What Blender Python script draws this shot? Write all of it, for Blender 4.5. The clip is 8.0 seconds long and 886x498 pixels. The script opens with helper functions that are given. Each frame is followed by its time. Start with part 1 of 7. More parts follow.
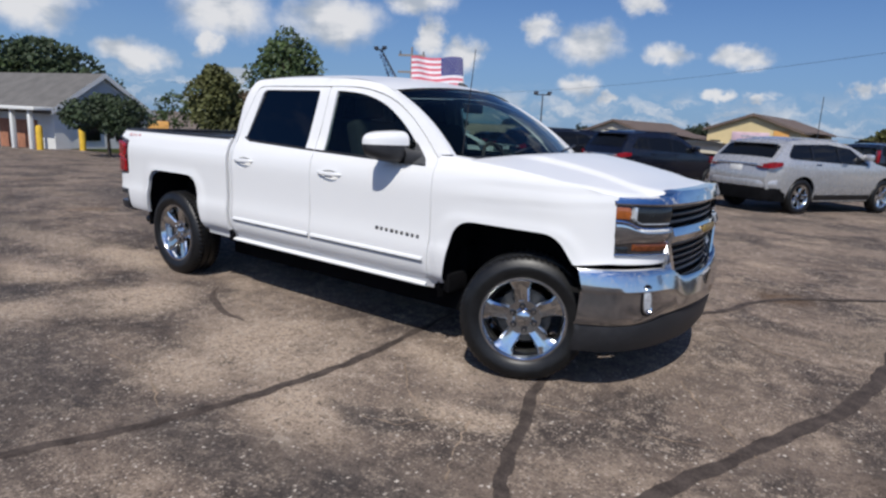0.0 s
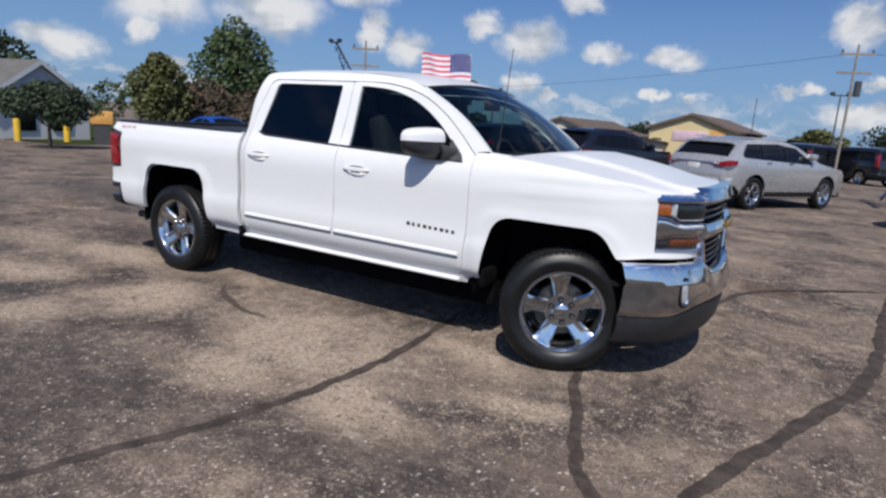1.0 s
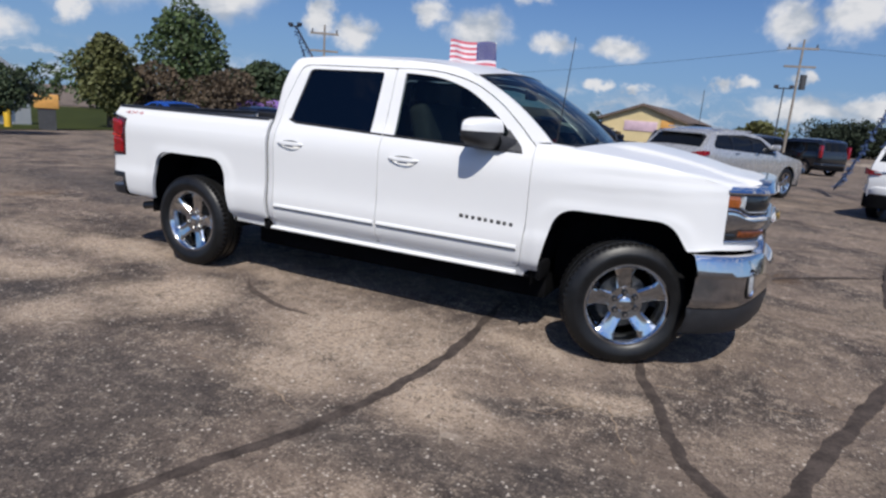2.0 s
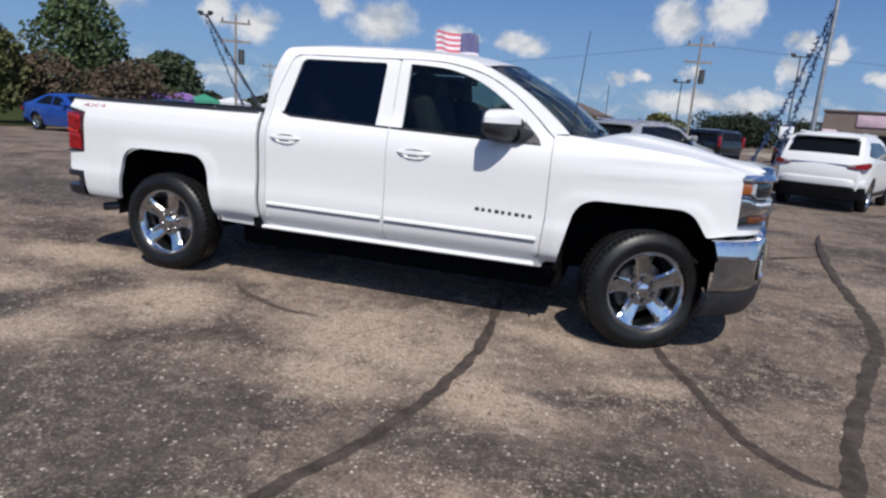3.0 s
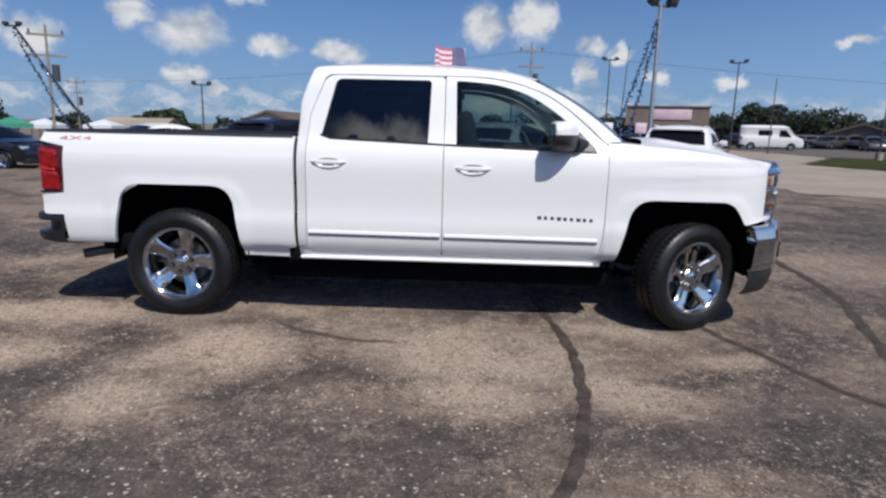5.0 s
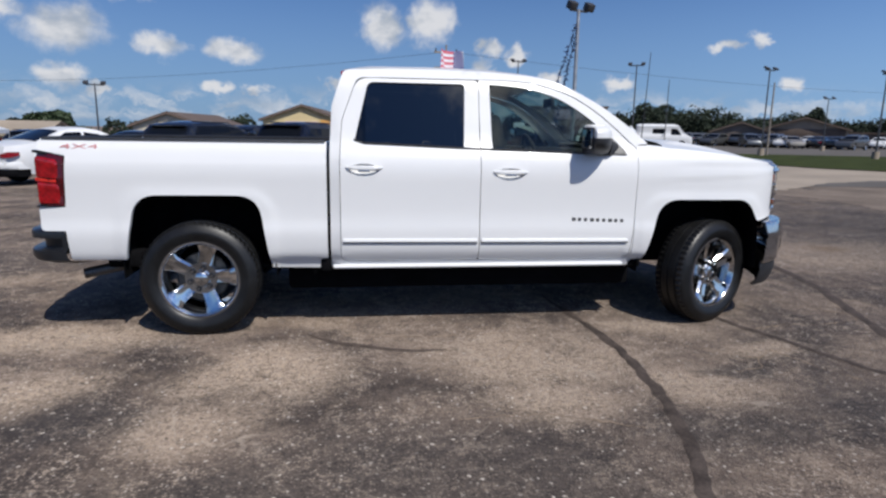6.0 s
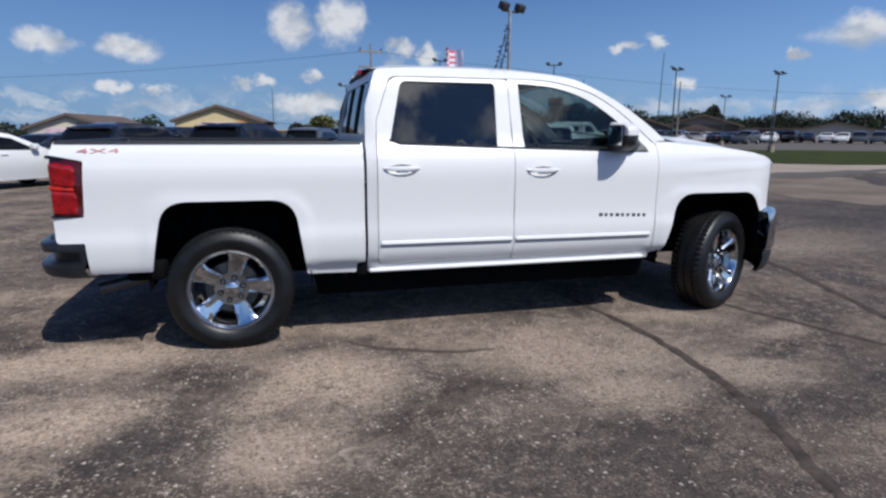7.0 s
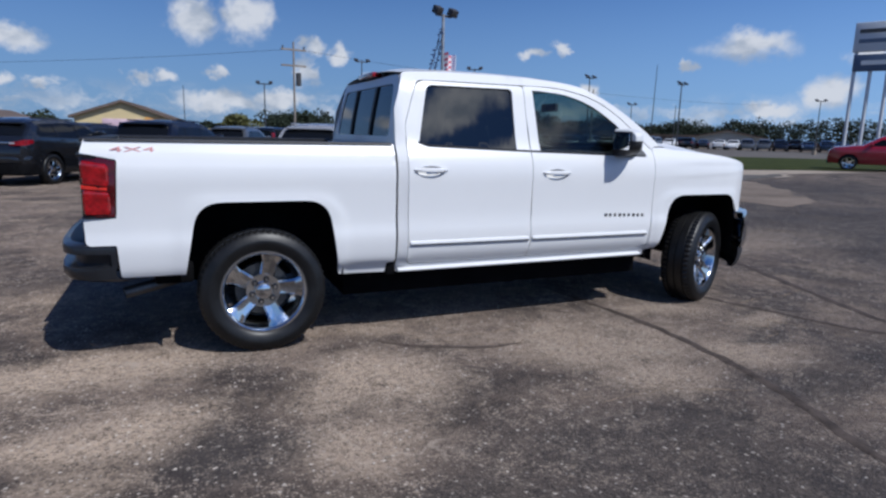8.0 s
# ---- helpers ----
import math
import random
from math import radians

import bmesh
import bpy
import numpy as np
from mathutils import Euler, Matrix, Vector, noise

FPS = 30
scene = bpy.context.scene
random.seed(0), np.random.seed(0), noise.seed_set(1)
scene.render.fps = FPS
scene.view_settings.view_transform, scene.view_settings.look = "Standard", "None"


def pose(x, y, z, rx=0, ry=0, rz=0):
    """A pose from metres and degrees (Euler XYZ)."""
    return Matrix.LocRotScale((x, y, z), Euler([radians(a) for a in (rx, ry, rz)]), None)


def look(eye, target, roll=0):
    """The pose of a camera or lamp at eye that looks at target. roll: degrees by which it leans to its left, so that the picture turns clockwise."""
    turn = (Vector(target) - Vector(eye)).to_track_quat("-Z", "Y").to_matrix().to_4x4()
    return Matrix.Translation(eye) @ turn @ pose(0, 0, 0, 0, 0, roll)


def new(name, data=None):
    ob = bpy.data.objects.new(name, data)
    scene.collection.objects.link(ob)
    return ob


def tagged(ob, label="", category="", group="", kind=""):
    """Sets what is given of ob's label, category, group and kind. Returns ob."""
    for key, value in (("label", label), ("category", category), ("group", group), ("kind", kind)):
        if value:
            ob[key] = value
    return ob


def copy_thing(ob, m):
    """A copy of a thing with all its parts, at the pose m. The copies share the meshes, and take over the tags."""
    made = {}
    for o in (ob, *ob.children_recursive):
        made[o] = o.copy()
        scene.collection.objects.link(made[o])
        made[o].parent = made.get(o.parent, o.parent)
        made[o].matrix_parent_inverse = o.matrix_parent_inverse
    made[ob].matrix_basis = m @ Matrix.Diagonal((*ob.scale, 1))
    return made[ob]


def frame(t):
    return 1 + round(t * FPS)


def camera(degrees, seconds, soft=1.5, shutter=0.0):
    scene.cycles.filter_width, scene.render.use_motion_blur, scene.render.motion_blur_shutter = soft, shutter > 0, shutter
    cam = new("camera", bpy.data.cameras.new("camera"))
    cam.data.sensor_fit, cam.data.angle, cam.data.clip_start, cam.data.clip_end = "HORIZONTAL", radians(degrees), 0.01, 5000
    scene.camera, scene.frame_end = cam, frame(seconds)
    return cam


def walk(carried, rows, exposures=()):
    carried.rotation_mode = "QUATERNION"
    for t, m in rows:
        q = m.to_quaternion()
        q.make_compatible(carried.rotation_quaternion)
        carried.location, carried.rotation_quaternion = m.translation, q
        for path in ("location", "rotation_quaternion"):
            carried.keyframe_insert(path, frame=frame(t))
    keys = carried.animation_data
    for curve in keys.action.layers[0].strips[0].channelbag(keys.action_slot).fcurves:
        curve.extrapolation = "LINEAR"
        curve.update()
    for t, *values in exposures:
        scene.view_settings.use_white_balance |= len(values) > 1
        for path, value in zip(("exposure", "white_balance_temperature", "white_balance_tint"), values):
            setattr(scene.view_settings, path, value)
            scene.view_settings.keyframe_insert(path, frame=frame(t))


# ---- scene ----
from mathutils.geometry import delaunay_2d_cdt

cam = camera(72.2, 8.0, soft=2.5, shutter=0.0)
PATH = [
    (0, (5.318, -4.044, 1.512), (4.175, -2.454, 1.108), 2.8),
    (0.5, (5.089, -4.207, 1.51), (4.007, -2.573, 1.116), 3.3),
    (1, (4.854, -4.42, 1.494), (3.866, -2.731, 1.084), 3.7),
    (1.5, (4.564, -4.565, 1.465), (3.647, -2.844, 1.022), 3.6),
    (1.7, (4.413, -4.601, 1.46), (3.52, -2.867, 1.015), 3.9),
    (2.8, (3.659, -4.854, 1.421), (3.036, -3.001, 0.999), 4.4),
    (3, (3.53, -4.872, 1.401), (2.96, -3.005, 0.964), 4.2),
    (3.5, (3.227, -4.931, 1.421), (2.802, -3.022, 1.001), 3.9),
    (4, (2.886, -5.078, 1.416), (2.626, -3.134, 1.023), 3.0),
    (4.5, (2.463, -5.111, 1.398), (2.322, -3.157, 0.997), 1.7),
    (5, (2.014, -5.168, 1.385), (1.96, -3.207, 0.996), 1.4),
    (5.2, (1.829, -5.251, 1.407), (1.83, -3.285, 1.038), 1.3),
    (6.3, (0.862, -5.037, 1.389), (1.2, -3.104, 1.005), 1.0),
    (6.5, (0.706, -5.03, 1.402), (1.099, -3.103, 1.038), 1.0),
    (7, (0.32, -4.907, 1.384), (0.832, -3.012, 1.003), 0.3),
    (7.5, (-0.062, -4.857, 1.394), (0.538, -2.991, 0.997), 0.7),
    (8, (-0.439, -4.78, 1.382), (0.34, -2.975, 1.01), 1.3),
]
EXPOSURES = [(0, -0.18, 6430, 10), (3.0, -0.17, 6480, 10), (5.0, -0.22, 6450, 10), (6.5, -0.26, 6300, 10), (7.3, -0.30, 6100, 10), (8.0, -0.37, 5900, 10)]
walk(cam, [(t, look(eye, target, roll)) for t, eye, target, roll in PATH], EXPOSURES)

# ---- world, sun, exposure ----
SUN_TO = Vector((0.34, -0.74, 1.0)).normalized()
SUN_EL = math.asin(SUN_TO.z)
SUN_AZ = math.atan2(SUN_TO.x, SUN_TO.y)

# clouds: bearing, height, width, depth in degrees; over the lot's left half, its right half, and behind the camera
CLOUDS_LEFT = [
    (-69.4, 7.1, 6.3, 3.2), (-55.6, 8.1, 7.6, 4.2), (-56.7, 5.9, 2.2, 2.0), (-46.3, 8.4, 8.5, 3.8), (-62.3, 4.3, 4.9, 2.3), (-38.9, 10.4, 5.2, 2.0),
    (-37.5, 7.6, 2.3, 3.7), (-28.1, 8.4, 3.0, 2.3), (-23.7, 7.5, 5.1, 3.4), (-17.2, 6.6, 3.4, 1.9), (-11.2, 6.5, 4.5, 1.8), (-19.6, 10.8, 3.4, 1.8),
    (-2.9, 3.8, 2.3, 1.2), (-24.2, 3.7, 3.4, 1.9), (-12.6, 3.5, 2.4, 0.8), (-54.3, 3.5, 1.4, 1.2), (-34.8, 6.2, 3.6, 2.2), (-32.4, 2.6, 1.1, 1.5),
    (-21.6, 2.8, 1.6, 0.9), (-9.6, 3.5, 1.8, 0.9),
]
CLOUDS_RIGHT = [
    (1.6, 8.9, 4.0, 3.1), (6.0, 9.6, 3.5, 3.5), (11.1, 7.3, 1.8, 1.5), (10.7, 5.0, 2.0, 2.5), (13.4, 7.1, 2.0, 1.5), (16.9, 4.8, 1.8, 1.2),
    (-0.8, 4.3, 2.0, 1.2), (3.0, 4.7, 1.8, 1.1), (3.4, 2.3, 7.5, 1.5), (8.6, 2.6, 5.5, 1.4), (22.4, 4.6, 2.8, 1.1), (30.6, 7.2, 2.0, 0.9),
    (33.0, 7.8, 1.3, 1.4), (36.2, 4.2, 2.0, 1.4), (44.5, 5.9, 1.2, 1.2), (48.9, 7.6, 6.2, 2.1), (54.6, 3.7, 3.6, 2.6), (51.0, 2.6, 4.0, 1.4), (57.0, 6.7, 3.1, 1.6),
]
CLOUDS_BEHIND = [
    (150, 36, 13, 2.6), (139, 41, 15, 2.4), (134, 47.5, 11, 2.4), (150, 45.0, 10, 2.0), (130, 54, 9, 2.6), (144, 31.5, 14, 2.2), (164, 40, 11, 2.4),
    (-160, 44, 14, 3), (-171, 37, 12, 2.4), (171, 47, 12, 3), (-146, 40, 9, 2.4), (160, 29, 12, 2.0),
]


class Nodes:
    """Short hand for building a node tree."""

    def __init__(self, tree):
        self.tree = tree

    def add(self, kind, links=None):
        n = self.tree.nodes.new(kind)
        return self.fill(n, links or {})

    def fill(self, n, links):
        for key, v in links.items():
            socket = n.inputs[key]
            if isinstance(v, bpy.types.NodeSocket):
                self.tree.links.new(v, socket)
            else:
                socket.default_value = v
        return n

    def math(self, op, a, b=0.0, c=None, clamp=False):
        d = {0: a, 1: b}
        if c is not None:
            d[2] = c
        n = self.add("ShaderNodeMath")
        n.operation, n.use_clamp = op, clamp
        return self.fill(n, d).outputs[0]

    def vmath(self, op, a, b):
        n = self.add("ShaderNodeVectorMath")
        n.operation = op
        self.fill(n, {0: a, 1: b})
        return n.outputs["Value"] if op in ("LENGTH", "DOT_PRODUCT") else n.outputs[0]

    def noise(self, vec, scale, detail=4.0, rough=0.55):
        return self.add("ShaderNodeTexNoise", {"Vector": vec, "Scale": scale, "Detail": detail, "Roughness": rough}).outputs[0]

    def ramp(self, fac, lo, hi, a=0.0, b=1.0):
        n = self.add("ShaderNodeMapRange", {0: fac, 1: lo, 2: hi, 3: a, 4: b})
        n.interpolation_type = "SMOOTHSTEP"
        return n.outputs[0]

    def mix(self, fac, a, b, blend="MIX"):
        n = self.add("ShaderNodeMix")
        n.data_type, n.blend_type = "RGBA", blend
        return self.fill(n, {0: fac, 6: a, 7: b}).outputs[2]


def build_world():
    world = bpy.data.worlds.new("sky")
    scene.world = world
    world.use_nodes = True
    t = world.node_tree
    t.nodes.clear()
    n = Nodes(t)
    sky = n.add("ShaderNodeTexSky")
    sky.sky_type, sky.sun_disc, sky.sun_elevation, sky.sun_rotation = "NISHITA", False, SUN_EL, SUN_AZ
    sky.altitude, sky.air_density, sky.dust_density, sky.ozone_density = 200.0, 1.0, 0.6, 2.5
    way = n.add("ShaderNodeTexCoord").outputs["Generated"]
    sep = n.add("ShaderNodeSeparateXYZ", {0: way}).outputs
    az = n.math("DEGREES", n.math("ARCTAN2", sep[0], sep[1]))
    el = n.math("DEGREES", n.math("ARCSINE", sep[2]))
    place = n.add("ShaderNodeCombineXYZ", {0: az, 1: el, 2: 0.0}).outputs[0]
    wob = n.add("ShaderNodeTexNoise", {"Vector": place, "Scale": 0.33, "Detail": 6.0, "Roughness": 0.56})
    shifted = n.vmath("ADD", place, n.vmath("MULTIPLY", n.vmath("SUBTRACT", wob.outputs["Color"], (0.5, 0.5, 0.5)), (5.0, 3.2, 0.0)))
    curl = n.add("ShaderNodeTexNoise", {"Vector": place, "Scale": 1.3, "Detail": 5.0, "Roughness": 0.6})
    shifted = n.vmath("ADD", shifted, n.vmath("MULTIPLY", n.vmath("SUBTRACT", curl.outputs["Color"], (0.5, 0.5, 0.5)), (1.3, 0.9, 0.0)))
    near = None
    for a, e, w, h in CLOUDS_LEFT + CLOUDS_RIGHT + CLOUDS_BEHIND:
        off = n.vmath("MULTIPLY", n.vmath("SUBTRACT", shifted, (a, e, 0.0)), (2.0 / w, 2.0 / h, 0.0))
        d = n.vmath("LENGTH", off, (0, 0, 0))
        near = d if near is None else n.math("SMOOTH_MIN", near, d, 0.25)
    placed = n.ramp(near, 1.42, 0.40)
    # scattered cloud over the rest of the sky
    dome = n.vmath("DIVIDE", way, n.add("ShaderNodeCombineXYZ", {0: n.math("ADD", n.math("ABSOLUTE", sep[2]), 0.12), 1: n.math("ADD", n.math("ABSOLUTE", sep[2]), 0.12), 2: 1.0}).outputs[0])
    dome = n.vmath("MULTIPLY", dome, (1.0, 1.0, 0.0))
    scatter = n.math("MULTIPLY", n.ramp(n.noise(dome, 4.6, 7.0, 0.60), 0.50, 0.63), n.ramp(el, 46.0, 30.0))
    back = n.math("MAXIMUM", n.ramp(el, 14.0, 20.0), n.ramp(n.math("ABSOLUTE", n.math("SUBTRACT", az, -4.0)), 72.0, 82.0))
    scatter = n.math("MULTIPLY", scatter, n.math("MULTIPLY", back, n.ramp(el, 0.5, 4.0)))
    scatter = n.math("MULTIPLY", scatter, n.ramp(sep[0], -0.5, 0.25, 0.12, 1.0))
    # a thin broken bank of far cloud along the horizon
    bank = n.noise(n.vmath("MULTIPLY", shifted, (0.5, 1.4, 0.0)), 0.55, 5.0, 0.6)
    bank = n.math("MULTIPLY", n.ramp(bank, 0.42, 0.66, 0.0, 0.62), n.math("MULTIPLY", n.ramp(el, 4.2, 2.0), n.ramp(el, 0.0, 1.0)))
    cover = n.math("MAXIMUM", n.math("MAXIMUM", placed, scatter), bank)
    cover = n.math("MULTIPLY", cover, 0.96)
    shade = n.noise(n.vmath("MULTIPLY", place, (0.6, 1.0, 0.0)), 0.40, 4.0, 0.5)
    tone = n.mix(n.ramp(shade, 0.36, 0.56), (0.55, 0.61, 0.70, 1), (0.98, 0.98, 1.0, 1))
    # the sky is paler near the horizon
    hazed = n.mix(n.ramp(el, 20.0, -1.0, 0.0, 0.70), n.mix(1.0, sky.outputs[0], (0.57, 0.97, 1.62, 1), "MULTIPLY"), (5.3, 8.2, 12.6, 1))
    # the sky brightens round towards the sun
    hazed = n.vmath("MULTIPLY", hazed, n.add("ShaderNodeCombineXYZ", {k: n.ramp(az, 8.0, 75.0, 0.90, 1.32) for k in (0, 1, 2)}).outputs[0])
    # clouds close to the sun are lit through
    through_lit = n.ramp(n.vmath("DOT_PRODUCT", way, tuple(SUN_TO)), 0.72, 0.97, 14.5, 40.0)
    bright = n.vmath("MULTIPLY", tone, n.add("ShaderNodeCombineXYZ", {0: through_lit, 1: through_lit, 2: through_lit}).outputs[0])
    out = n.mix(cover, hazed, bright)
    bg = n.add("ShaderNodeBackground", {"Color": out, "Strength": 0.060})
    n.add("ShaderNodeOutputWorld", {"Surface": bg.outputs[0]})


build_world()
sun = new("sun", bpy.data.lights.new("sun", "SUN"))
sun.data.energy, sun.data.angle, sun.data.color = 5.1, radians(0.53), (1.0, 0.95, 0.87)
sun.matrix_world = look((0, 0, 60), Vector((0, 0, 60)) - SUN_TO)


# ---- materials ----
def material(name, colour=(0.5, 0.5, 0.5), rough=0.5, metal=0.0, spot=0.0, scale=6.0, bump=0.0, coat=0.0, random_tint=0.0, fine=60.0, gloss=0.16, **extra):
    """A surface with two scales of variation. spot: how far colour and gloss vary; bump: depth of the fine relief."""
    m = bpy.data.materials.new(name)
    m.use_nodes = True
    t = m.node_tree
    t.nodes.clear()
    n = Nodes(t)
    co = n.add("ShaderNodeTexCoord").outputs["Object"]
    big, small = n.noise(co, scale, 4.0), n.noise(co, fine, 3.0)
    both = n.math("MULTIPLY_ADD", small, 0.4, n.math("MULTIPLY", big, 0.6))
    c = (*colour, 1)
    dark = tuple(v * (1 - spot) for v in colour) + (1,)
    light = tuple(min(1.0, v * (1 + spot * 0.7)) for v in colour) + (1,)
    col = n.mix(n.ramp(both, 0.32, 0.68), dark, light) if spot else None
    if random_tint:
        info = n.add("ShaderNodeObjectInfo").outputs["Random"]
        base = col or n.add("ShaderNodeRGB").outputs[0]
        hs = n.add("ShaderNodeHueSaturation", {"Color": base, "Value": n.math("MULTIPLY_ADD", info, random_tint * 2, 1 - random_tint)})
        col = hs.outputs[0]
    p = n.add("ShaderNodeBsdfPrincipled", {"Metallic": metal, "Coat Weight": coat, "Coat Roughness": 0.03})
    if col is None:
        p.inputs["Base Color"].default_value = c
    else:
        t.links.new(col, p.inputs["Base Color"])
    t.links.new(n.math("MULTIPLY_ADD", both, gloss * (1 if spot else 0.3), max(0.0, rough - gloss * (0.5 if spot else 0.15))), p.inputs["Roughness"])
    if bump:
        t.links.new(n.add("ShaderNodeBump", {"Height": small, "Strength": 0.6, "Distance": bump}).outputs[0], p.inputs["Normal"])
    for key, v in extra.items():
        p.inputs[key.replace("_", " ")].default_value = v
    n.add("ShaderNodeOutputMaterial", {"Surface": p.outputs[0]})
    return m


WHITE = material("white_paint", (0.74, 0.74, 0.735), 0.30, coat=0.25, spot=0.006, scale=1.2, fine=7.0, gloss=0.02, Specular_IOR_Level=0.35)
CHROME = material("chrome", (0.80, 0.80, 0.80), 0.06, 1.0, spot=0.06, scale=9)
BUMPERCHROME = material("bumper_chrome", (0.72, 0.71, 0.70), 0.10, 1.0, spot=0.03, scale=3)
RIMCHROME = material("polished_alloy", (0.78, 0.78, 0.77), 0.10, 1.0, spot=0.08, scale=14)
BLACK = material("black_plastic", (0.018, 0.018, 0.02), 0.5, spot=0.3, scale=12, bump=0.0006)
GLOSSBLACK = material("gloss_black", (0.012, 0.012, 0.013), 0.12, spot=0.1)
RUBBER = material("tyre_rubber", (0.009, 0.009, 0.0095), 0.42, spot=0.4, scale=10, bump=0.0008, Specular_IOR_Level=0.42)
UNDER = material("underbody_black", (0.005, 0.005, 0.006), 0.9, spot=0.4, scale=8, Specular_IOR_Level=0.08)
GREYTRIM = material("grey_trim", (0.06, 0.061, 0.063), 0.45, spot=0.2)
DARKMETAL = material("dark_steel", (0.12, 0.12, 0.12), 0.45, 0.8, spot=0.3)
INTERIOR = material("dark_upholstery", (0.034, 0.032, 0.031), 0.8, spot=0.3, scale=20, bump=0.001)
AMBER = material("amber_lens", (0.30, 0.085, 0.018), 0.12, coat=1.0, spot=0.2, scale=40)
REDDEEP = material("deep_red_lens", (0.070, 0.003, 0.005), 0.15, coat=0.6, spot=0.25, scale=18)
REDLENS = material("red_lens", (0.30, 0.004, 0.007), 0.10, coat=1.0, spot=0.45, scale=22)
REDGLOW = material("pale_red_lens", (0.62, 0.03, 0.02), 0.12, coat=1.0, spot=0.2, scale=30)
BUMPERDARK = material("dark_bumper", (0.014, 0.015, 0.018), 0.34, 0.0, coat=0.3, spot=0.25, scale=6)
CLEARLENS = material("clear_lens", (0.62, 0.65, 0.68), 0.08, 0.4, coat=1.0, spot=0.25, scale=30)
LAMPDARK = material("headlamp_dark", (0.016, 0.018, 0.020), 0.15, spot=0.3, scale=25, coat=0.3)
FARRED = material("dark_red_lens", (0.24, 0.006, 0.014), 0.15, coat=0.6, spot=0.3, scale=14)
SILVER = material("silver_paint", (0.45, 0.45, 0.455), 0.27, 0.4, coat=1.0, spot=0.03)
BLACKPAINT = material("black_paint", (0.010, 0.011, 0.014), 0.2, coat=1.0, spot=0.1)
NAVY = material("navy_paint", (0.005, 0.006, 0.012), 0.25, coat=0.4, spot=0.1)
BLUE = material("blue_paint", (0.02, 0.09, 0.42), 0.25, 0.3, coat=1.0, spot=0.06)
REDPAINT = material("red_paint", (0.36, 0.012, 0.026), 0.25, coat=1.0, spot=0.06)
GREYPAINT = material("grey_paint", (0.12, 0.125, 0.13), 0.3, 0.5, coat=1.0, spot=0.06)
TANPAINT = material("champagne_paint", (0.36, 0.32, 0.26), 0.3, 0.5, coat=1.0, spot=0.06)
PLATE = material("plate_white", (0.7, 0.7, 0.68), 0.4, spot=0.1)


def glass_material(name, tint, rough=0.0, shine=0.07):
    m = bpy.data.materials.new(name)
    m.use_nodes = True
    t = m.node_tree
    t.nodes.clear()
    n = Nodes(t)
    clear = n.add("ShaderNodeBsdfTransparent", {"Color": (*tint, 1)})
    gloss = n.add("ShaderNodeBsdfGlossy", {"Color": (1, 1, 1, 1), "Roughness": rough})
    facing = n.add("ShaderNodeLayerWeight", {"Blend": 0.5}).outputs["Facing"]
    mixed = n.add("ShaderNodeMixShader", {0: n.math("MULTIPLY_ADD", n.math("POWER", facing, 5.0), 0.85, shine, clamp=True), 1: clear.outputs[0], 2: gloss.outputs[0]})
    n.add("ShaderNodeOutputMaterial", {"Surface": mixed.outputs[0]})
    return m


GLASS = glass_material("window_glass", (0.40, 0.50, 0.48), shine=0.035)
TINT = glass_material("privacy_glass", (0.016, 0.016, 0.017), shine=0.065)
FARGLASS = material("far_window", (0.006, 0.007, 0.009), 0.06, Specular_IOR_Level=0.22)


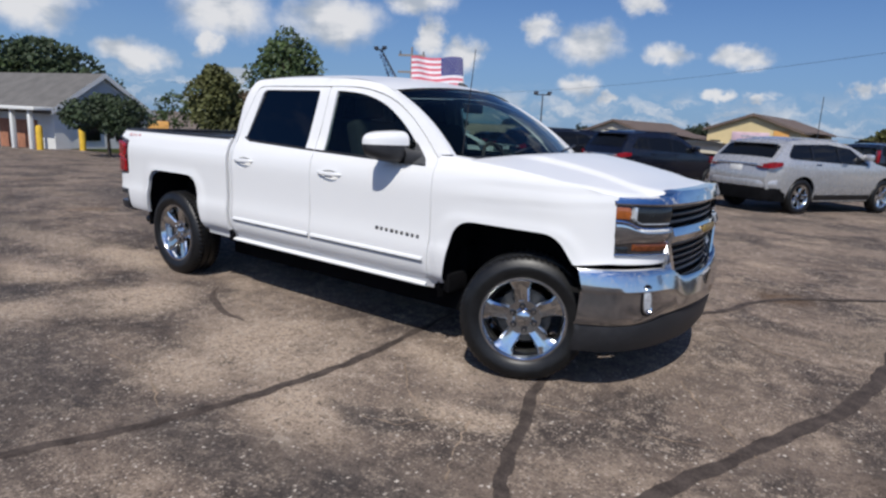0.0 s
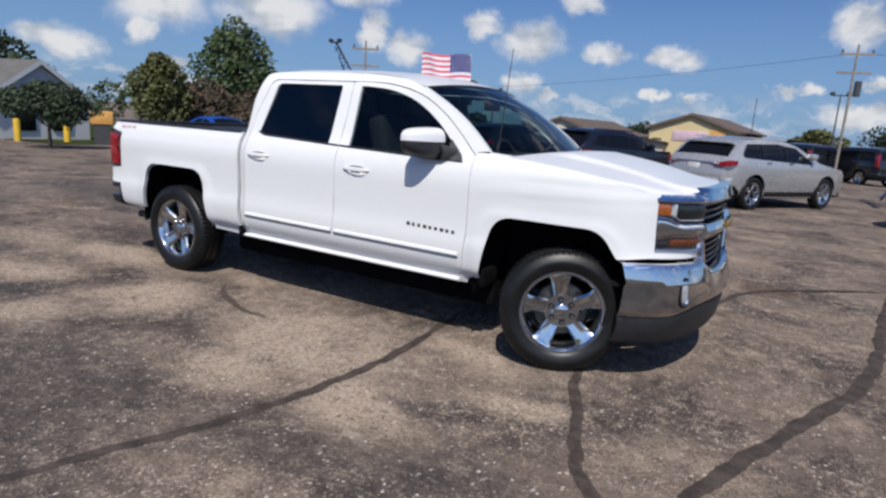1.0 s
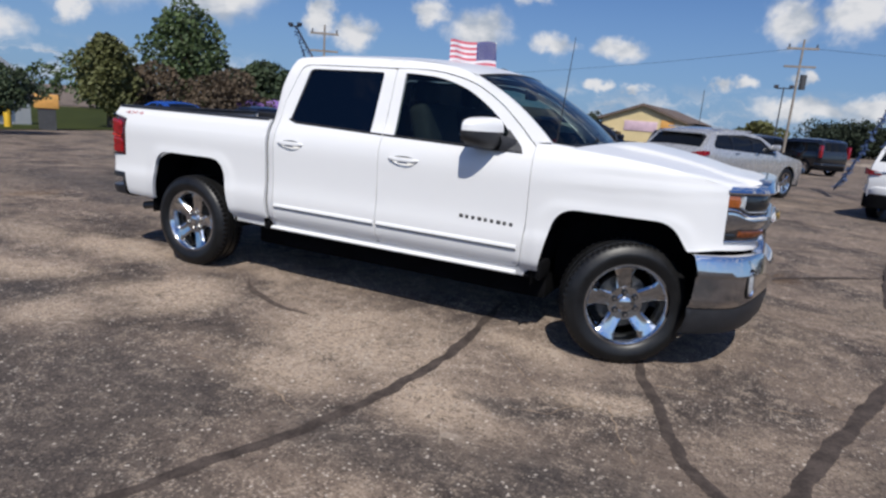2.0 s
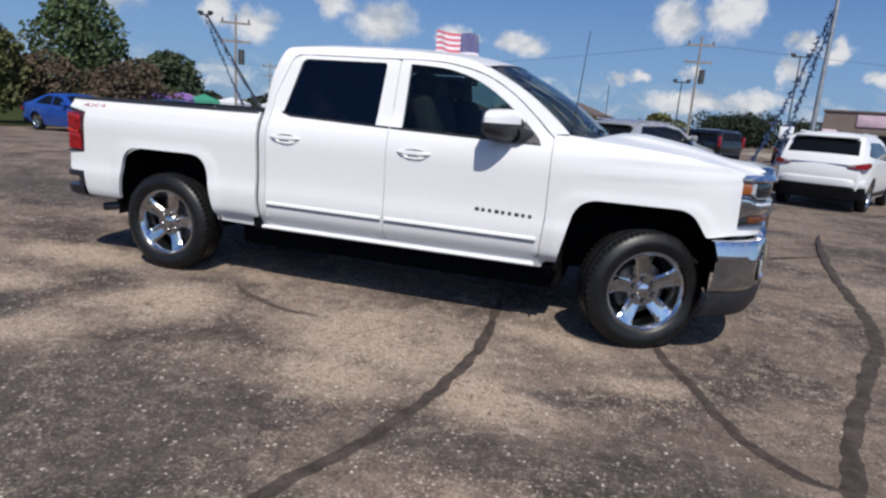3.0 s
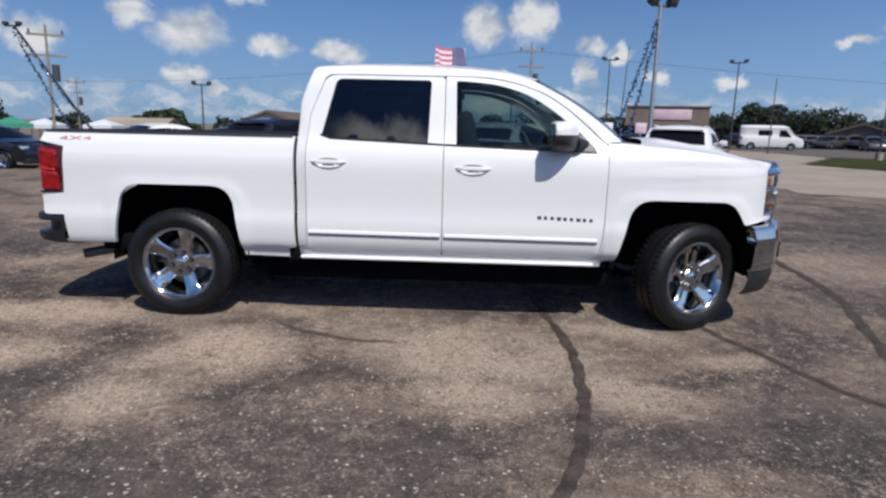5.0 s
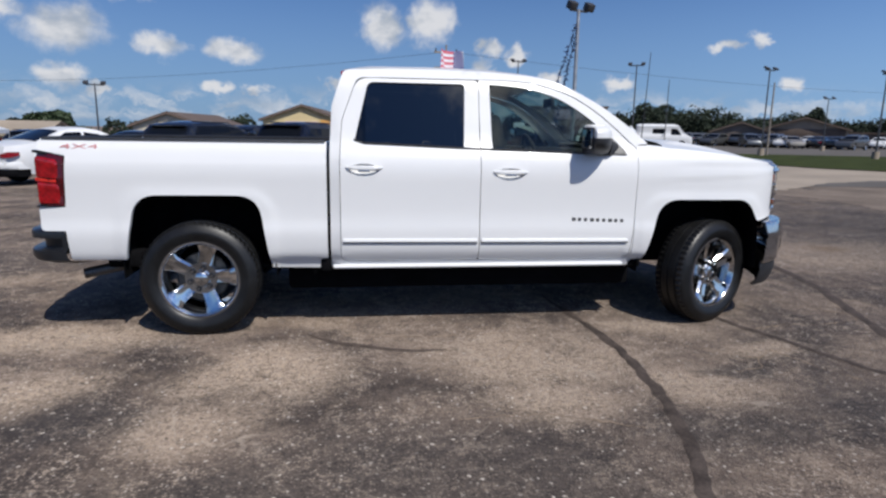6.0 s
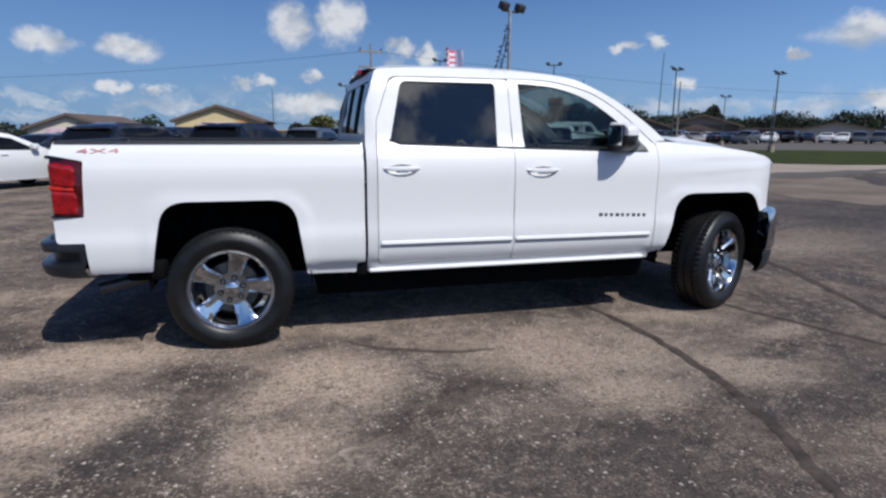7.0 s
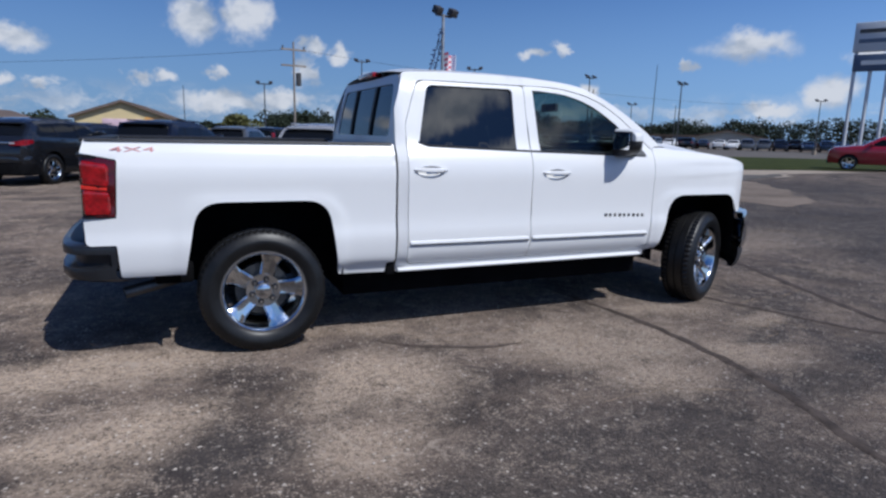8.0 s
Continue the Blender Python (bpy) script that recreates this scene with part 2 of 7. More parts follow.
def ground_material():
    m = bpy.data.materials.new("weathered_asphalt")
    m.use_nodes = True
    t = m.node_tree
    t.nodes.clear()
    n = Nodes(t)
    co = n.add("ShaderNodeTexCoord").outputs["Object"]
    flat = n.vmath("MULTIPLY", co, (1.0, 1.0, 0.0))
    warp = n.add("ShaderNodeTexNoise", {"Vector": flat, "Scale": 0.9, "Detail": 4.0})
    soft = n.vmath("ADD", flat, n.vmath("MULTIPLY", n.vmath("SUBTRACT", warp.outputs["Color"], (0.5, 0.5, 0.5)), (0.8, 0.8, 0.0)))
    patch = n.noise(soft, 0.85, 6.0, 0.62)
    worn = n.noise(n.vmath("ADD", soft, (17.0, 5.0, 0.0)), 1.1, 6.0, 0.62)
    grime = n.noise(n.vmath("ADD", soft, (3.0, 41.0, 0.0)), 0.22, 3.0)
    dark, mid, tan = (0.070, 0.053, 0.045, 1), (0.222, 0.166, 0.128, 1), (0.58, 0.445, 0.325, 1)
    col = n.mix(n.ramp(patch, 0.40, 0.56), dark, mid)
    # worn, dusty areas and darker, newer ones: centre and half width of each
    zone, fresh = None, None
    for cx, cy, hx, hy in ((2.2, -1.5, 0.75, 0.5), (2.1, -2.1, 0.4, 0.3), (2.98, -1.95, 0.42, 0.3), (3.66, -1.40, 0.34, 0.17), (3.1, -1.0, 0.4, 0.2), (0.5, -1.65, 0.5, 0.42), (0.25, -2.25, 0.4, 0.28), (-0.9, -1.75, 0.5, 0.35), (-1.0, -0.9, 0.8, 0.25), (-2.6, -1.2, 1.3, 0.3), (7.2, 1.5, 2.0, 1.0)):
        d = n.vmath("LENGTH", n.vmath("MULTIPLY", n.vmath("SUBTRACT", soft, (cx, cy, 0.0)), (1 / hx, 1 / hy, 0.0)), (0, 0, 0))
        zone = d if zone is None else n.math("SMOOTH_MIN", zone, d, 0.3)
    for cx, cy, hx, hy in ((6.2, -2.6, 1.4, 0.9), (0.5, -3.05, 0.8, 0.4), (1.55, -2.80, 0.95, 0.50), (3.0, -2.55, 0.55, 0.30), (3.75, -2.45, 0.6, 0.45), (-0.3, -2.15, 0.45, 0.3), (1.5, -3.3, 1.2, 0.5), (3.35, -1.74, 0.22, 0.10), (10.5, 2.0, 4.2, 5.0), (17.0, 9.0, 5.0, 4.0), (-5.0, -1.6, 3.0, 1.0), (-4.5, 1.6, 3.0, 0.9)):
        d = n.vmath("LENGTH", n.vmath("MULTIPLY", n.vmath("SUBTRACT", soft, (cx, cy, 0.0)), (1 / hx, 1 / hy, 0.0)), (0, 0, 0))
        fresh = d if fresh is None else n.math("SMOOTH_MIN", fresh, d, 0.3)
    dusty = n.math("MULTIPLY", n.ramp(zone, 1.35, 0.40), n.ramp(worn, 0.26, 0.52))
    dusty = n.math("MAXIMUM", dusty, n.math("MULTIPLY", n.ramp(worn, 0.52, 0.70), 0.6))
    speck = n.ramp(n.noise(flat, 24.0, 6.0, 0.75), 0.36, 0.60)
    col = n.mix(n.math("MULTIPLY", dusty, n.math("MULTIPLY_ADD", speck, 0.65, 0.35)), col, tan)
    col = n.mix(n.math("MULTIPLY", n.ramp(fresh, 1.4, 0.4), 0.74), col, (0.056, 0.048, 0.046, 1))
    col = n.mix(n.math("MULTIPLY", n.ramp(grime, 0.35, 0.6), 0.2), col, (0.100, 0.082, 0.072, 1))
    # loose mottling of binder and bare stone
    clump = n.noise(flat, 9.0, 6.0, 0.68)
    grain = n.noise(flat, 48.0, 5.0, 0.78)
    bare = n.ramp(n.noise(n.vmath("ADD", soft, (9.0, 23.0, 0.0)), 1.7, 5.0, 0.6), 0.36, 0.62)
    bare = n.math("MAXIMUM", n.math("MULTIPLY", bare, n.ramp(fresh, 0.3, 1.2, 0.45, 1.0)), n.math("MULTIPLY", n.ramp(zone, 1.4, 0.5), 0.8))
    rough_mix = n.math("MULTIPLY_ADD", clump, 0.45, n.math("MULTIPLY", grain, 0.55))
    col = n.mix(n.math("MULTIPLY", n.ramp(rough_mix, 0.49, 0.40), 0.62), col, (0.028, 0.023, 0.021, 1))
    col = n.mix(n.math("MULTIPLY", n.ramp(rough_mix, 0.51, 0.58), n.math("MULTIPLY_ADD", bare, 0.72, 0.14)), col, (0.46, 0.365, 0.28, 1))
    # pebbles
    vor = n.add("ShaderNodeTexVoronoi", {"Vector": flat, "Scale": 66.0, "Randomness": 1.0})
    stone = n.ramp(vor.outputs["Distance"], 0.50, 0.22)
    pick = n.add("ShaderNodeSeparateColor", {0: vor.outputs["Color"]}).outputs
    pale = n.math("MULTIPLY", stone, n.ramp(pick[0], 0.40, 0.85))
    pale = n.math("MULTIPLY", pale, n.math("MULTIPLY_ADD", bare, 0.75, 0.2))
    deep = n.math("MULTIPLY", stone, n.ramp(pick[1], 0.55, 0.95))
    col = n.mix(n.math("MULTIPLY", pale, 0.85), col, (0.62, 0.505, 0.40, 1))
    wobble = n.vmath("MULTIPLY", n.vmath("SUBTRACT", n.add("ShaderNodeTexNoise", {"Vector": flat, "Scale": 75.0, "Detail": 2.0}).outputs["Color"], (0.5, 0.5, 0.5)), (0.028, 0.028, 0.0))
    chips = n.add("ShaderNodeTexVoronoi", {"Vector": n.vmath("ADD", n.vmath("ADD", flat, wobble), (5.3, 2.9, 0.0)), "Scale": 40.0, "Randomness": 1.0})
    chip_pick = n.add("ShaderNodeSeparateColor", {0: chips.outputs["Color"]}).outputs
    chip = n.math("MULTIPLY", n.ramp(n.math("MULTIPLY_ADD", chip_pick[1], 0.16, chips.outputs["Distance"]), 0.42, 0.30), n.ramp(chip_pick[0], 0.66, 0.90))
    col = n.mix(n.math("MULTIPLY", deep, 0.65), col, (0.026, 0.023, 0.022, 1))
    col = n.mix(n.math("MULTIPLY", chip, n.math("MULTIPLY_ADD", chip_pick[2], 0.55, 0.30)), col, (0.74, 0.65, 0.55, 1))
    # rust and oil spots
    spot = n.add("ShaderNodeTexVoronoi", {"Vector": soft, "Scale": 0.42})
    col = n.mix(n.ramp(spot.outputs["Distance"], 0.16, 0.03, 0.0, 0.4), col, (0.16, 0.09, 0.04, 1))
    # hairline cracks filled with dust
    cell = n.add("ShaderNodeTexVoronoi")
    cell.feature = "DISTANCE_TO_EDGE"
    n.fill(cell, {"Vector": n.vmath("ADD", soft, n.vmath("MULTIPLY", n.vmath("SUBTRACT", n.add("ShaderNodeTexNoise", {"Vector": flat, "Scale": 6.0, "Detail": 4.0}).outputs["Color"], (0.5, 0.5, 0.5)), (0.25, 0.25, 0.0))), "Scale": 2.2})
    line = n.math("MULTIPLY", n.ramp(cell.outputs["Distance"], 0.020, 0.004), n.ramp(warp.outputs[0], 0.46, 0.60))
    col = n.mix(n.math("MULTIPLY", line, n.math("MULTIPLY_ADD", n.ramp(zone, 1.9, 0.9), 0.45, 0.15)), col, (0.52, 0.43, 0.34, 1))
    col = n.mix(1.0, col, (0.69, 0.70, 0.72, 1), "MULTIPLY")
    height = n.math("MULTIPLY_ADD", stone, 0.5, n.math("MULTIPLY", grain, 0.8))
    bump = n.add("ShaderNodeBump", {"Height": height, "Strength": 0.8, "Distance": 0.012})
    p = n.add("ShaderNodeBsdfPrincipled", {"Base Color": col, "Roughness": n.ramp(worn, 0.3, 0.7, 0.72, 0.9), "Normal": bump.outputs[0], "Specular IOR Level": 0.25, "Diffuse Roughness": 1.0})
    n.add("ShaderNodeOutputMaterial", {"Surface": p.outputs[0]})
    return m


ASPHALT = ground_material()
OLDTAR = material("worn_sealant", (0.085, 0.066, 0.055), 0.9, spot=0.4, scale=14, bump=0.003, fine=80, Specular_IOR_Level=0.2)
TAR = material("crack_sealant", (0.068, 0.053, 0.045), 0.85, spot=0.5, scale=9, bump=0.003, fine=70, Specular_IOR_Level=0.2)
WORNTAN = material("dusty_asphalt", (0.19, 0.152, 0.122), 0.95, spot=0.4, scale=0.5, bump=0.004, fine=25, Specular_IOR_Level=0.15)
CONCRETE = material("pale_concrete", (0.32, 0.264, 0.203), 0.9, spot=0.22, scale=0.35, bump=0.004, fine=25)
ROADGREY = material("far_road", (0.125, 0.114, 0.105), 0.95, spot=0.2, scale=0.3, fine=12, Specular_IOR_Level=0.12)
GRASS = material("mown_grass", (0.042, 0.052, 0.016), 0.95, spot=0.4, scale=0.7, bump=0.03, fine=14, Specular_IOR_Level=0.08)
BARK = material("bark", (0.10, 0.075, 0.055), 0.9, spot=0.4, scale=4, bump=0.02, fine=18)
LEAF = material("green_leaves", (0.050, 0.080, 0.022), 0.6, spot=0.55, scale=1.1, fine=7)
LEAFYELLOW = material("yellow_green_leaves", (0.090, 0.095, 0.026), 0.7, spot=0.4, scale=0.9, fine=6)
LEAFBROWN = material("russet_leaves", (0.080, 0.055, 0.032), 0.75, spot=0.5, scale=0.9, fine=6)
FARTREE = material("far_dark_leaves", (0.017, 0.028, 0.013), 0.8, spot=0.4, scale=0.6, fine=4)
LEAFDARK = material("dark_leaves", (0.030, 0.050, 0.018), 0.7, spot=0.5, scale=0.8, fine=5)
YELLOWWALL = material("yellow_siding", (0.62, 0.50, 0.27), 0.7, spot=0.08, scale=1.0)
CREAMWALL = material("cream_siding", (0.58, 0.53, 0.42), 0.7, spot=0.08, scale=1.0)
BROWNROOF = material("brown_roof", (0.13, 0.095, 0.075), 0.75, spot=0.25, scale=1.2)
GREYROOF = material("grey_shingles", (0.125, 0.118, 0.11), 0.85, spot=0.25, scale=2.0, bump=0.01)
WHITEWALL = material("white_siding", (0.66, 0.66, 0.64), 0.6, spot=0.06, scale=2)
BRICK = material("brick_wall", (0.36, 0.16, 0.095), 0.85, spot=0.3, scale=5, bump=0.005)
TAUPEWALL = material("taupe_wall", (0.17, 0.135, 0.115), 0.8, spot=0.15, scale=0.8)
GALV = material("galvanised_steel", (0.42, 0.43, 0.44), 0.45, 0.7, spot=0.2, scale=5)
POLEWOOD = material("pole_wood", (0.26, 0.225, 0.19), 0.9, spot=0.35, scale=3, bump=0.006)
LAMPHEAD = material("lamp_head", (0.055, 0.055, 0.06), 0.5, 0.3, spot=0.2)
YELLOWPAINT = material("bollard_yellow", (0.68, 0.42, 0.03), 0.55, spot=0.15)
TINSEL = material("pennant_foil", (0.08, 0.12, 0.22), 0.35, 0.5, spot=0.5, scale=3, random_tint=0.3)
SIGNPINK = material("sign_face", (0.60, 0.44, 0.50), 0.5, spot=0.2, scale=1.5)
SIGNORANGE = material("orange_sign", (0.66, 0.34, 0.09), 0.5, spot=0.15)
SIGNBLUE = material("blue_sign", (0.10, 0.14, 0.22), 0.4, spot=0.15)
SIGNWHITE = material("white_sign", (0.68, 0.70, 0.72), 0.4, spot=0.06)
FLAGRED = material("flag_red", (0.60, 0.13, 0.17), 0.8, spot=0.1, scale=30)
FLAGWHITE = material("flag_white", (0.74, 0.72, 0.74), 0.8, spot=0.06, scale=30)
FLAGBLUE = material("flag_blue", (0.028, 0.035, 0.17), 0.8, spot=0.1, scale=30)
PURPLE = material("purple_canopy", (0.22, 0.12, 0.36), 0.7, spot=0.15)
GREEN = material("green_canopy", (0.04, 0.25, 0.16), 0.7, spot=0.15)


# ---- mesh helpers ----
def link(name, bm, mat, parent=None, label="", smooth=True, sharp=38.0):
    me = bpy.data.meshes.new(name)
    bm.to_mesh(me)
    bm.free()
    me.materials.append(mat)
    if smooth:
        me.polygons.foreach_set("use_smooth", [True] * len(me.polygons))
        me.set_sharp_from_angle(angle=radians(sharp))
    ob = new(name, me)
    if parent is not None:
        ob.parent = parent
    if label:
        ob["label"] = label
    return ob


def part(name, bm, mat, parent, label="", smooth=True, sharp=38.0):
    return link(name, bm, mat, parent, label, smooth, sharp)


def thing(name, label, category, group="", m=None, kind=""):
    ob = new(name)
    ob.empty_display_size = 0.2
    if m is not None:
        ob.matrix_basis = m
    return tagged(ob, label, category, group, kind)


def box(bm, x0, x1, y0, y1, z0, z1, bevel=0.0, segments=2):
    r = bmesh.ops.create_cube(bm, size=1.0, matrix=Matrix.Translation(((x0 + x1) / 2, (y0 + y1) / 2, (z0 + z1) / 2)) @ Matrix.Diagonal((abs(x1 - x0), abs(y1 - y0), abs(z1 - z0), 1)))
    if bevel:
        vs = set(r["verts"])
        es = [e for e in bm.edges if e.verts[0] in vs and e.verts[1] in vs]
        bmesh.ops.bevel(bm, geom=es, offset=bevel, segments=segments, affect="EDGES", profile=0.5)
    return bm


def boxm(*a, **k):
    return box(bmesh.new(), *a, **k)


def cylinder(bm, p0, p1, r0, r1=None, seg=16, caps=True):
    p0, p1 = Vector(p0), Vector(p1)
    d = p1 - p0
    m = Matrix.Translation((p0 + p1) / 2) @ d.to_track_quat("Z", "Y").to_matrix().to_4x4()
    bmesh.ops.create_cone(bm, cap_ends=caps, segments=seg, radius1=r0, radius2=r0 if r1 is None else r1, depth=d.length, matrix=m)
    return bm


def lathe(bm, profile, seg=48, axis="y"):
    """Turns a profile of (radius, offset along the axis) round the axis."""
    rings = []
    for r, o in profile:
        ring = []
        for k in range(seg):
            a = 2 * math.pi * k / seg
            ring.append(bm.verts.new((r * math.cos(a), o, r * math.sin(a)) if axis == "y" else (r * math.cos(a), r * math.sin(a), o)))
        rings.append(ring)
    for a, b in zip(rings, rings[1:]):
        for k in range(seg):
            j = (k + 1) % seg
            bm.faces.new((a[k], b[k], b[j], a[j]))
    return bm


def rounded(points, n=6):
    """A polygon from (x, z, radius) corners."""
    out = []
    k = len(points)
    for i in range(k):
        p, r = Vector(points[i][:2]), points[i][2] if len(points[i]) > 2 else 0.0
        if r <= 0:
            out.append(tuple(p))
            continue
        a, b = Vector(points[i - 1][:2]) - p, Vector(points[(i + 1) % k][:2]) - p
        ang = a.angle(b)
        cut = min(r / math.tan(ang / 2), a.length * 0.49, b.length * 0.49)
        s, e = p + a.normalized() * cut, p + b.normalized() * cut
        for j in range(n + 1):
            f = j / n
            q = s.lerp(p, f).lerp(p.lerp(e, f), f)
            out.append(tuple(q))
    return out


def inside(p, poly):
    x, y = p
    hit = False
    for (x0, y0), (x1, y1) in zip(poly, poly[1:] + poly[:1]):
        if (y0 > y) != (y1 > y) and x < (x1 - x0) * (y - y0) / (y1 - y0) + x0:
            hit = not hit
    return hit


def resample(poly, step):
    out = []
    for a, b in zip(poly, poly[1:] + poly[:1]):
        a, b = Vector(a), Vector(b)
        k = max(1, math.ceil((b - a).length / step))
        out += [tuple(a.lerp(b, j / k)) for j in range(k)]
    return out


def shell(outline, place, holes=(), step=0.06, depth=None, tuck=0.0):
    """A sheet over a plane polygon with holes, laid on the surface place(u, v), with a rim turned in by the vector depth.
    tuck: how far the rim's first ring is rounded over."""
    loops = [resample(list(outline), step)] + [resample(list(h), step) for h in holes]
    pts, edges = [], []
    for loop in loops:
        s = len(pts)
        pts += [Vector(p) for p in loop]
        edges += [(s + i, s + (i + 1) % len(loop)) for i in range(len(loop))]
    xs, ys = [p[0] for p in loops[0]], [p[1] for p in loops[0]]
    rim = np.array([tuple(p) for p in pts])
    for i in range(1, int((max(xs) - min(xs)) / step) + 1):
        for j in range(1, int((max(ys) - min(ys)) / step) + 1):
            q = (min(xs) + i * step, min(ys) + j * step)
            if inside(q, loops[0]) and not any(inside(q, h) for h in loops[1:]) and np.min(np.hypot(rim[:, 0] - q[0], rim[:, 1] - q[1])) > step * 0.45:
                pts.append(Vector(q))
    v, _, faces, *_ = delaunay_2d_cdt(pts, edges, [], 0, 1e-5)
    bm = bmesh.new()
    bv = [bm.verts.new(place(p.x, p.y)) for p in v]
    for f in faces:
        c = sum((v[i] for i in f), Vector((0, 0))) / len(f)
        if inside(c, loops[0]) and not any(inside(c, h) for h in loops[1:]):
            bm.faces.new([bv[i] for i in f])
    for q in [q for q in bm.verts if not q.link_faces]:
        bm.verts.remove(q)
    if depth is not None:
        rim_edges = [e for e in bm.edges if e.is_boundary]
        ex = bmesh.ops.extrude_edge_only(bm, edges=rim_edges)
        d = Vector(depth)
        for q in ex["geom"]:
            if isinstance(q, bmesh.types.BMVert):
                q.co += d
    return bm


def mirrored(bm):
    """The other side's twin of a mesh, across y = 0."""
    twin = bm.copy()
    for v in twin.verts:
        v.co.y = -v.co.y
    bmesh.ops.reverse_faces(twin, faces=twin.faces)
    return twin


def strip(bm, rows, close=False):
    """Faces between rows of points of equal length."""
    grid = [[bm.verts.new(p) for p in row] for row in rows]
    for a, b in zip(grid, grid[1:]):
        m = len(a)
        for k in range(m if close else m - 1):
            bm.faces.new((a[k], a[(k + 1) % m], b[(k + 1) % m], b[k]))
    return bm


def ground_z(x, y):
    """The lot falls away gently on one side and behind."""
    z = -0.02 * min(25.0, max(0.0, -x - 6.0))
    w = min(1.0, max(0.0, (28.0 - x) / 14.0))
    return z - 0.01 * w * min(45.0, max(0.0, y - 2.0))


# ---- ground, road, grass ----
def sheet(name, xs, ys, height, mat, label, category):
    bm = bmesh.new()
    strip(bm, [[(x, y, ground_z(x, y) + height) for x in xs] for y in ys])
    return tagged(link(name, bm, mat, smooth=True), label, category, kind="structure")


def ticks(a, b, k):
    return [a + (b - a) * i / k for i in range(k + 1)]


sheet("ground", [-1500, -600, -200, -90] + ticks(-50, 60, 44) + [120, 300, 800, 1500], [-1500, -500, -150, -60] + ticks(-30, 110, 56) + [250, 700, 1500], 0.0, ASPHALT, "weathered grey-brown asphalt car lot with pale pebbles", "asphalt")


def flat_area(name, corners, height, mat, label, category, ragged=0.0):
    """A level area; a ragged one has a worn, wandering edge."""
    if ragged:
        corners = [(x + ragged * noise.noise(Vector((x * 0.9, y * 0.9, 3.0))) + ragged * 0.5 * noise.noise(Vector((x * 3.1, y * 3.1, 7.0))), y + ragged * noise.noise(Vector((x * 0.9, y * 0.9, 11.0))) + ragged * 0.5 * noise.noise(Vector((x * 3.1, y * 3.1, 15.0)))) for x, y in resample(corners, 0.35)]
    bm = shell(corners, lambda x, y: (x, y, ground_z(x, y) + height), step=2.5)
    return tagged(link(name, bm, mat), label, category, kind="structure")


flat_area("pavement", [(11.3, 13.0), (11.3, 11.3), (12.6, 10.7), (14.5, 11.9), (18.2, 11.5), (21.8, 12.7), (25.4, 14.2), (30.0, 14.0), (28.5, 15.8), (25.2, 17.0), (23.4, 18.8), (22.2, 21.2), (21.2, 30.2), (28.0, 39.5), (28.0, 68.0), (12.5, 68.0), (15.6, 27.0), (12.9, 18.0)], 0.006, CONCRETE, "pale tan worn concrete apron beside the lot", "pavement", 0.45)
flat_area("worn_apron", [(12.6, 11.2), (11.1, 10.4), (11.9, 8.3), (11.4, 6.0), (11.9, 4.6), (13.4, 4.9), (14.9, 6.2), (16.4, 8.3), (18.3, 10.6), (18.2, 11.8), (14.5, 12.0)], 0.003, WORNTAN, "dusty worn asphalt merging into the apron", "asphalt", 0.5)
flat_area("asphalt_patch", [(14.5, 11.9), (16.2, 11.5), (18.2, 11.3), (21.8, 12.9), (25.0, 14.5), (21.6, 13.9), (18.4, 14.0), (16.0, 13.0)], 0.012, ROADGREY, "grey repaired strip across the worn apron", "asphalt", 0.35)
flat_area("grass_strip", [(21.4, 30.0), (22.4, 21.2), (23.6, 18.8), (25.4, 17.0), (28.7, 15.8), (38.0, 13.2), (60.0, 7.0), (110.0, -8.0), (110.0, 2.0), (60.0, 22.5), (45.0, 32.5), (38.0, 36.5), (28.2, 39.0)], 0.03, GRASS, "mown green grass strip beside the road", "grass")
flat_area("road", [(28.4, 39.6), (38.2, 37.2), (45.4, 33.2), (60.3, 23.4), (110.0, 3.0), (110.0, 30.0), (84.0, 52.0), (68.0, 71.0), (48.0, 75.0), (28.4, 70.0)], 0.012, ROADGREY, "pale grey road beyond the grass strip", "road")
flat_area("grass_bank", [(-60.0, 8.5), (-20.5, 8.5), (-21.5, 13.5), (-19.0, 40.0), (-60.0, 60.0)], 0.03, GRASS, "mown grass behind the parked cars", "grass")


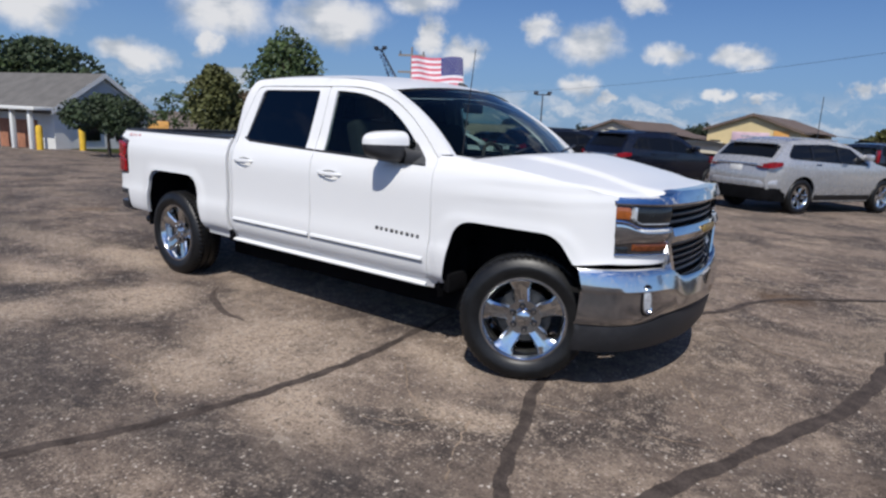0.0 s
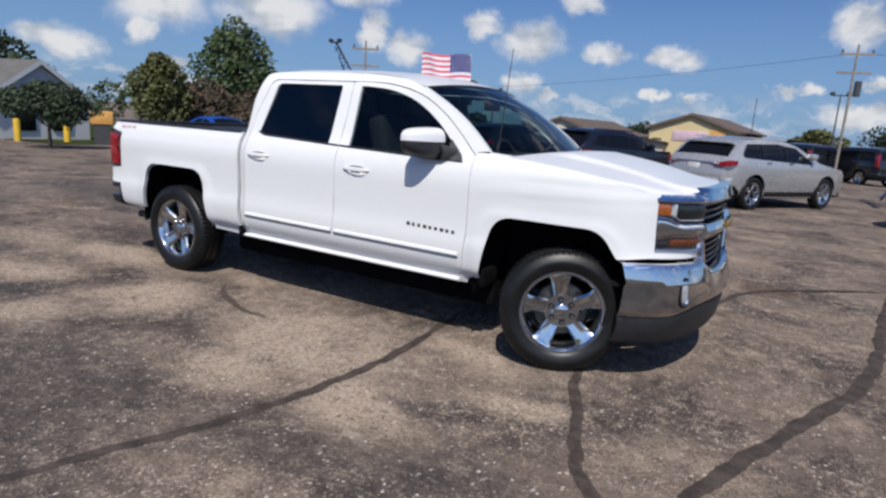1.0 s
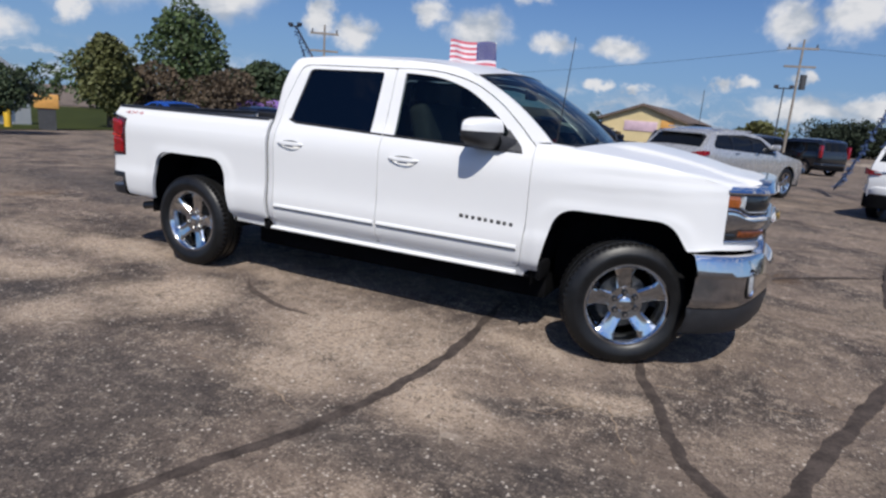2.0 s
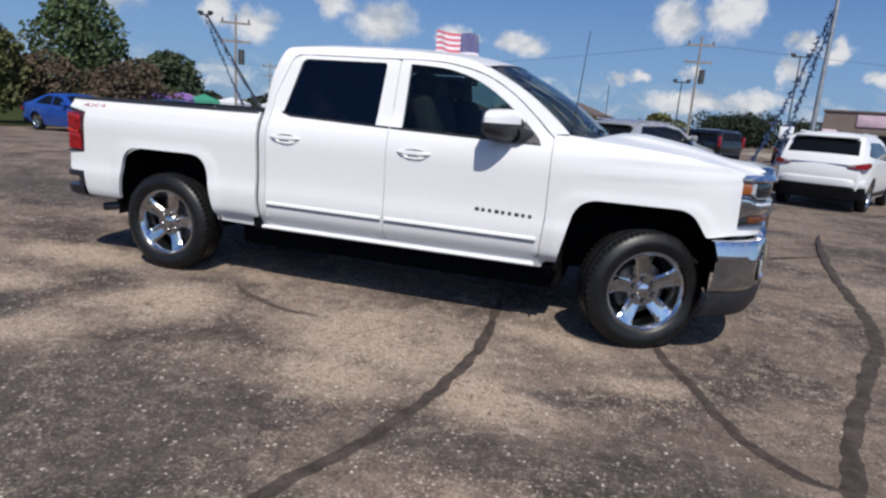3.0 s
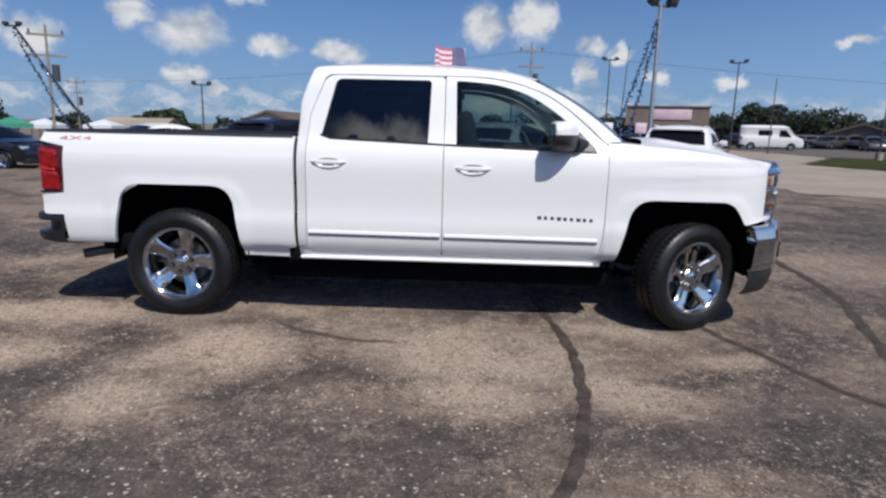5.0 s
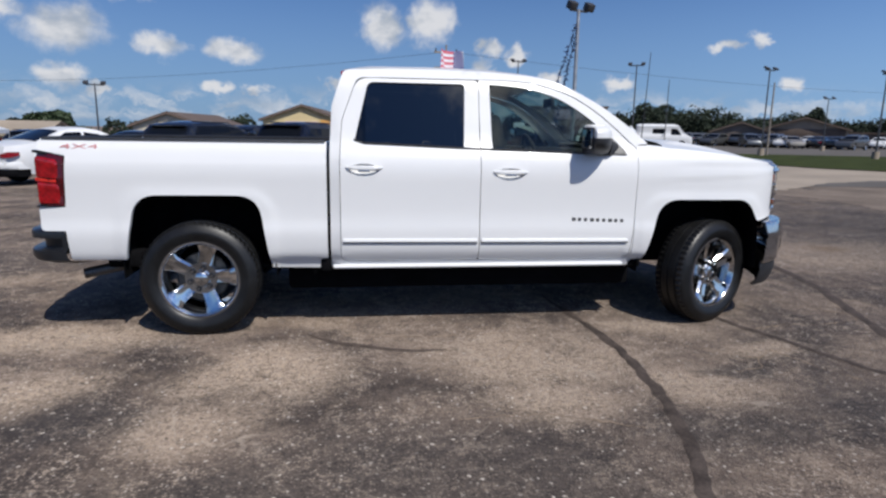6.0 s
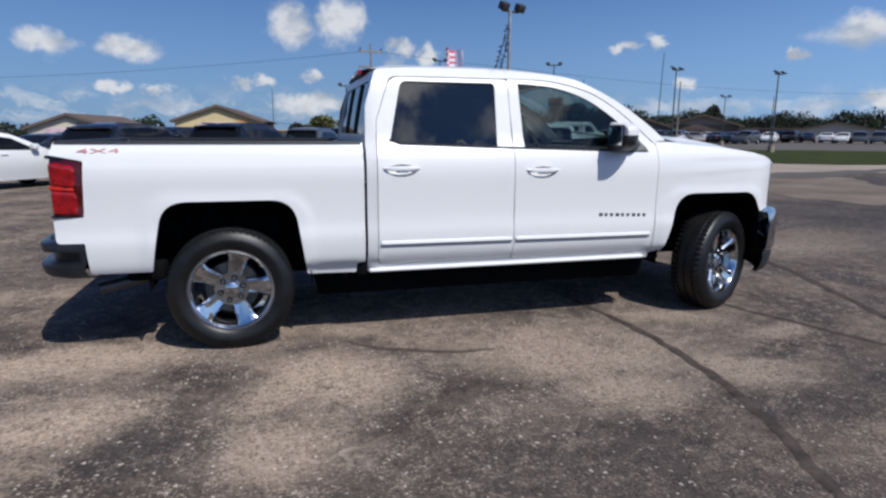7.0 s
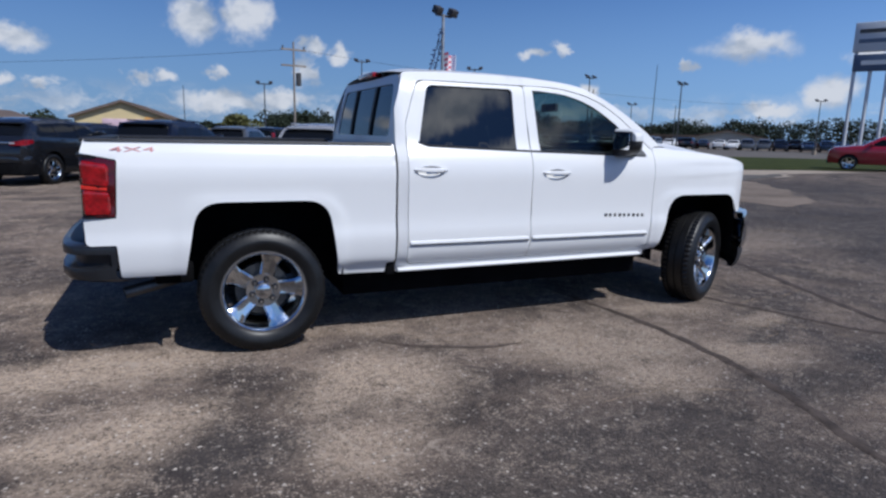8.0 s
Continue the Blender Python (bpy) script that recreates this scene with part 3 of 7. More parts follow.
def sealed_crack(points, width, seed, mat=None):
    """A hand-poured ribbon of sealant over a crack, low and uneven."""
    rnd = random.Random(seed)
    fine = []
    n = len(points)
    for i in range(n - 1):
        p0, p1, p2, p3 = (Vector(points[max(0, min(n - 1, i + k))]) for k in (-1, 0, 1, 2))
        for j in range(14):
            t = j / 14
            fine.append(0.5 * (2 * p1 + (p2 - p0) * t + (2 * p0 - 5 * p1 + 4 * p2 - p3) * t * t + (3 * p1 - p0 - 3 * p2 + p3) * t ** 3))
    fine.append(Vector(points[-1]))
    rows = []
    for i, p in enumerate(fine):
        d = (fine[min(i + 1, len(fine) - 1)] - fine[max(0, i - 1)]).normalized()
        side = Vector((-d.y, d.x))
        a = width * (0.42 + 0.22 * noise.noise(Vector((p.x * 4.1, p.y * 4.1, seed))) + 0.07 * noise.noise(Vector((p.x * 19, p.y * 19, seed))) + rnd.uniform(-0.03, 0.03))
        b = width * (0.42 + 0.22 * noise.noise(Vector((p.x * 4.1, p.y * 4.1, seed + 9.0))) + 0.07 * noise.noise(Vector((p.x * 19, p.y * 19, seed + 5.0))) + rnd.uniform(-0.03, 0.03))
        end = min(1.0, 0.12 + min(i, len(fine) - 1 - i) / 16)
        q = p + side * 0.02 * noise.noise(Vector((p.x * 7, p.y * 7, seed + 3.0)))
        rows.append([(*(q - side * a * end), 0.0015), (*(q - side * a * end * 0.6), 0.0045), (*q, 0.0055), (*(q + side * b * end * 0.6), 0.0045), (*(q + side * b * end), 0.0015)])
    bm = strip(bmesh.new(), rows)
    return tagged(link("crack_seal", bm, mat or TAR), "dark tar ribbon sealing a crack in the asphalt", "sealed crack", kind="structure")


sealed_crack([(2.62, -0.1), (2.69, -0.72), (2.75, -1.34), (2.74, -1.75), (2.67, -2.27), (2.56, -2.72), (2.42, -3.1), (2.25, -3.7), (2.2, -4.6)], 0.080, 1)
sealed_crack([(3.78, -0.6), (3.84, -1.02), (4.0, -1.43), (4.1, -1.75), (4.2, -1.98), (4.38, -2.17), (4.56, -2.24)], 0.085, 2)
sealed_crack([(6.3, 5.6), (5.95, 4.0), (5.66, 2.25), (5.52, 1.0), (5.36, 0.12), (5.1, -0.6), (4.9, -1.12), (4.7, -1.68), (4.56, -2.2), (4.4, -3.2), (4.45, -4.4)], 0.11, 3)
sealed_crack([(0.70, -1.00), (0.93, -1.20), (1.33, -1.36), (1.62, -1.385)], 0.065, 4, OLDTAR)
sealed_crack([(3.6, 1.0), (4.23, 1.46), (4.47, 2.15), (4.75, 2.6), (5.3, 3.1), (5.8, 3.5)], 0.08, 5)
PALECRACK = material("dusty_crack", (0.27, 0.205, 0.15), 0.95, spot=0.45, scale=8, fine=40, Specular_IOR_Level=0.1)


def dusty_crack(points, seed, width=0.016):
    """A fine crack filled with pale dust, wandering and breaking off."""
    rnd = random.Random(seed)
    bm = bmesh.new()
    for (x0, y0), (x1, y1) in zip(points, points[1:]):
        a, b = Vector((x0, y0)), Vector((x1, y1))
        k = max(3, int((b - a).length / 0.035))
        n = Vector((-(b - a).y, (b - a).x)).normalized()
        rows = []
        for i in range(k + 1):
            f = i / k
            p = a.lerp(b, f) + n * 0.03 * noise.noise(Vector((f * 7, seed, x0))) * math.sin(math.pi * f)
            w = width * max(0.12, 0.5 + 0.9 * noise.noise(Vector((p.x * 6, p.y * 6, seed)))) * rnd.uniform(0.6, 1.2)
            rows.append([(*(p - n * w * 0.5), 0.0024), (*p, 0.0030), (*(p + n * w * 0.5), 0.0024)])
        strip(bm, rows)
    return tagged(link("dusty_crack", bm, PALECRACK), "fine pale crack filled with dust in the asphalt", "crack", kind="structure")


for k, line in enumerate((
        ((3.95, -1.13), (4.23, -1.06), (4.54, -1.07), (4.78, -1.01), (4.95, -0.95)),
        ((4.47, -0.24), (4.70, -0.59), (4.89, -0.80), (5.02, -0.95)),
        ((3.30, -1.89), (3.50, -1.85), (3.59, -1.69), (3.76, -1.56), (3.95, -1.55)),
        ((4.28, 1.40), (4.78, 0.78), (5.07, 0.73), (5.49, 0.82)),
        ((3.02, -1.20), (3.28, -1.49), (3.59, -1.69)),
        ((3.76, -1.56), (3.87, -1.87), (3.98, -2.08)),
        ((1.40, -1.72), (1.98, -1.57), (2.14, -1.26), (2.55, -1.32)),
        ((0.95, -1.05), (1.5, -1.12), (2.1, -1.08)),
        ((1.55, -2.35), (2.0, -2.32), (2.45, -2.52)))):
    dusty_crack(line, 20 + k)
sealed_crack([(-9.0, -2.2), (-6.0, -1.9), (-3.5, -2.3), (-1.6, -2.0)], 0.07, 6)


# ---- shared vehicle parts ----
def curve_through(pairs):
    """A smooth function through (a, value) pairs."""
    a = np.array([p[0] for p in pairs])
    v = np.array([p[1] for p in pairs])
    g = np.gradient(v, a)

    def at(t):
        t = min(max(t, a[0]), a[-1])
        i = min(max(int(np.searchsorted(a, t)) - 1, 0), len(a) - 2)
        h = a[i + 1] - a[i]
        s = (t - a[i]) / h
        return float((2 * s ** 3 - 3 * s ** 2 + 1) * v[i] + (s ** 3 - 2 * s ** 2 + s) * h * g[i] + (-2 * s ** 3 + 3 * s ** 2) * v[i + 1] + (s ** 3 - s ** 2) * h * g[i + 1])

    return at


def tyre_mesh(radius, width, rim):
    """Axle along y, the outer face towards -y."""
    w = width / 2
    bm = bmesh.new()
    prof = [(rim - 0.012, -w * 0.72), (rim + 0.004, -w * 0.86), (rim + 0.02, -w * 0.95), (rim + (radius - rim) * 0.42, -w * 1.02), (rim + (radius - rim) * 0.52, -w * 1.025), (rim + (radius - rim) * 0.56, -w * 1.01), (radius - 0.028, -w * 0.93), (radius - 0.008, -w * 0.83), (radius, -w * 0.74)]
    for g in (-0.46, 0.0, 0.46):
        prof += [(radius, w * (g - 0.05)), (radius - 0.009, w * (g - 0.04)), (radius - 0.009, w * (g + 0.04)), (radius, w * (g + 0.05))]
    prof += [(r, -o) for r, o in reversed(prof[:9])]
    lathe(bm, prof, 120)
    # notch the shoulders into tread blocks
    for v in bm.verts:
        r = math.hypot(v.co.x, v.co.z)
        k = round(math.atan2(v.co.z, v.co.x) / (2 * math.pi) * 120)
        if abs(v.co.y) > w * 0.45 and r > radius - 0.012 and k % 2:
            f = (r - 0.010) / r
            v.co.x, v.co.z = v.co.x * f, v.co.z * f
    return bm


def rim_mesh(rim, width, spokes=5, dish=0.03, broad=0.30, hub=0.085):
    """A cast wheel: barrel, lip and broad tapering spokes. The outer face is towards -y."""
    w = width / 2
    bm = bmesh.new()
    lathe(bm, [(rim, -w * 0.80), (rim + 0.008, -w * 0.9), (rim + 0.004, -w * 0.93), (rim - 0.010, -w * 0.93), (rim - 0.020, -w * 0.86), (rim - 0.028, -w * 0.6), (rim - 0.05, -w * 0.1), (rim - 0.05, w * 0.7), (rim - 0.01, w * 0.8)], 72)
    face = -w * 0.90
    lathe(bm, [(0.0001, face + dish - 0.004), (hub * 0.62, face + dish - 0.004), (hub * 0.72, face + dish + 0.004), (hub * 1.25, face + dish), (hub * 1.3, face + dish + 0.05), (0.0001, face + dish + 0.055)], 48)
    for k in range(spokes):
        a0 = 2 * math.pi * k / spokes + math.pi / 2
        rows = []
        for i in range(9):
            f = i / 8
            r = hub * 0.9 + (rim - 0.012 - hub * 0.9) * f
            half = 0.046 + 0.012 * f + 0.024 * max(0, f - 0.7) / 0.3
            top = face + dish * (1 - f) ** 0.8 + 0.004
            crease = 0.007 * (1 - f)
            sect = [(-half, top + 0.045), (-half * 0.96, top + 0.012), (-half * 0.72, top), (-half * 0.15, top + crease), (half * 0.15, top + crease), (half * 0.72, top), (half * 0.96, top + 0.012), (half, top + 0.045)]
            rows.append([(r * math.cos(a0) - s * math.sin(a0), o, r * math.sin(a0) + s * math.cos(a0)) for s, o in sect])
        strip(bm, rows)
    return bm


def wheel(parent, m, tyre, rim, cap, lugs=None, disc=None):
    """A wheel part: tyre with rim, hub cap and lug nuts under it."""
    t = new("tyre", tyre)
    t.parent, t.matrix_basis = parent, m
    made = [t]
    for nm, me in (("rim", rim), ("hub_cap", cap), ("brake_disc", disc)):
        if me is not None:
            o = new(nm, me)
            o.parent = t
            made.append(o)
    # solid black discs on the hub stand in for shade in the lug holes
    for k in range(6 if lugs is not None else 0):
        a = 2 * math.pi * (k + 0.5) / 6
        o = new("lug_hole_shade", LUG_SHADE)
        o.parent = t
        o.matrix_basis = Matrix.Translation((0.073 * math.cos(a), 0, 0.073 * math.sin(a)))
    for k in range(6 if lugs is not None else 0):
        a = 2 * math.pi * (k + 0.5) / 6
        o = new("lug_nut", lugs)
        o.parent = t
        o.matrix_basis = Matrix.Translation((0.073 * math.cos(a), 0, 0.073 * math.sin(a)))
    return t


def mesh_of(bm, mat, name, smooth=True):
    ob = link(name, bm, mat, None, smooth=smooth)
    me = ob.data
    bpy.data.objects.remove(ob)
    return me


# ---- the white pickup ----
STEER = 25.0
truck = thing("pickup_truck", "white four-door pickup truck with chrome bumper, parked on asphalt", "pickup truck")

half_at = curve_through([(0.30, 0.915), (0.42, 0.915), (0.47, 0.920), (0.50, 0.930), (0.535, 0.964), (0.56, 0.976), (0.59, 0.983), (0.65, 0.992), (0.72, 0.9950), (0.745, 0.9925), (0.775, 0.9875), (0.81, 0.9855), (0.88, 0.9850), (1.00, 0.988), (1.12, 0.990), (1.19, 0.980), (1.24, 0.962), (1.29, 0.930), (1.33, 0.912), (1.45, 0.874), (1.60, 0.828), (1.70, 0.796), (1.75, 0.768), (1.78, 0.740), (1.805, 0.706), (1.83, 0.655)])
taper_at = curve_through([(-1.2, 0.055), (-1.0, 0.030), (-0.85, 0.015), (-0.5, 0.004), (0.0, 0.0), (3.4, 0.0), (3.7, 0.003), (3.85, 0.014), (3.95, 0.036), (4.05, 0.080), (4.12, 0.128), (4.18, 0.185), (4.26, 0.27), (4.4, 0.4)])


def arch_bulge(x, z):
    """Flared lips round both wheel openings."""
    b = 0.0
    for cx, zt in ((0.02, 0.955), (3.545, 0.935)):
        dx, dz = max(0.0, abs(x - cx) - 0.30), max(0.0, z - zt + 0.16)
        d = math.hypot(dx, dz) - 0.16
        if z < zt + 0.1:
            b = max(b, 0.009 * math.exp(-((max(0.0, d) / 0.04) ** 2)))
    return b


def side(x, z):
    """The right-hand body side."""
    y = half_at(z) - taper_at(x) + arch_bulge(x, z)
    if 3.03 < x:
        u = min(1.0, (x - 3.03) / 0.5)
        fade = u * u * (3 - 2 * u)
        for line, depth in ((1.185 + 0.045 * (x - 3.1) - 0.03 * (x - 3.1) ** 2, 0.006), (1.080 + 0.05 * (x - 3.15), 0.004)):
            u = line - z
            if u > 0:
                y -= depth * fade * (min(1.0, u / 0.022) ** 2 if u < 0.022 else math.exp(-(u - 0.022) / 0.045))
    if x < 0.86:
        y -= 0.006 * math.exp(-(((z - 1.205) / 0.02) ** 2))
    return Vector((x, -y, z))


def both_sides(name, bm, mat, label=""):
    twin = mirrored(bm)
    part(name, bm, mat, truck, label)
    part(name, twin, mat, truck, label)


IN = (0, 0.03, 0)


def flowing(points, n=6):
    """Points on a smooth line through the given ones."""
    out = []
    k = len(points)
    for i in range(k - 1):
        p0, p1, p2, p3 = (Vector(points[max(0, min(k - 1, i + j))]) for j in (-1, 0, 1, 2))
        for j in range(n):
            t = j / n
            out.append(tuple(0.5 * (2 * p1 + (p2 - p0) * t + (2 * p0 - 5 * p1 + 4 * p2 - p3) * t * t + (3 * p1 - p0 - 3 * p2 + p3) * t ** 3)))
    return out + [tuple(points[-1])]


bed_outline = rounded([(-0.783, 0.53, 0.02), (-0.445, 0.53, 0.01), (-0.365, 0.957, 0.17), (0.405, 0.957, 0.17), (0.478, 0.462, 0.01), (0.795, 0.455, 0.01), (0.800, 0.525, 0.02), (0.851, 0.530, 0.01), (0.851, 1.308), (-0.925, 1.315, 0.02), (-0.945, 1.238), (-0.765, 1.202, 0.02), (-0.785, 0.885, 0.02), (-0.95, 0.875, 0.01), (-0.945, 0.725, 0.03), (-0.793, 0.725, 0.01)], 8)
both_sides("bed_side", shell(bed_outline, side, step=0.03, depth=IN), WHITE)

door_rear = rounded([(0.941, 0.504, 0.05), (1.885, 0.504, 0.02), (1.885, 1.737, 0.03), (1.058, 1.737, 0.10), (0.953, 1.45, 0.1), (0.941, 1.20, 0.1)], 6)
door_top = flowing([(2.955, 1.335), (2.86, 1.425), (2.70, 1.553), (2.50, 1.662), (2.26, 1.722), (2.05, 1.739), (1.890, 1.740)])
door_front = rounded([(1.890, 0.504, 0.02), (2.985, 0.504, 0.06), (3.008, 0.80, 0.2), (3.010, 1.288)] + [(*p, 0) for p in door_top], 6)
win_rear = rounded([(1.036, 1.322, 0.012), (1.10, 1.303, 0.03), (1.776, 1.279, 0.012), (1.790, 1.711, 0.03), (1.128, 1.711, 0.055)], 6)
win_front = [(1.972, 1.272)] + [(2.905, 1.250)] + flowing([(2.880, 1.290), (2.80, 1.382), (2.66, 1.503), (2.47, 1.619), (2.26, 1.686), (2.05, 1.708), (1.962, 1.710)])
# one opening for both doors
hole_top = flowing([(2.961, 1.342), (2.865, 1.432), (2.704, 1.560), (2.503, 1.669), (2.262, 1.729), (2.05, 1.744), (1.75, 1.744), (1.3, 1.744), (1.16, 1.742)])
door_hole = rounded([(0.936, 0.498, 0.055), (2.990, 0.498, 0.06), (3.014, 0.80, 0.2), (3.016, 1.292)] + [(*p, 0) for p in hole_top] + [(1.055, 1.742, 0.10), (0.949, 1.45, 0.1), (0.936, 1.20, 0.1)], 6)
roof_line = flowing([(3.10, 1.325), (2.97, 1.438), (2.76, 1.585), (2.52, 1.708), (2.30, 1.775), (1.85, 1.811), (1.30, 1.812), (1.05, 1.800)])
cab_outline = rounded([(0.872, 0.447, 0.02), (3.030, 0.447, 0.02), (3.030, 0.80), (3.026, 1.318)] + [(*p, 0) for p in roof_line] + [(0.965, 1.790, 0.05), (0.885, 1.55, 0.1), (0.872, 1.30, 0.1)], 6)


def cab_skin(x, z):
    """The cab side: rear corner rounded in, rocker set back under the doors."""
    p = side(x, z)
    p.y += 0.012 if x > 3.012 and z < 1.30 else 0.0
    p.y += 0.016 * min(1.0, max(0.0, (0.915 - x) / 0.04)) ** 2
    p.y += 0.006 if z < 0.4985 else 0.0
    return p


both_sides("cab_side", shell(cab_outline, cab_skin, holes=[door_hole], step=0.05, depth=IN), WHITE)


def cup_outline(x, z):
    """The oval hollow behind a door handle."""
    return [(x + 0.098 * math.cos(a), z + (0.036 if math.sin(a) > 0 else 0.050) * math.sin(a)) for a in (2 * math.pi * k / 28 for k in range(28))]


def curved_glass(x, z):
    """Side glass: a gentle barrel between belt and roof."""
    f = (z - 1.28) / 0.42
    lo, hi = half_at(1.28) + 0.003, half_at(1.70)
    return Vector((x, -(lo + (hi - lo) * f - 0.004 * f * (1 - f) - 0.011), z))


def door(name, outline, window, glass, hx, hz):
    for s in (0, 1):
        bm = shell(outline, side, holes=[window, cup_outline(hx, hz)], step=0.05, depth=(0, 0.028, 0))
        pane = shell(rounded([(*p, 0) for p in window]), curved_glass, step=0.05, depth=(0, 0.004, 0))
        d = part(name, mirrored(bm) if s else bm, WHITE, truck)
        p = part("window", mirrored(pane) if s else pane, glass, d, "dark tinted window glass" if glass is TINT else "clear window glass")
        yield d, s


def sided(bm, s):
    return mirrored(bm) if s else bm


def handle_parts(d, s, x, z):
    y = -half_at(z)
    oval = cup_outline(x, z)
    rows = []
    for f, deep in ((1.0, 0.0), (0.96, 0.014), (0.84, 0.026), (0.55, 0.034), (0.02, 0.036)):
        rows.append([(x + (u - x) * f, side(u, v).y + deep, z + (v - z) * f) for u, v in oval])
    part("handle_cup", sided(strip(bmesh.new(), rows, close=True), s), WHITE, d)
    rows = []
    for i in range(25):
        f = i / 12 - 1
        e = (1 - abs(f) ** 3.5)
        h, o = 0.004 + 0.011 * e, 0.004 + 0.026 * e ** 0.7
        c = z + 0.010
        rows.append([(x + 0.125 * f, y - o + 0.012, c + h), (x + 0.125 * f, y - o + 0.002, c + h * 0.9), (x + 0.125 * f, y - o - 0.003, c + h * 0.2), (x + 0.125 * f, y - o - 0.001, c - h * 0.7), (x + 0.125 * f, y - o + 0.004, c - h), (x + 0.125 * f, y - o + 0.014, c - h)])
    part("handle", sided(strip(bmesh.new(), rows, close=True), s), WHITE, d)
    part("handle_insert", sided(boxm(x - 0.040, x + 0.040, y - 0.024, y - 0.008, z - 0.016, z - 0.005, 0.003), s), CHROME, d, "chrome insert")


def moulding(d, s, x0, x1):
    rows = []
    for i in range(21):
        x = x0 + (x1 - x0) * i / 20
        y = side(x, 0.655).y
        z = 0.655 - 0.010 * (x - 0.95) / 2.0
        rows.append([(x, y + 0.004, z + 0.016), (x, y - 0.008, z + 0.010), (x, y - 0.0115, z + 0.002), (x, y - 0.0115, z - 0.008), (x, y + 0.004, z - 0.010)])
    part("side_moulding", sided(strip(bmesh.new(), rows), s), WHITE, d)
    # lower edge drawn black for the shade and dark ground it would mirror
    rows = []
    for i in range(21):
        x = x0 + (x1 - x0) * i / 20
        y = side(x, 0.64).y
        z = 0.655 - 0.010 * (x - 0.95) / 2.0
        rows.append([(x, y - 0.0117, z - 0.0075), (x, y - 0.0115, z - 0.0155), (x, y - 0.002, z - 0.0185), (x, y + 0.003, z - 0.019)])
    part("moulding_shade", sided(strip(bmesh.new(), rows), s), BLACK, d, "thin lower edge, its shade put in as black")


def belt_trim(d, s, points):
    """The black trim along the foot of a door's window, carried on over the pillar."""
    rows = []
    for (x0, z0), (x1, z1) in zip(points, points[1:]):
        for f in ticks(0.0, 1.0, 8):
            x, z = x0 + (x1 - x0) * f, z0 + (z1 - z0) * f
            q = side(x, z - 0.004)
            rows.append([(x, q.y + 0.010, z + 0.008), (x, q.y - 0.004, z + 0.005), (x, q.y - 0.005, z - 0.007), (x, q.y + 0.004, z - 0.011)])
    part("belt_trim", sided(strip(bmesh.new(), rows), s), BLACK, d, "thin black belt trim")


for d, s in door("rear_door", door_rear, win_rear, TINT, 1.098, 1.134):
    handle_parts(d, s, 1.098, 1.134)
    moulding(d, s, 0.955, 1.872)
    belt_trim(d, s, ((1.030, 1.326), (1.10, 1.303), (1.883, 1.275)))
for d, s in door("front_door", door_front, win_front, GLASS, 2.092, 1.112):
    handle_parts(d, s, 2.092, 1.112)
    moulding(d, s, 1.903, 2.965)
    belt_trim(d, s, ((1.892, 1.275), (2.915, 1.250)))
    # a model badge of nine small raised bars
    for k in range(9):
        x = 2.545 + 0.0447 * k
        z = 0.797 - 0.0015 * k
        y = side(x, z).y
        wide = 0.024 + 0.006 * (k % 3 == 0)
        part("badge_bar", sided(boxm(x, x + wide, y - 0.006, y + 0.004, z - 0.0125, z + 0.0125, 0.004, 1), s), DARKMETAL, d, "raised dark badge bar")

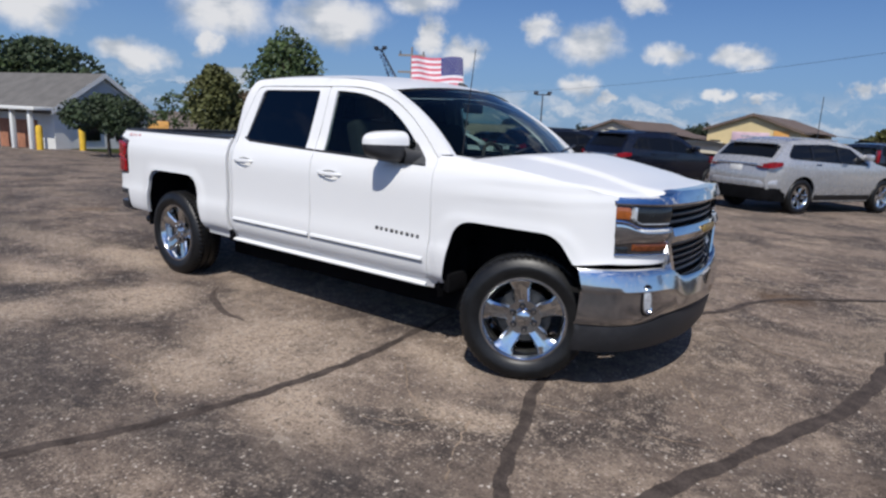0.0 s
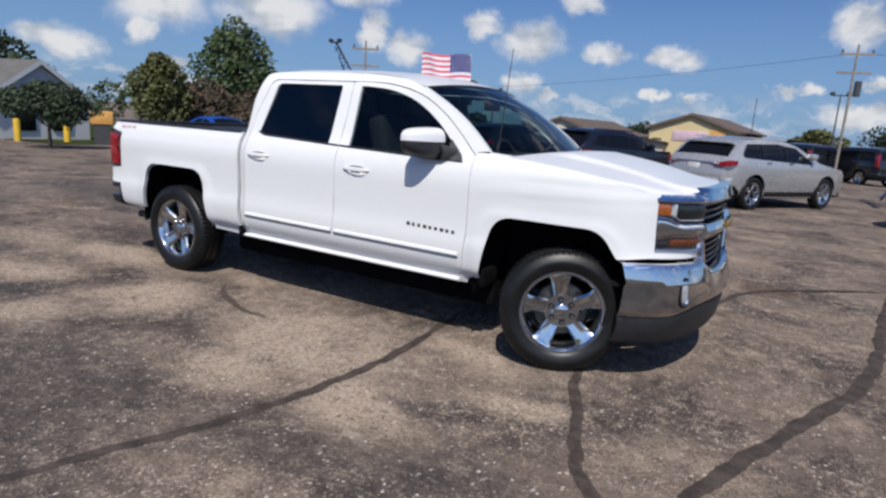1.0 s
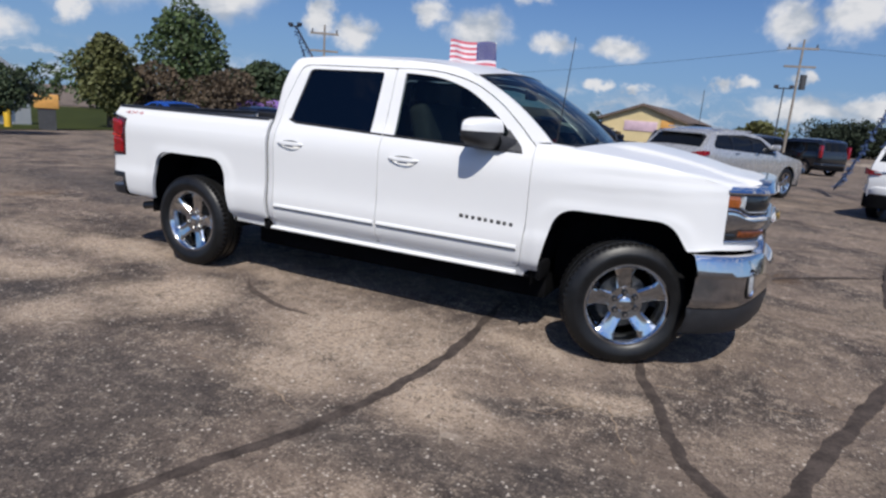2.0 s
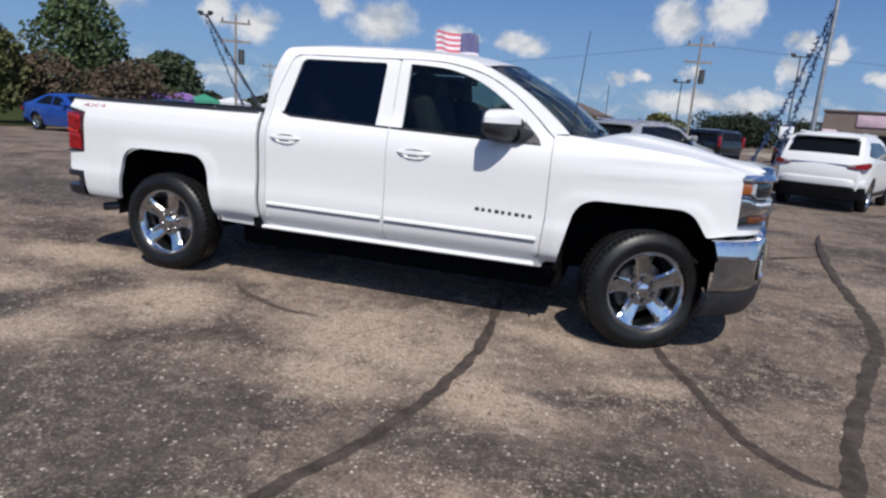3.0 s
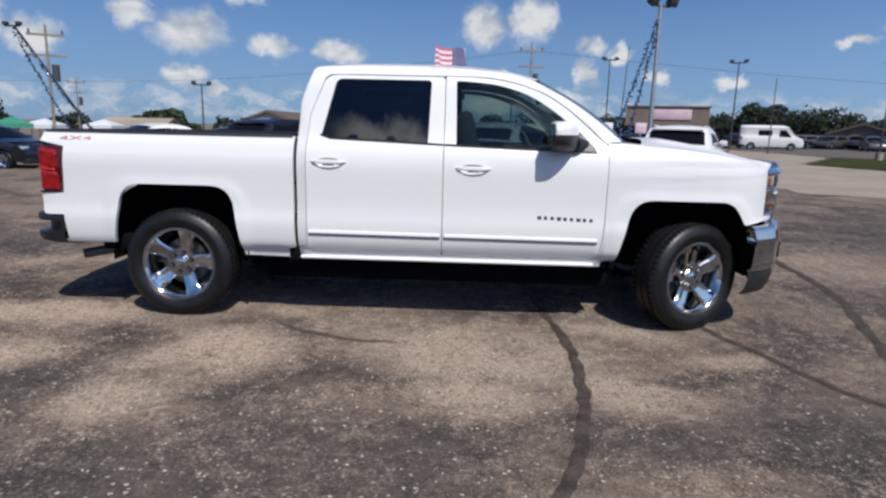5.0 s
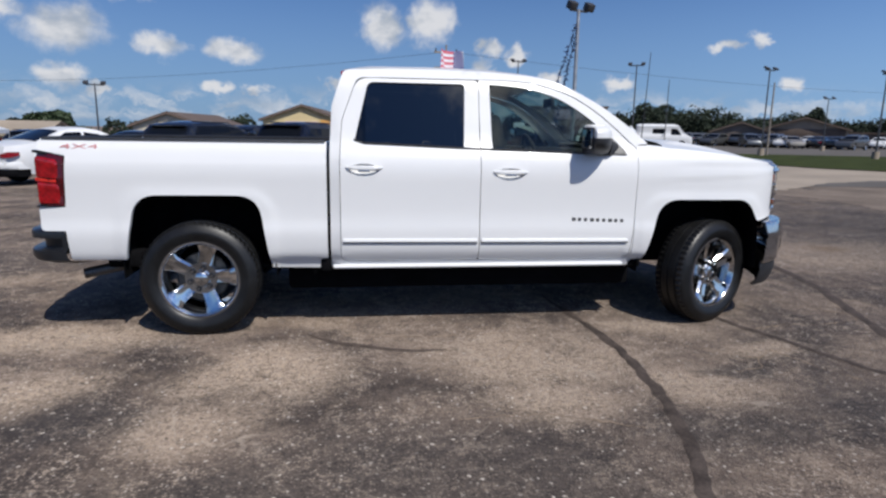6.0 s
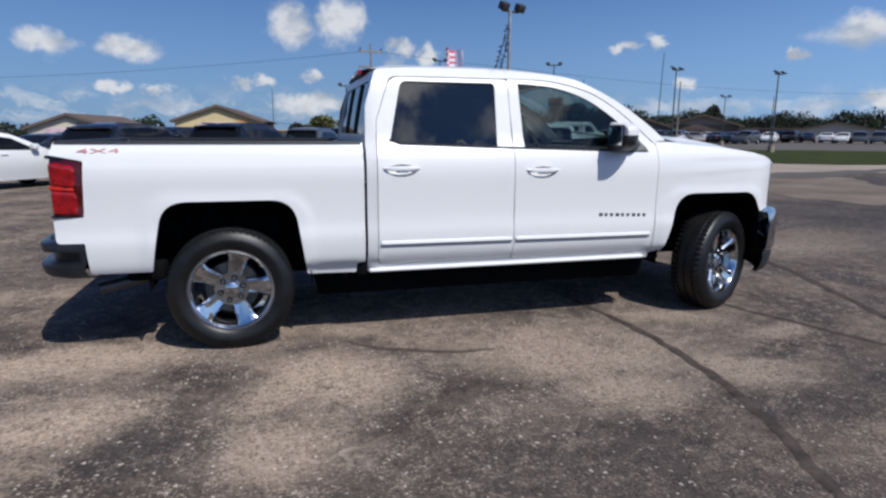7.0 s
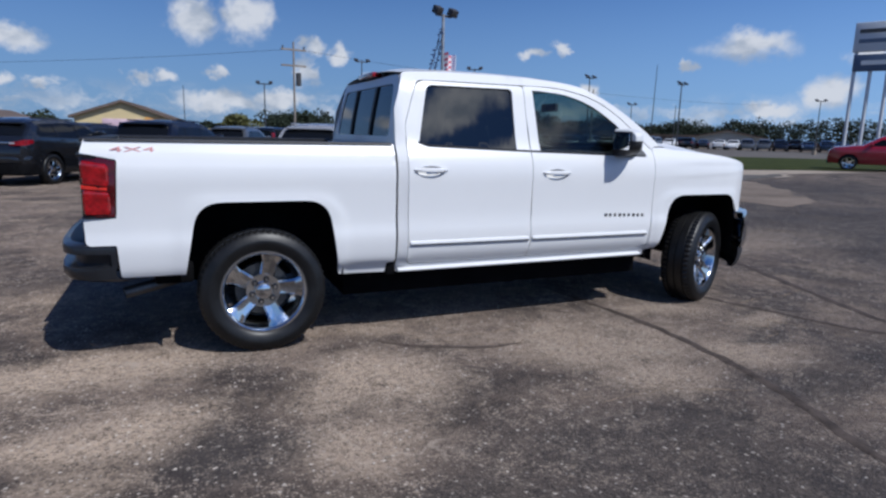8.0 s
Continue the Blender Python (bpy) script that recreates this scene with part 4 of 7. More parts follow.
# mirrors
for s in (0, 1):
    rows = []
    for i in range(6):
        f = i / 5
        y = -0.90 - 0.10 * f
        rows.append([(2.905 - 0.12 * f, y, 1.315 + 0.035 * f), (2.925 - 0.12 * f, y, 1.285 + 0.02 * f), (2.915 - 0.13 * f, y, 1.245), (2.80 - 0.16 * f, y, 1.240 + 0.01 * f), (2.785 - 0.15 * f, y, 1.285), (2.80 - 0.14 * f, y, 1.330 + 0.02 * f)])
    arm_ob = part("mirror", sided(strip(bmesh.new(), rows, close=True), s), BLACK, truck, "door mirror with white cap over black base")
    tri = shell([(2.795, 1.252), (2.935, 1.246), (2.915, 1.285), (2.81, 1.385)], lambda x, z: side(x, z) + Vector((0, -0.008, 0)), step=0.05, depth=(0, 0.02, 0))
    part("mirror_sail", sided(tri, s), GREYTRIM, arm_ob, "dark grey sail panel")

    def pod(lo, hi, grow):
        """The mirror's rounded housing, kept between two heights."""
        rows = []
        for i in range(17):
            f = i / 16
            u = 1 - (1 - f) ** 1.6
            end = math.sqrt(max(0.0004, 1 - u ** 5))
            back = 2.600 + 0.012 * (1 - end)
            thick = (0.195 - 0.085 * u ** 1.6) * (0.25 + 0.75 * end) * grow
            top = 1.452 - 0.012 * u - 0.050 * (1 - end) + (grow - 1) * 0.1
            bot = 1.243 + 0.040 * u ** 1.5 + 0.060 * (1 - end)
            ring = []
            for k in range(40):
                a = 2 * math.pi * k / 40
                c, sn = math.cos(a), math.sin(a)
                px = abs(c) ** (0.75 if c > 0 else 0.25) * (1 if c > 0 else -1)
                pz = abs(sn) ** 0.5 * (1 if sn > 0 else -1)
                ring.append((back + thick * (0.5 + 0.5 * px), -0.962 - 0.245 * u, min(hi, max(lo, (top + bot) / 2 + (top - bot) / 2 * pz))))
            rows.append(ring)
        bm = strip(bmesh.new(), rows, close=True)
        bmesh.ops.remove_doubles(bm, verts=bm.verts, dist=0.0004)
        holes = [e for e in bm.edges if e.is_boundary]
        bmesh.ops.holes_fill(bm, edges=holes)
        return bm

    part("mirror_base", sided(pod(1.0, 1.362, 0.985), s), BLACK, arm_ob, "black plastic lower housing")
    part("mirror_cap", sided(pod(1.362, 2.0, 1.0), s), WHITE, arm_ob, "white cap")
    part("mirror_bezel", sided(boxm(2.592, 2.608, -1.172, -0.972, 1.285, 1.430, 0.007), s), BLACK, arm_ob, "black mirror bezel")
    part("mirror_glass", sided(boxm(2.588, 2.594, -1.162, -0.984, 1.297, 1.418, 0.002), s), CHROME, arm_ob, "mirror glass")

# roof
roof_line = curve_through([(0.955, 1.790), (1.10, 1.808), (1.35, 1.815), (1.85, 1.813), (2.15, 1.796), (2.32, 1.772), (2.50, 1.722)])
rows = []
for i in range(27):
    x = 0.955 + (2.50 - 0.955) * i / 26
    z = roof_line(x)
    h = half_at(z) - 0.002
    bow = 0.055 if x > 1.1 else 0.055 * (x - 0.6) / 0.5
    rows.append([(x + 0.10 * (1 - (k / 10 - 1) ** 2) * max(0, (x - 2.2) / 0.3), h * (k / 10 - 1), z + bow * (1 - abs(k / 10 - 1) ** 2.2)) for k in range(21)])
part("roof", strip(bmesh.new(), [list(r) for r in rows]), WHITE, truck)
roof_front = rows[-1]

# windscreen and its black lower cowl
base = [(3.10 + 0.20 * (1 - (k / 10 - 1) ** 2), -0.90 * -(k / 10 - 1), 1.315 + 0.012 * (1 - (k / 10 - 1) ** 2)) for k in range(21)]
rows = []
for i in range(15):
    f = i / 14
    rows.append([tuple(Vector(a).lerp(Vector(b), f) + Vector((0.05, 0, 0.045)) * math.sin(math.pi * f) * 0.55 + Vector((0, 0, -0.004))) for a, b in zip(roof_front, base)])
screen = [[(x, y * 0.955, z) for x, y, z in row] for row in [[tuple(Vector(p).lerp(Vector(q), 0.25)) for p, q in zip(rows[0], rows[1])]] + rows[1:]]
ws = part("windscreen", strip(bmesh.new(), screen), GLASS, truck, "clear windscreen")
ws.visible_shadow = False
part("windscreen_header", strip(bmesh.new(), [[(x, y * 0.95, z + 0.0015) for x, y, z in row] for row in (rows[0], [tuple(Vector(p).lerp(Vector(q), 0.3)) for p, q in zip(rows[0], rows[1])])]), BLACK, truck, "black band along the windscreen top")
for s in (0, 1):
    pill = strip(bmesh.new(), [[(row[0][0], row[0][1], row[0][2]), (row[0][0] + 0.002, row[0][1] * 0.975, row[0][2] + 0.006), (row[0][0], row[0][1] * 0.95, row[0][2] + 0.002)] for row in rows])
    part("a_pillar", sided(pill, s), WHITE, truck)
cowl = [[(x - 0.01, y * 0.93, z - 0.002) for x, y, z in base], [(x + 0.17, y * 0.93, z - 0.030) for x, y, z in base]]
part("cowl", strip(bmesh.new(), cowl), BLACK, truck, "black wiper cowl")
for y0 in (-0.42, 0.28):
    w = cylinder(bmesh.new(), (3.28, y0, 1.345), (3.17, y0 + 0.48, 1.385), 0.008, seg=8)
    part("wiper", w, BLACK, truck)

# cab back and rear window
back = shell(rounded([(-0.90, 1.05), (0.90, 1.05), (0.895, 1.30, 0.2), (0.72, 1.78, 0.1), (-0.72, 1.78, 0.1), (-0.895, 1.30, 0.2)]), lambda y, z: Vector((0.872 + 0.09 * max(0.0, (z - 1.3) / 0.49) ** 1.3, y, z)), holes=[rounded([(-0.74, 1.36, 0.05), (0.74, 1.36, 0.05), (0.66, 1.72, 0.08), (-0.66, 1.72, 0.08)])], step=0.09, depth=(0.02, 0, 0))
part("cab_back", back, WHITE, truck)
pane = shell(rounded([(-0.74, 1.36, 0.05), (0.74, 1.36, 0.05), (0.66, 1.72, 0.08), (-0.66, 1.72, 0.08)]), lambda y, z: Vector((0.880 + 0.09 * max(0.0, (z - 1.3) / 0.49) ** 1.3, y, z)), step=0.1, depth=(0.004, 0, 0))
rw = part("rear_window", pane, TINT, truck, "dark tinted rear window")
rw.visible_shadow = False
for y in (-0.27, 0.27):
    bar = shell([(y - 0.02, 1.362), (y + 0.02, 1.362), (y + 0.02, 1.718), (y - 0.02, 1.718)], lambda u, z: Vector((0.866 + 0.09 * max(0.0, (z - 1.3) / 0.49) ** 1.3, u, z)), step=0.06, depth=(0.02, 0, 0))
    part("slider_frame", bar, BLACK, truck, "black sliding window frame")
part("brake_light", boxm(0.925, 1.00, -0.20, 0.20, 1.795, 1.832, 0.008), REDLENS, truck, "red high brake light")
part("roof_fin", strip(bmesh.new(), [[(2.20 + 0.13 * f, 0.41 + y * (1 - f * 0.7), 1.815 + 0.050 * math.sin(math.pi * min(1, (1 - f) * 1.15) * 0.5) * (1 - abs(y) / 0.035 * 0.9) - 0.01 * f) for y in (-0.035, -0.012, 0.0, 0.012, 0.035)] for f in [i / 10 for i in range(11)]]), BLACK, truck, "small black aerial fin")

part("aerial", cylinder(bmesh.new(), (3.10, -0.80, 1.29), (3.14, -0.77, 1.97), 0.0042, 0.0022, 8), BLACK, truck, "thin black whip aerial")
part("aerial_base", cylinder(bmesh.new(), (3.098, -0.802, 1.285), (3.102, -0.798, 1.325), 0.017, 0.010, 12), BLACK, truck)

# bed: floor, inner walls, rail caps, tailgate
bed = bmesh.new()
box(bed, -0.93, 0.85, -0.535, 0.535, 0.74, 0.765)
for s in (-1, 1):
    box(bed, -0.93, -0.50, s * 0.54, s * 0.83, 0.74, 0.765)
    box(bed, 0.54, 0.85, s * 0.54, s * 0.83, 0.74, 0.765)
    box(bed, -0.495, 0.535, s * 0.54, s * 0.83, 0.972, 0.985)
part("bed_floor", bed, BLACK, truck, "black bed liner floor")
for s in (-1, 1):
    part("bed_wall", boxm(-0.93, 0.85, s * 0.84, s * 0.865, 0.976, 1.296), BLACK, truck)
    rows = []
    for i in range(20):
        x = -0.92 + 1.76 * i / 19
        y = half_at(1.29) - taper_at(x)
        rows.append([(x, s * (y + 0.004), 1.303), (x, s * (y - 0.006), 1.316), (x, s * (y - 0.06), 1.318), (x, s * (y - 0.085), 1.310), (x, s * (y - 0.085), 1.28)])
    bm = strip(bmesh.new(), rows)
    if s > 0:
        bmesh.ops.reverse_faces(bm, faces=bm.faces)
    part("rail_cap", bm, BLACK, truck, "black bed rail cap")
part("bed_front", boxm(0.81, 0.836, -0.86, 0.86, 0.76, 1.30, 0.006), WHITE, truck)
gate = shell(rounded([(-0.80, 0.62, 0.03), (0.80, 0.62, 0.03), (0.80, 1.31, 0.03), (-0.80, 1.31, 0.03)]), lambda y, z: Vector((-0.965 + 0.012 * ((z - 0.95) / 0.4) ** 2 + 0.02 * (y / 0.8) ** 2, y, z)), step=0.08, depth=(0.05, 0, 0))
bmesh.ops.reverse_faces(gate, faces=gate.faces)
gate_ob = part("tailgate", gate, WHITE, truck)
part("tailgate_top", boxm(-0.96, -0.89, -0.80, 0.80, 1.29, 1.318, 0.01), BLACK, gate_ob, "black tailgate top cap")
part("tailgate_handle", boxm(-0.98, -0.96, -0.13, 0.13, 1.16, 1.24, 0.008), BLACK, gate_ob)

# tail lights
def lamp_top(x):
    """The upper edge of the tail light falls towards the cab."""
    return 1.198 + 0.034 * min(1.0, max(0.0, (-0.767 - x) / 0.18))


for s in (0, 1):
    lens = bmesh.new()
    rows = []
    for f in ticks(0.0, 1.0, 14):
        x1 = -0.787 + 0.020 * f
        x0 = -0.952 + 0.005 * f
        b = 0.006 * math.cos(f * math.pi * 4)
        row = []
        for x, xt, out in ((x1, x1, 0.03), (x1 - 0.004, x1, -0.006 - b * 0.2), ((x0 + x1) / 2, -0.9, -0.012 - b), (x0 + 0.03, x0, -0.004), (x0, x0, 0.022)):
            z = 0.888 + f * (lamp_top(x) - 0.888)
            row.append((x, -(half_at(z) - taper_at(xt)) + out, z))
        z = 0.888 + f * (lamp_top(x0) - 0.888)
        for x, y in ((x0 - 0.012, 0.11), (x0 - 0.010, 0.19), (x0 + 0.02, 0.195)):
            row.append((x, -(half_at(z) - y), z))
        rows.append(row)
    strip(lens, rows)
    tl = part("tail_light", sided(lens, s), REDDEEP, truck, "red tail light with dark surround")
    rows = [[(x, -(half_at(1.2) - taper_at(x)) + o, lamp_top(x) + dz) for o, dz in ((0.05, 0.004), (-0.004, 0.004), (-0.009, -0.002), (-0.008, -0.012), (0.01, -0.014))] for x in ticks(-0.958, -0.768, 8)]
    part("tail_light_trim", sided(strip(bmesh.new(), rows), s), GLOSSBLACK, tl)
    part("tail_light_trim", sided(boxm(-0.955, -0.785, -(half_at(0.876) - 0.015) - 0.006, -(half_at(0.876) - 0.08), 0.878, 0.890, 0.004), s), GLOSSBLACK, tl)
    for lo, hi in ((0.030, 0.44), (0.52, 0.90)):
        rows = []
        for x in ticks(-0.944, -0.808, 14):
            span = lamp_top(x) - 0.888
            e = min(1.0, min(x + 0.944, -0.808 - x) / 0.018)
            e = math.sqrt(max(0.0, 1 - (1 - e) ** 2))
            mid, half = 0.888 + span * (lo + hi) / 2, span * (hi - lo) / 2 * (0.72 + 0.28 * e)
            y = -(half_at(mid) - taper_at(x))
            o = 0.004 + 0.014 * e
            rows.append([(x, y - 0.002, mid + half + 0.003), (x, y - o, mid + half * 0.90), (x, y - o - 0.003, mid + half * 0.5), (x, y - o + 0.002, mid + half * 0.1), (x, y - o - 0.002, mid - half * 0.4), (x, y - o, mid - half * 0.9), (x, y - 0.002, mid - half - 0.003)])
        part("lamp_lens", sided(strip(bmesh.new(), rows), s), REDLENS, tl, "bright red lens")
    rows = [[(x, -(half_at(1.05) - taper_at(x)) - o, 0.888 + (lamp_top(x) - 0.888) * f) for f, o in ((0.445, 0.008), (0.46, 0.014), (0.50, 0.014), (0.515, 0.008))] for x in ticks(-0.945, -0.82, 6)]
    part("reflector_bar", sided(strip(bmesh.new(), rows), s), REDGLOW, tl, "bright red divider")

# rear bumper
xs_in = curve_through([(-0.975, -0.80), (-0.968, -0.91), (-0.93, -1.005), (-0.86, -1.06), (-0.7, -1.10), (-0.4, -1.125), (0.0, -1.135)])
rows = []
for y in [-0.975, -0.973, -0.970] + ticks(-0.965, 0.965, 72) + [0.970, 0.973, 0.975]:
    x = xs_in(-abs(y))
    r = 1.0 / (1 + math.exp((x + 0.875) / 0.006))
    rows.append([(x + 0.16, y * 0.985, 0.742), (x + 0.03, y * 0.995, 0.730), (x + 0.006, y, 0.722), (x, y * 1.003, 0.708), (x + 0.002, y * 1.003, 0.675), (x + 0.004 + 0.05 * r, y * (1.003 - 0.05 * r), 0.666), (x + 0.006 + 0.05 * r, y * (1.002 - 0.05 * r), 0.606), (x + 0.000, y * 1.002, 0.596), (x - 0.006, y * 1.002, 0.585), (x - 0.004, y, 0.550), (x + 0.015, y, 0.528), (x + 0.06, y * 0.98, 0.512), (x + 0.16, y * 0.95, 0.515)])
rb = part("rear_bumper", strip(bmesh.new(), rows), BUMPERDARK, truck, "dark rear bumper with stepped corners")
rows = [[(xs_in(-abs(y)) + 0.20, y * 0.90, 0.750), (xs_in(-abs(y)) + 0.05, y * 0.95, 0.739), (xs_in(-abs(y)) + 0.04, y * 0.96, 0.730)] for y in ticks(-0.92, 0.92, 30)]
part("step_pad", strip(bmesh.new(), rows), BLACK, rb, "black step pad")
pipe = cylinder(bmesh.new(), (-0.79, -0.79, 0.402), (-0.42, -0.70, 0.470), 0.036, seg=20, caps=False)
cylinder(pipe, (-0.785, -0.789, 0.403), (-0.42, -0.70, 0.470), 0.031, seg=20, caps=True)
part("tailpipe", pipe, DARKMETAL, truck, "dark steel tailpipe")
part("spring_hanger", boxm(-0.62, -0.40, -0.84, -0.66, 0.45, 0.56, 0.02), UNDER, truck)
part("tow_bar", boxm(-1.12, -0.9, -0.05, 0.05, 0.38, 0.45, 0.006), UNDER, truck)

# front fenders, bonnet
hood_edge = curve_through([(3.0, 1.303), (3.10, 1.300), (3.6, 1.269), (3.85, 1.236), (4.0, 1.208), (4.1, 1.182), (4.2, 1.160), (4.5, 1.135)])
fender = rounded([(3.013, 0.492, 0.01), (3.105, 0.500, 0.01), (3.205, 0.935, 0.17), (3.88, 0.935, 0.17), (3.985, 0.775, 0.02), (4.185, 0.797, 0.01), (4.162, 0.835, 0.01), (4.152, 1.130, 0.01)] + [(x, hood_edge(x) - 0.003, 0) for x in ticks(4.160, 3.013, 30)], 8)
both_sides("front_fender", shell(fender, side, step=0.018, depth=(0, 0.005, 0)), WHITE)
for s in (0, 1):
    rows = []
    for x in ticks(3.02, 4.160, 30):
        z = hood_edge(x) - 0.003
        y = side(x, z).y
        rows.append([(x, y, z), (x, y + 0.004, z - 0.0015), (x, y + 0.10, z - 0.008)])
    part("fender_flange", sided(strip(bmesh.new(), rows), s), WHITE, truck)


def hood_front(y):
    a = abs(y)
    return 4.415 - 0.07 * (a / 0.6) ** 2 - 0.128 * max(0.0, (a - 0.55) / 0.26) ** 1.7


def hood_half(x):
    x = min(x, 4.16)
    return half_at(hood_edge(x)) - taper_at(x) - 0.001


rows = []
for i in range(31):
    f = i / 30
    row = []
    for k in range(81):
        g = k / 40 - 1
        xr = 3.21 + 0.19 * (1 - g * g)
        yy = g * 0.945
        x = xr + (hood_front(yy) - xr) * f
        h = hood_half(x)
        y = max(-h, min(h, yy))
        a = abs(g)
        dome = 0.060 * (1 - a ** 2.2) * (1 - 0.55 * f)
        bulge = 0.026 / (1 + math.exp((a - 0.58) / 0.013)) * min(1.0, f * 6) * (1 - 0.5 * f)
        nose = -0.035 * max(0.0, (f - 0.86) / 0.14) ** 2 + 0.030 * max(0.0, (f - 0.6) / 0.4) ** 2 / (1 + math.exp((a - 0.60) / 0.02))
        row.append((x, y, hood_edge(x) + dome + bulge + nose))
    # edges turned down over the fenders
    row = [(row[0][0], row[0][1] - 0.003, row[0][2] - 0.012), (row[0][0], row[0][1] - 0.002, row[0][2] - 0.003)] + row + [(row[-1][0], row[-1][1] + 0.002, row[-1][2] - 0.003), (row[-1][0], row[-1][1] + 0.003, row[-1][2] - 0.012)]
    rows.append(row)
part("bonnet", strip(bmesh.new(), rows), WHITE, truck)


def xf(y):
    """The line of the nose."""
    a = abs(y)
    return 4.420 - 0.07 * (a / 0.6) ** 2 - 0.128 * max(0.0, (a - 0.55) / 0.26) ** 1.7


def capped(rows):
    """A strip with both its ends closed."""
    bm = strip(bmesh.new(), rows)
    for row in (rows[0], rows[-1]):
        bm.faces.new([bm.verts.new(p) for p in row])
    bmesh.ops.remove_doubles(bm, verts=bm.verts, dist=0.0002)
    bmesh.ops.recalc_face_normals(bm, faces=bm.faces)
    return bm


def nose_band(y0, y1, lo, hi, out, depth, name, mat, parent, label="", k=28, belly=0.0, lean=0.0):
    """A band over the nose between two heights, standing proud by out."""
    rows = []
    for i in range(k + 1):
        y = y0 + (y1 - y0) * i / k
        a, b = (lo(y) if callable(lo) else lo), (hi(y) if callable(hi) else hi)
        x = xf(y) + out
        c, e = (a + b) / 2, min(0.012, (b - a) * 0.25)
        rows.append([(x - depth, y, b), (x - e * 0.5 - lean, y, b), (x - lean, y, b - e), (x + belly - lean * 0.5, y, c), (x, y, a + e), (x - e * 0.5, y, a), (x - depth, y, a)])
    return part(name, capped(rows), mat, parent, label)


# white corners between bonnet, pillar foot and fender
for s in (0, 1):
    rows = [[(x, y, z - 0.10 * (x - 3.02) ** 1.3) for y, z in ((-0.926, 1.300), (-0.915, 1.312), (-0.895, 1.320), (-0.845, 1.322))] for x in ticks(3.02, 3.25, 8)]
    part("cowl_corner", sided(strip(bmesh.new(), rows), s), WHITE, truck)

grille = nose_band(-0.835, 0.835, lambda y: 1.118 + 0.006 * abs(y), lambda y: 1.165 + 0.036 / (1 + math.exp((abs(y) - 0.53) / 0.012)), 0.022, 0.10, "grille_frame", CHROME, truck, "chrome upper grille bar", lean=0.020)
nose_band(-0.515, 0.515, 0.985, 1.136, -0.045, 0.02, "grille_mesh", UNDER, grille, "black grille mesh")
nose_band(-0.515, 0.515, 0.665, 0.925, -0.045, 0.02, "grille_mesh", UNDER, grille, "black grille mesh")
for zc, w in ((1.02, 0.51), (1.06, 0.51), (1.10, 0.51), (0.72, 0.42), (0.76, 0.44), (0.80, 0.46), (0.84, 0.48), (0.88, 0.50)):
    nose_band(-w, w, zc - 0.007, zc + 0.007, -0.024, 0.03, "grille_slat", BUMPERDARK, grille)
nose_band(-0.53, 0.53, lambda y: 0.915 - 0.010 * (abs(y) / 0.6), lambda y: 0.995 - 0.004 * abs(y), 0.022, 0.08, "grille_bar", CHROME, grille, "chrome middle grille bar", belly=0.012)
part("grille_emblem", boxm(xf(0) + 0.028, xf(0) + 0.045, -0.12, 0.12, 0.935, 0.98, 0.012), material("emblem_gold", (0.40, 0.28, 0.10), 0.3, 0.6, spot=0.1), grille, "plain gold emblem plate")
for s in (0, 1):
    rows = []
    for i in range(9):
        f = i / 8
        y = -0.535 + 0.12 * f
        z = 0.90 - 0.235 * f
        rows.append([(xf(y) - 0.06, y - 0.02, z), (xf(y) + 0.012, y - 0.02, z), (xf(y) + 0.02, y, z + 0.006), (xf(y) + 0.012, y + 0.02, z + 0.012), (xf(y) - 0.06, y + 0.02, z + 0.012)])
    part("grille_side", sided(strip(bmesh.new(), rows), s), CHROME, grille, "chrome grille edge")
nose_band(-0.43, 0.43, 0.645, 0.680, 0.02, 0.08, "grille_bottom", CHROME, grille, "chrome lower grille edge")


def lamp_band(y0, y1, lo, hi, out, name, mat, parent, label, s, belly=0.003, k=14, lean=0.0):
    """A band over the lamp's face; its edges may run with y."""
    rows = []
    for i in range(k + 1):
        y = y0 + (y1 - y0) * i / k
        a, b = (lo(y) if callable(lo) else lo), (hi(y) if callable(hi) else hi)
        y = -0.525 + (y + 0.525) * 0.725
        x = xf(y) + out
        e = min(0.008, (b - a) * 0.25)
        rows.append([(x - 0.07, y, b), (x + lean, y, b - e * 0.4), (x + 0.002 + lean, y, b - e), (x + belly, y, (a + b) / 2), (x + 0.002 - lean, y, a + e), (x - lean, y, a + e * 0.4), (x - 0.07, y, a)])
    return part(name, sided(capped(rows), s), mat, parent, label)


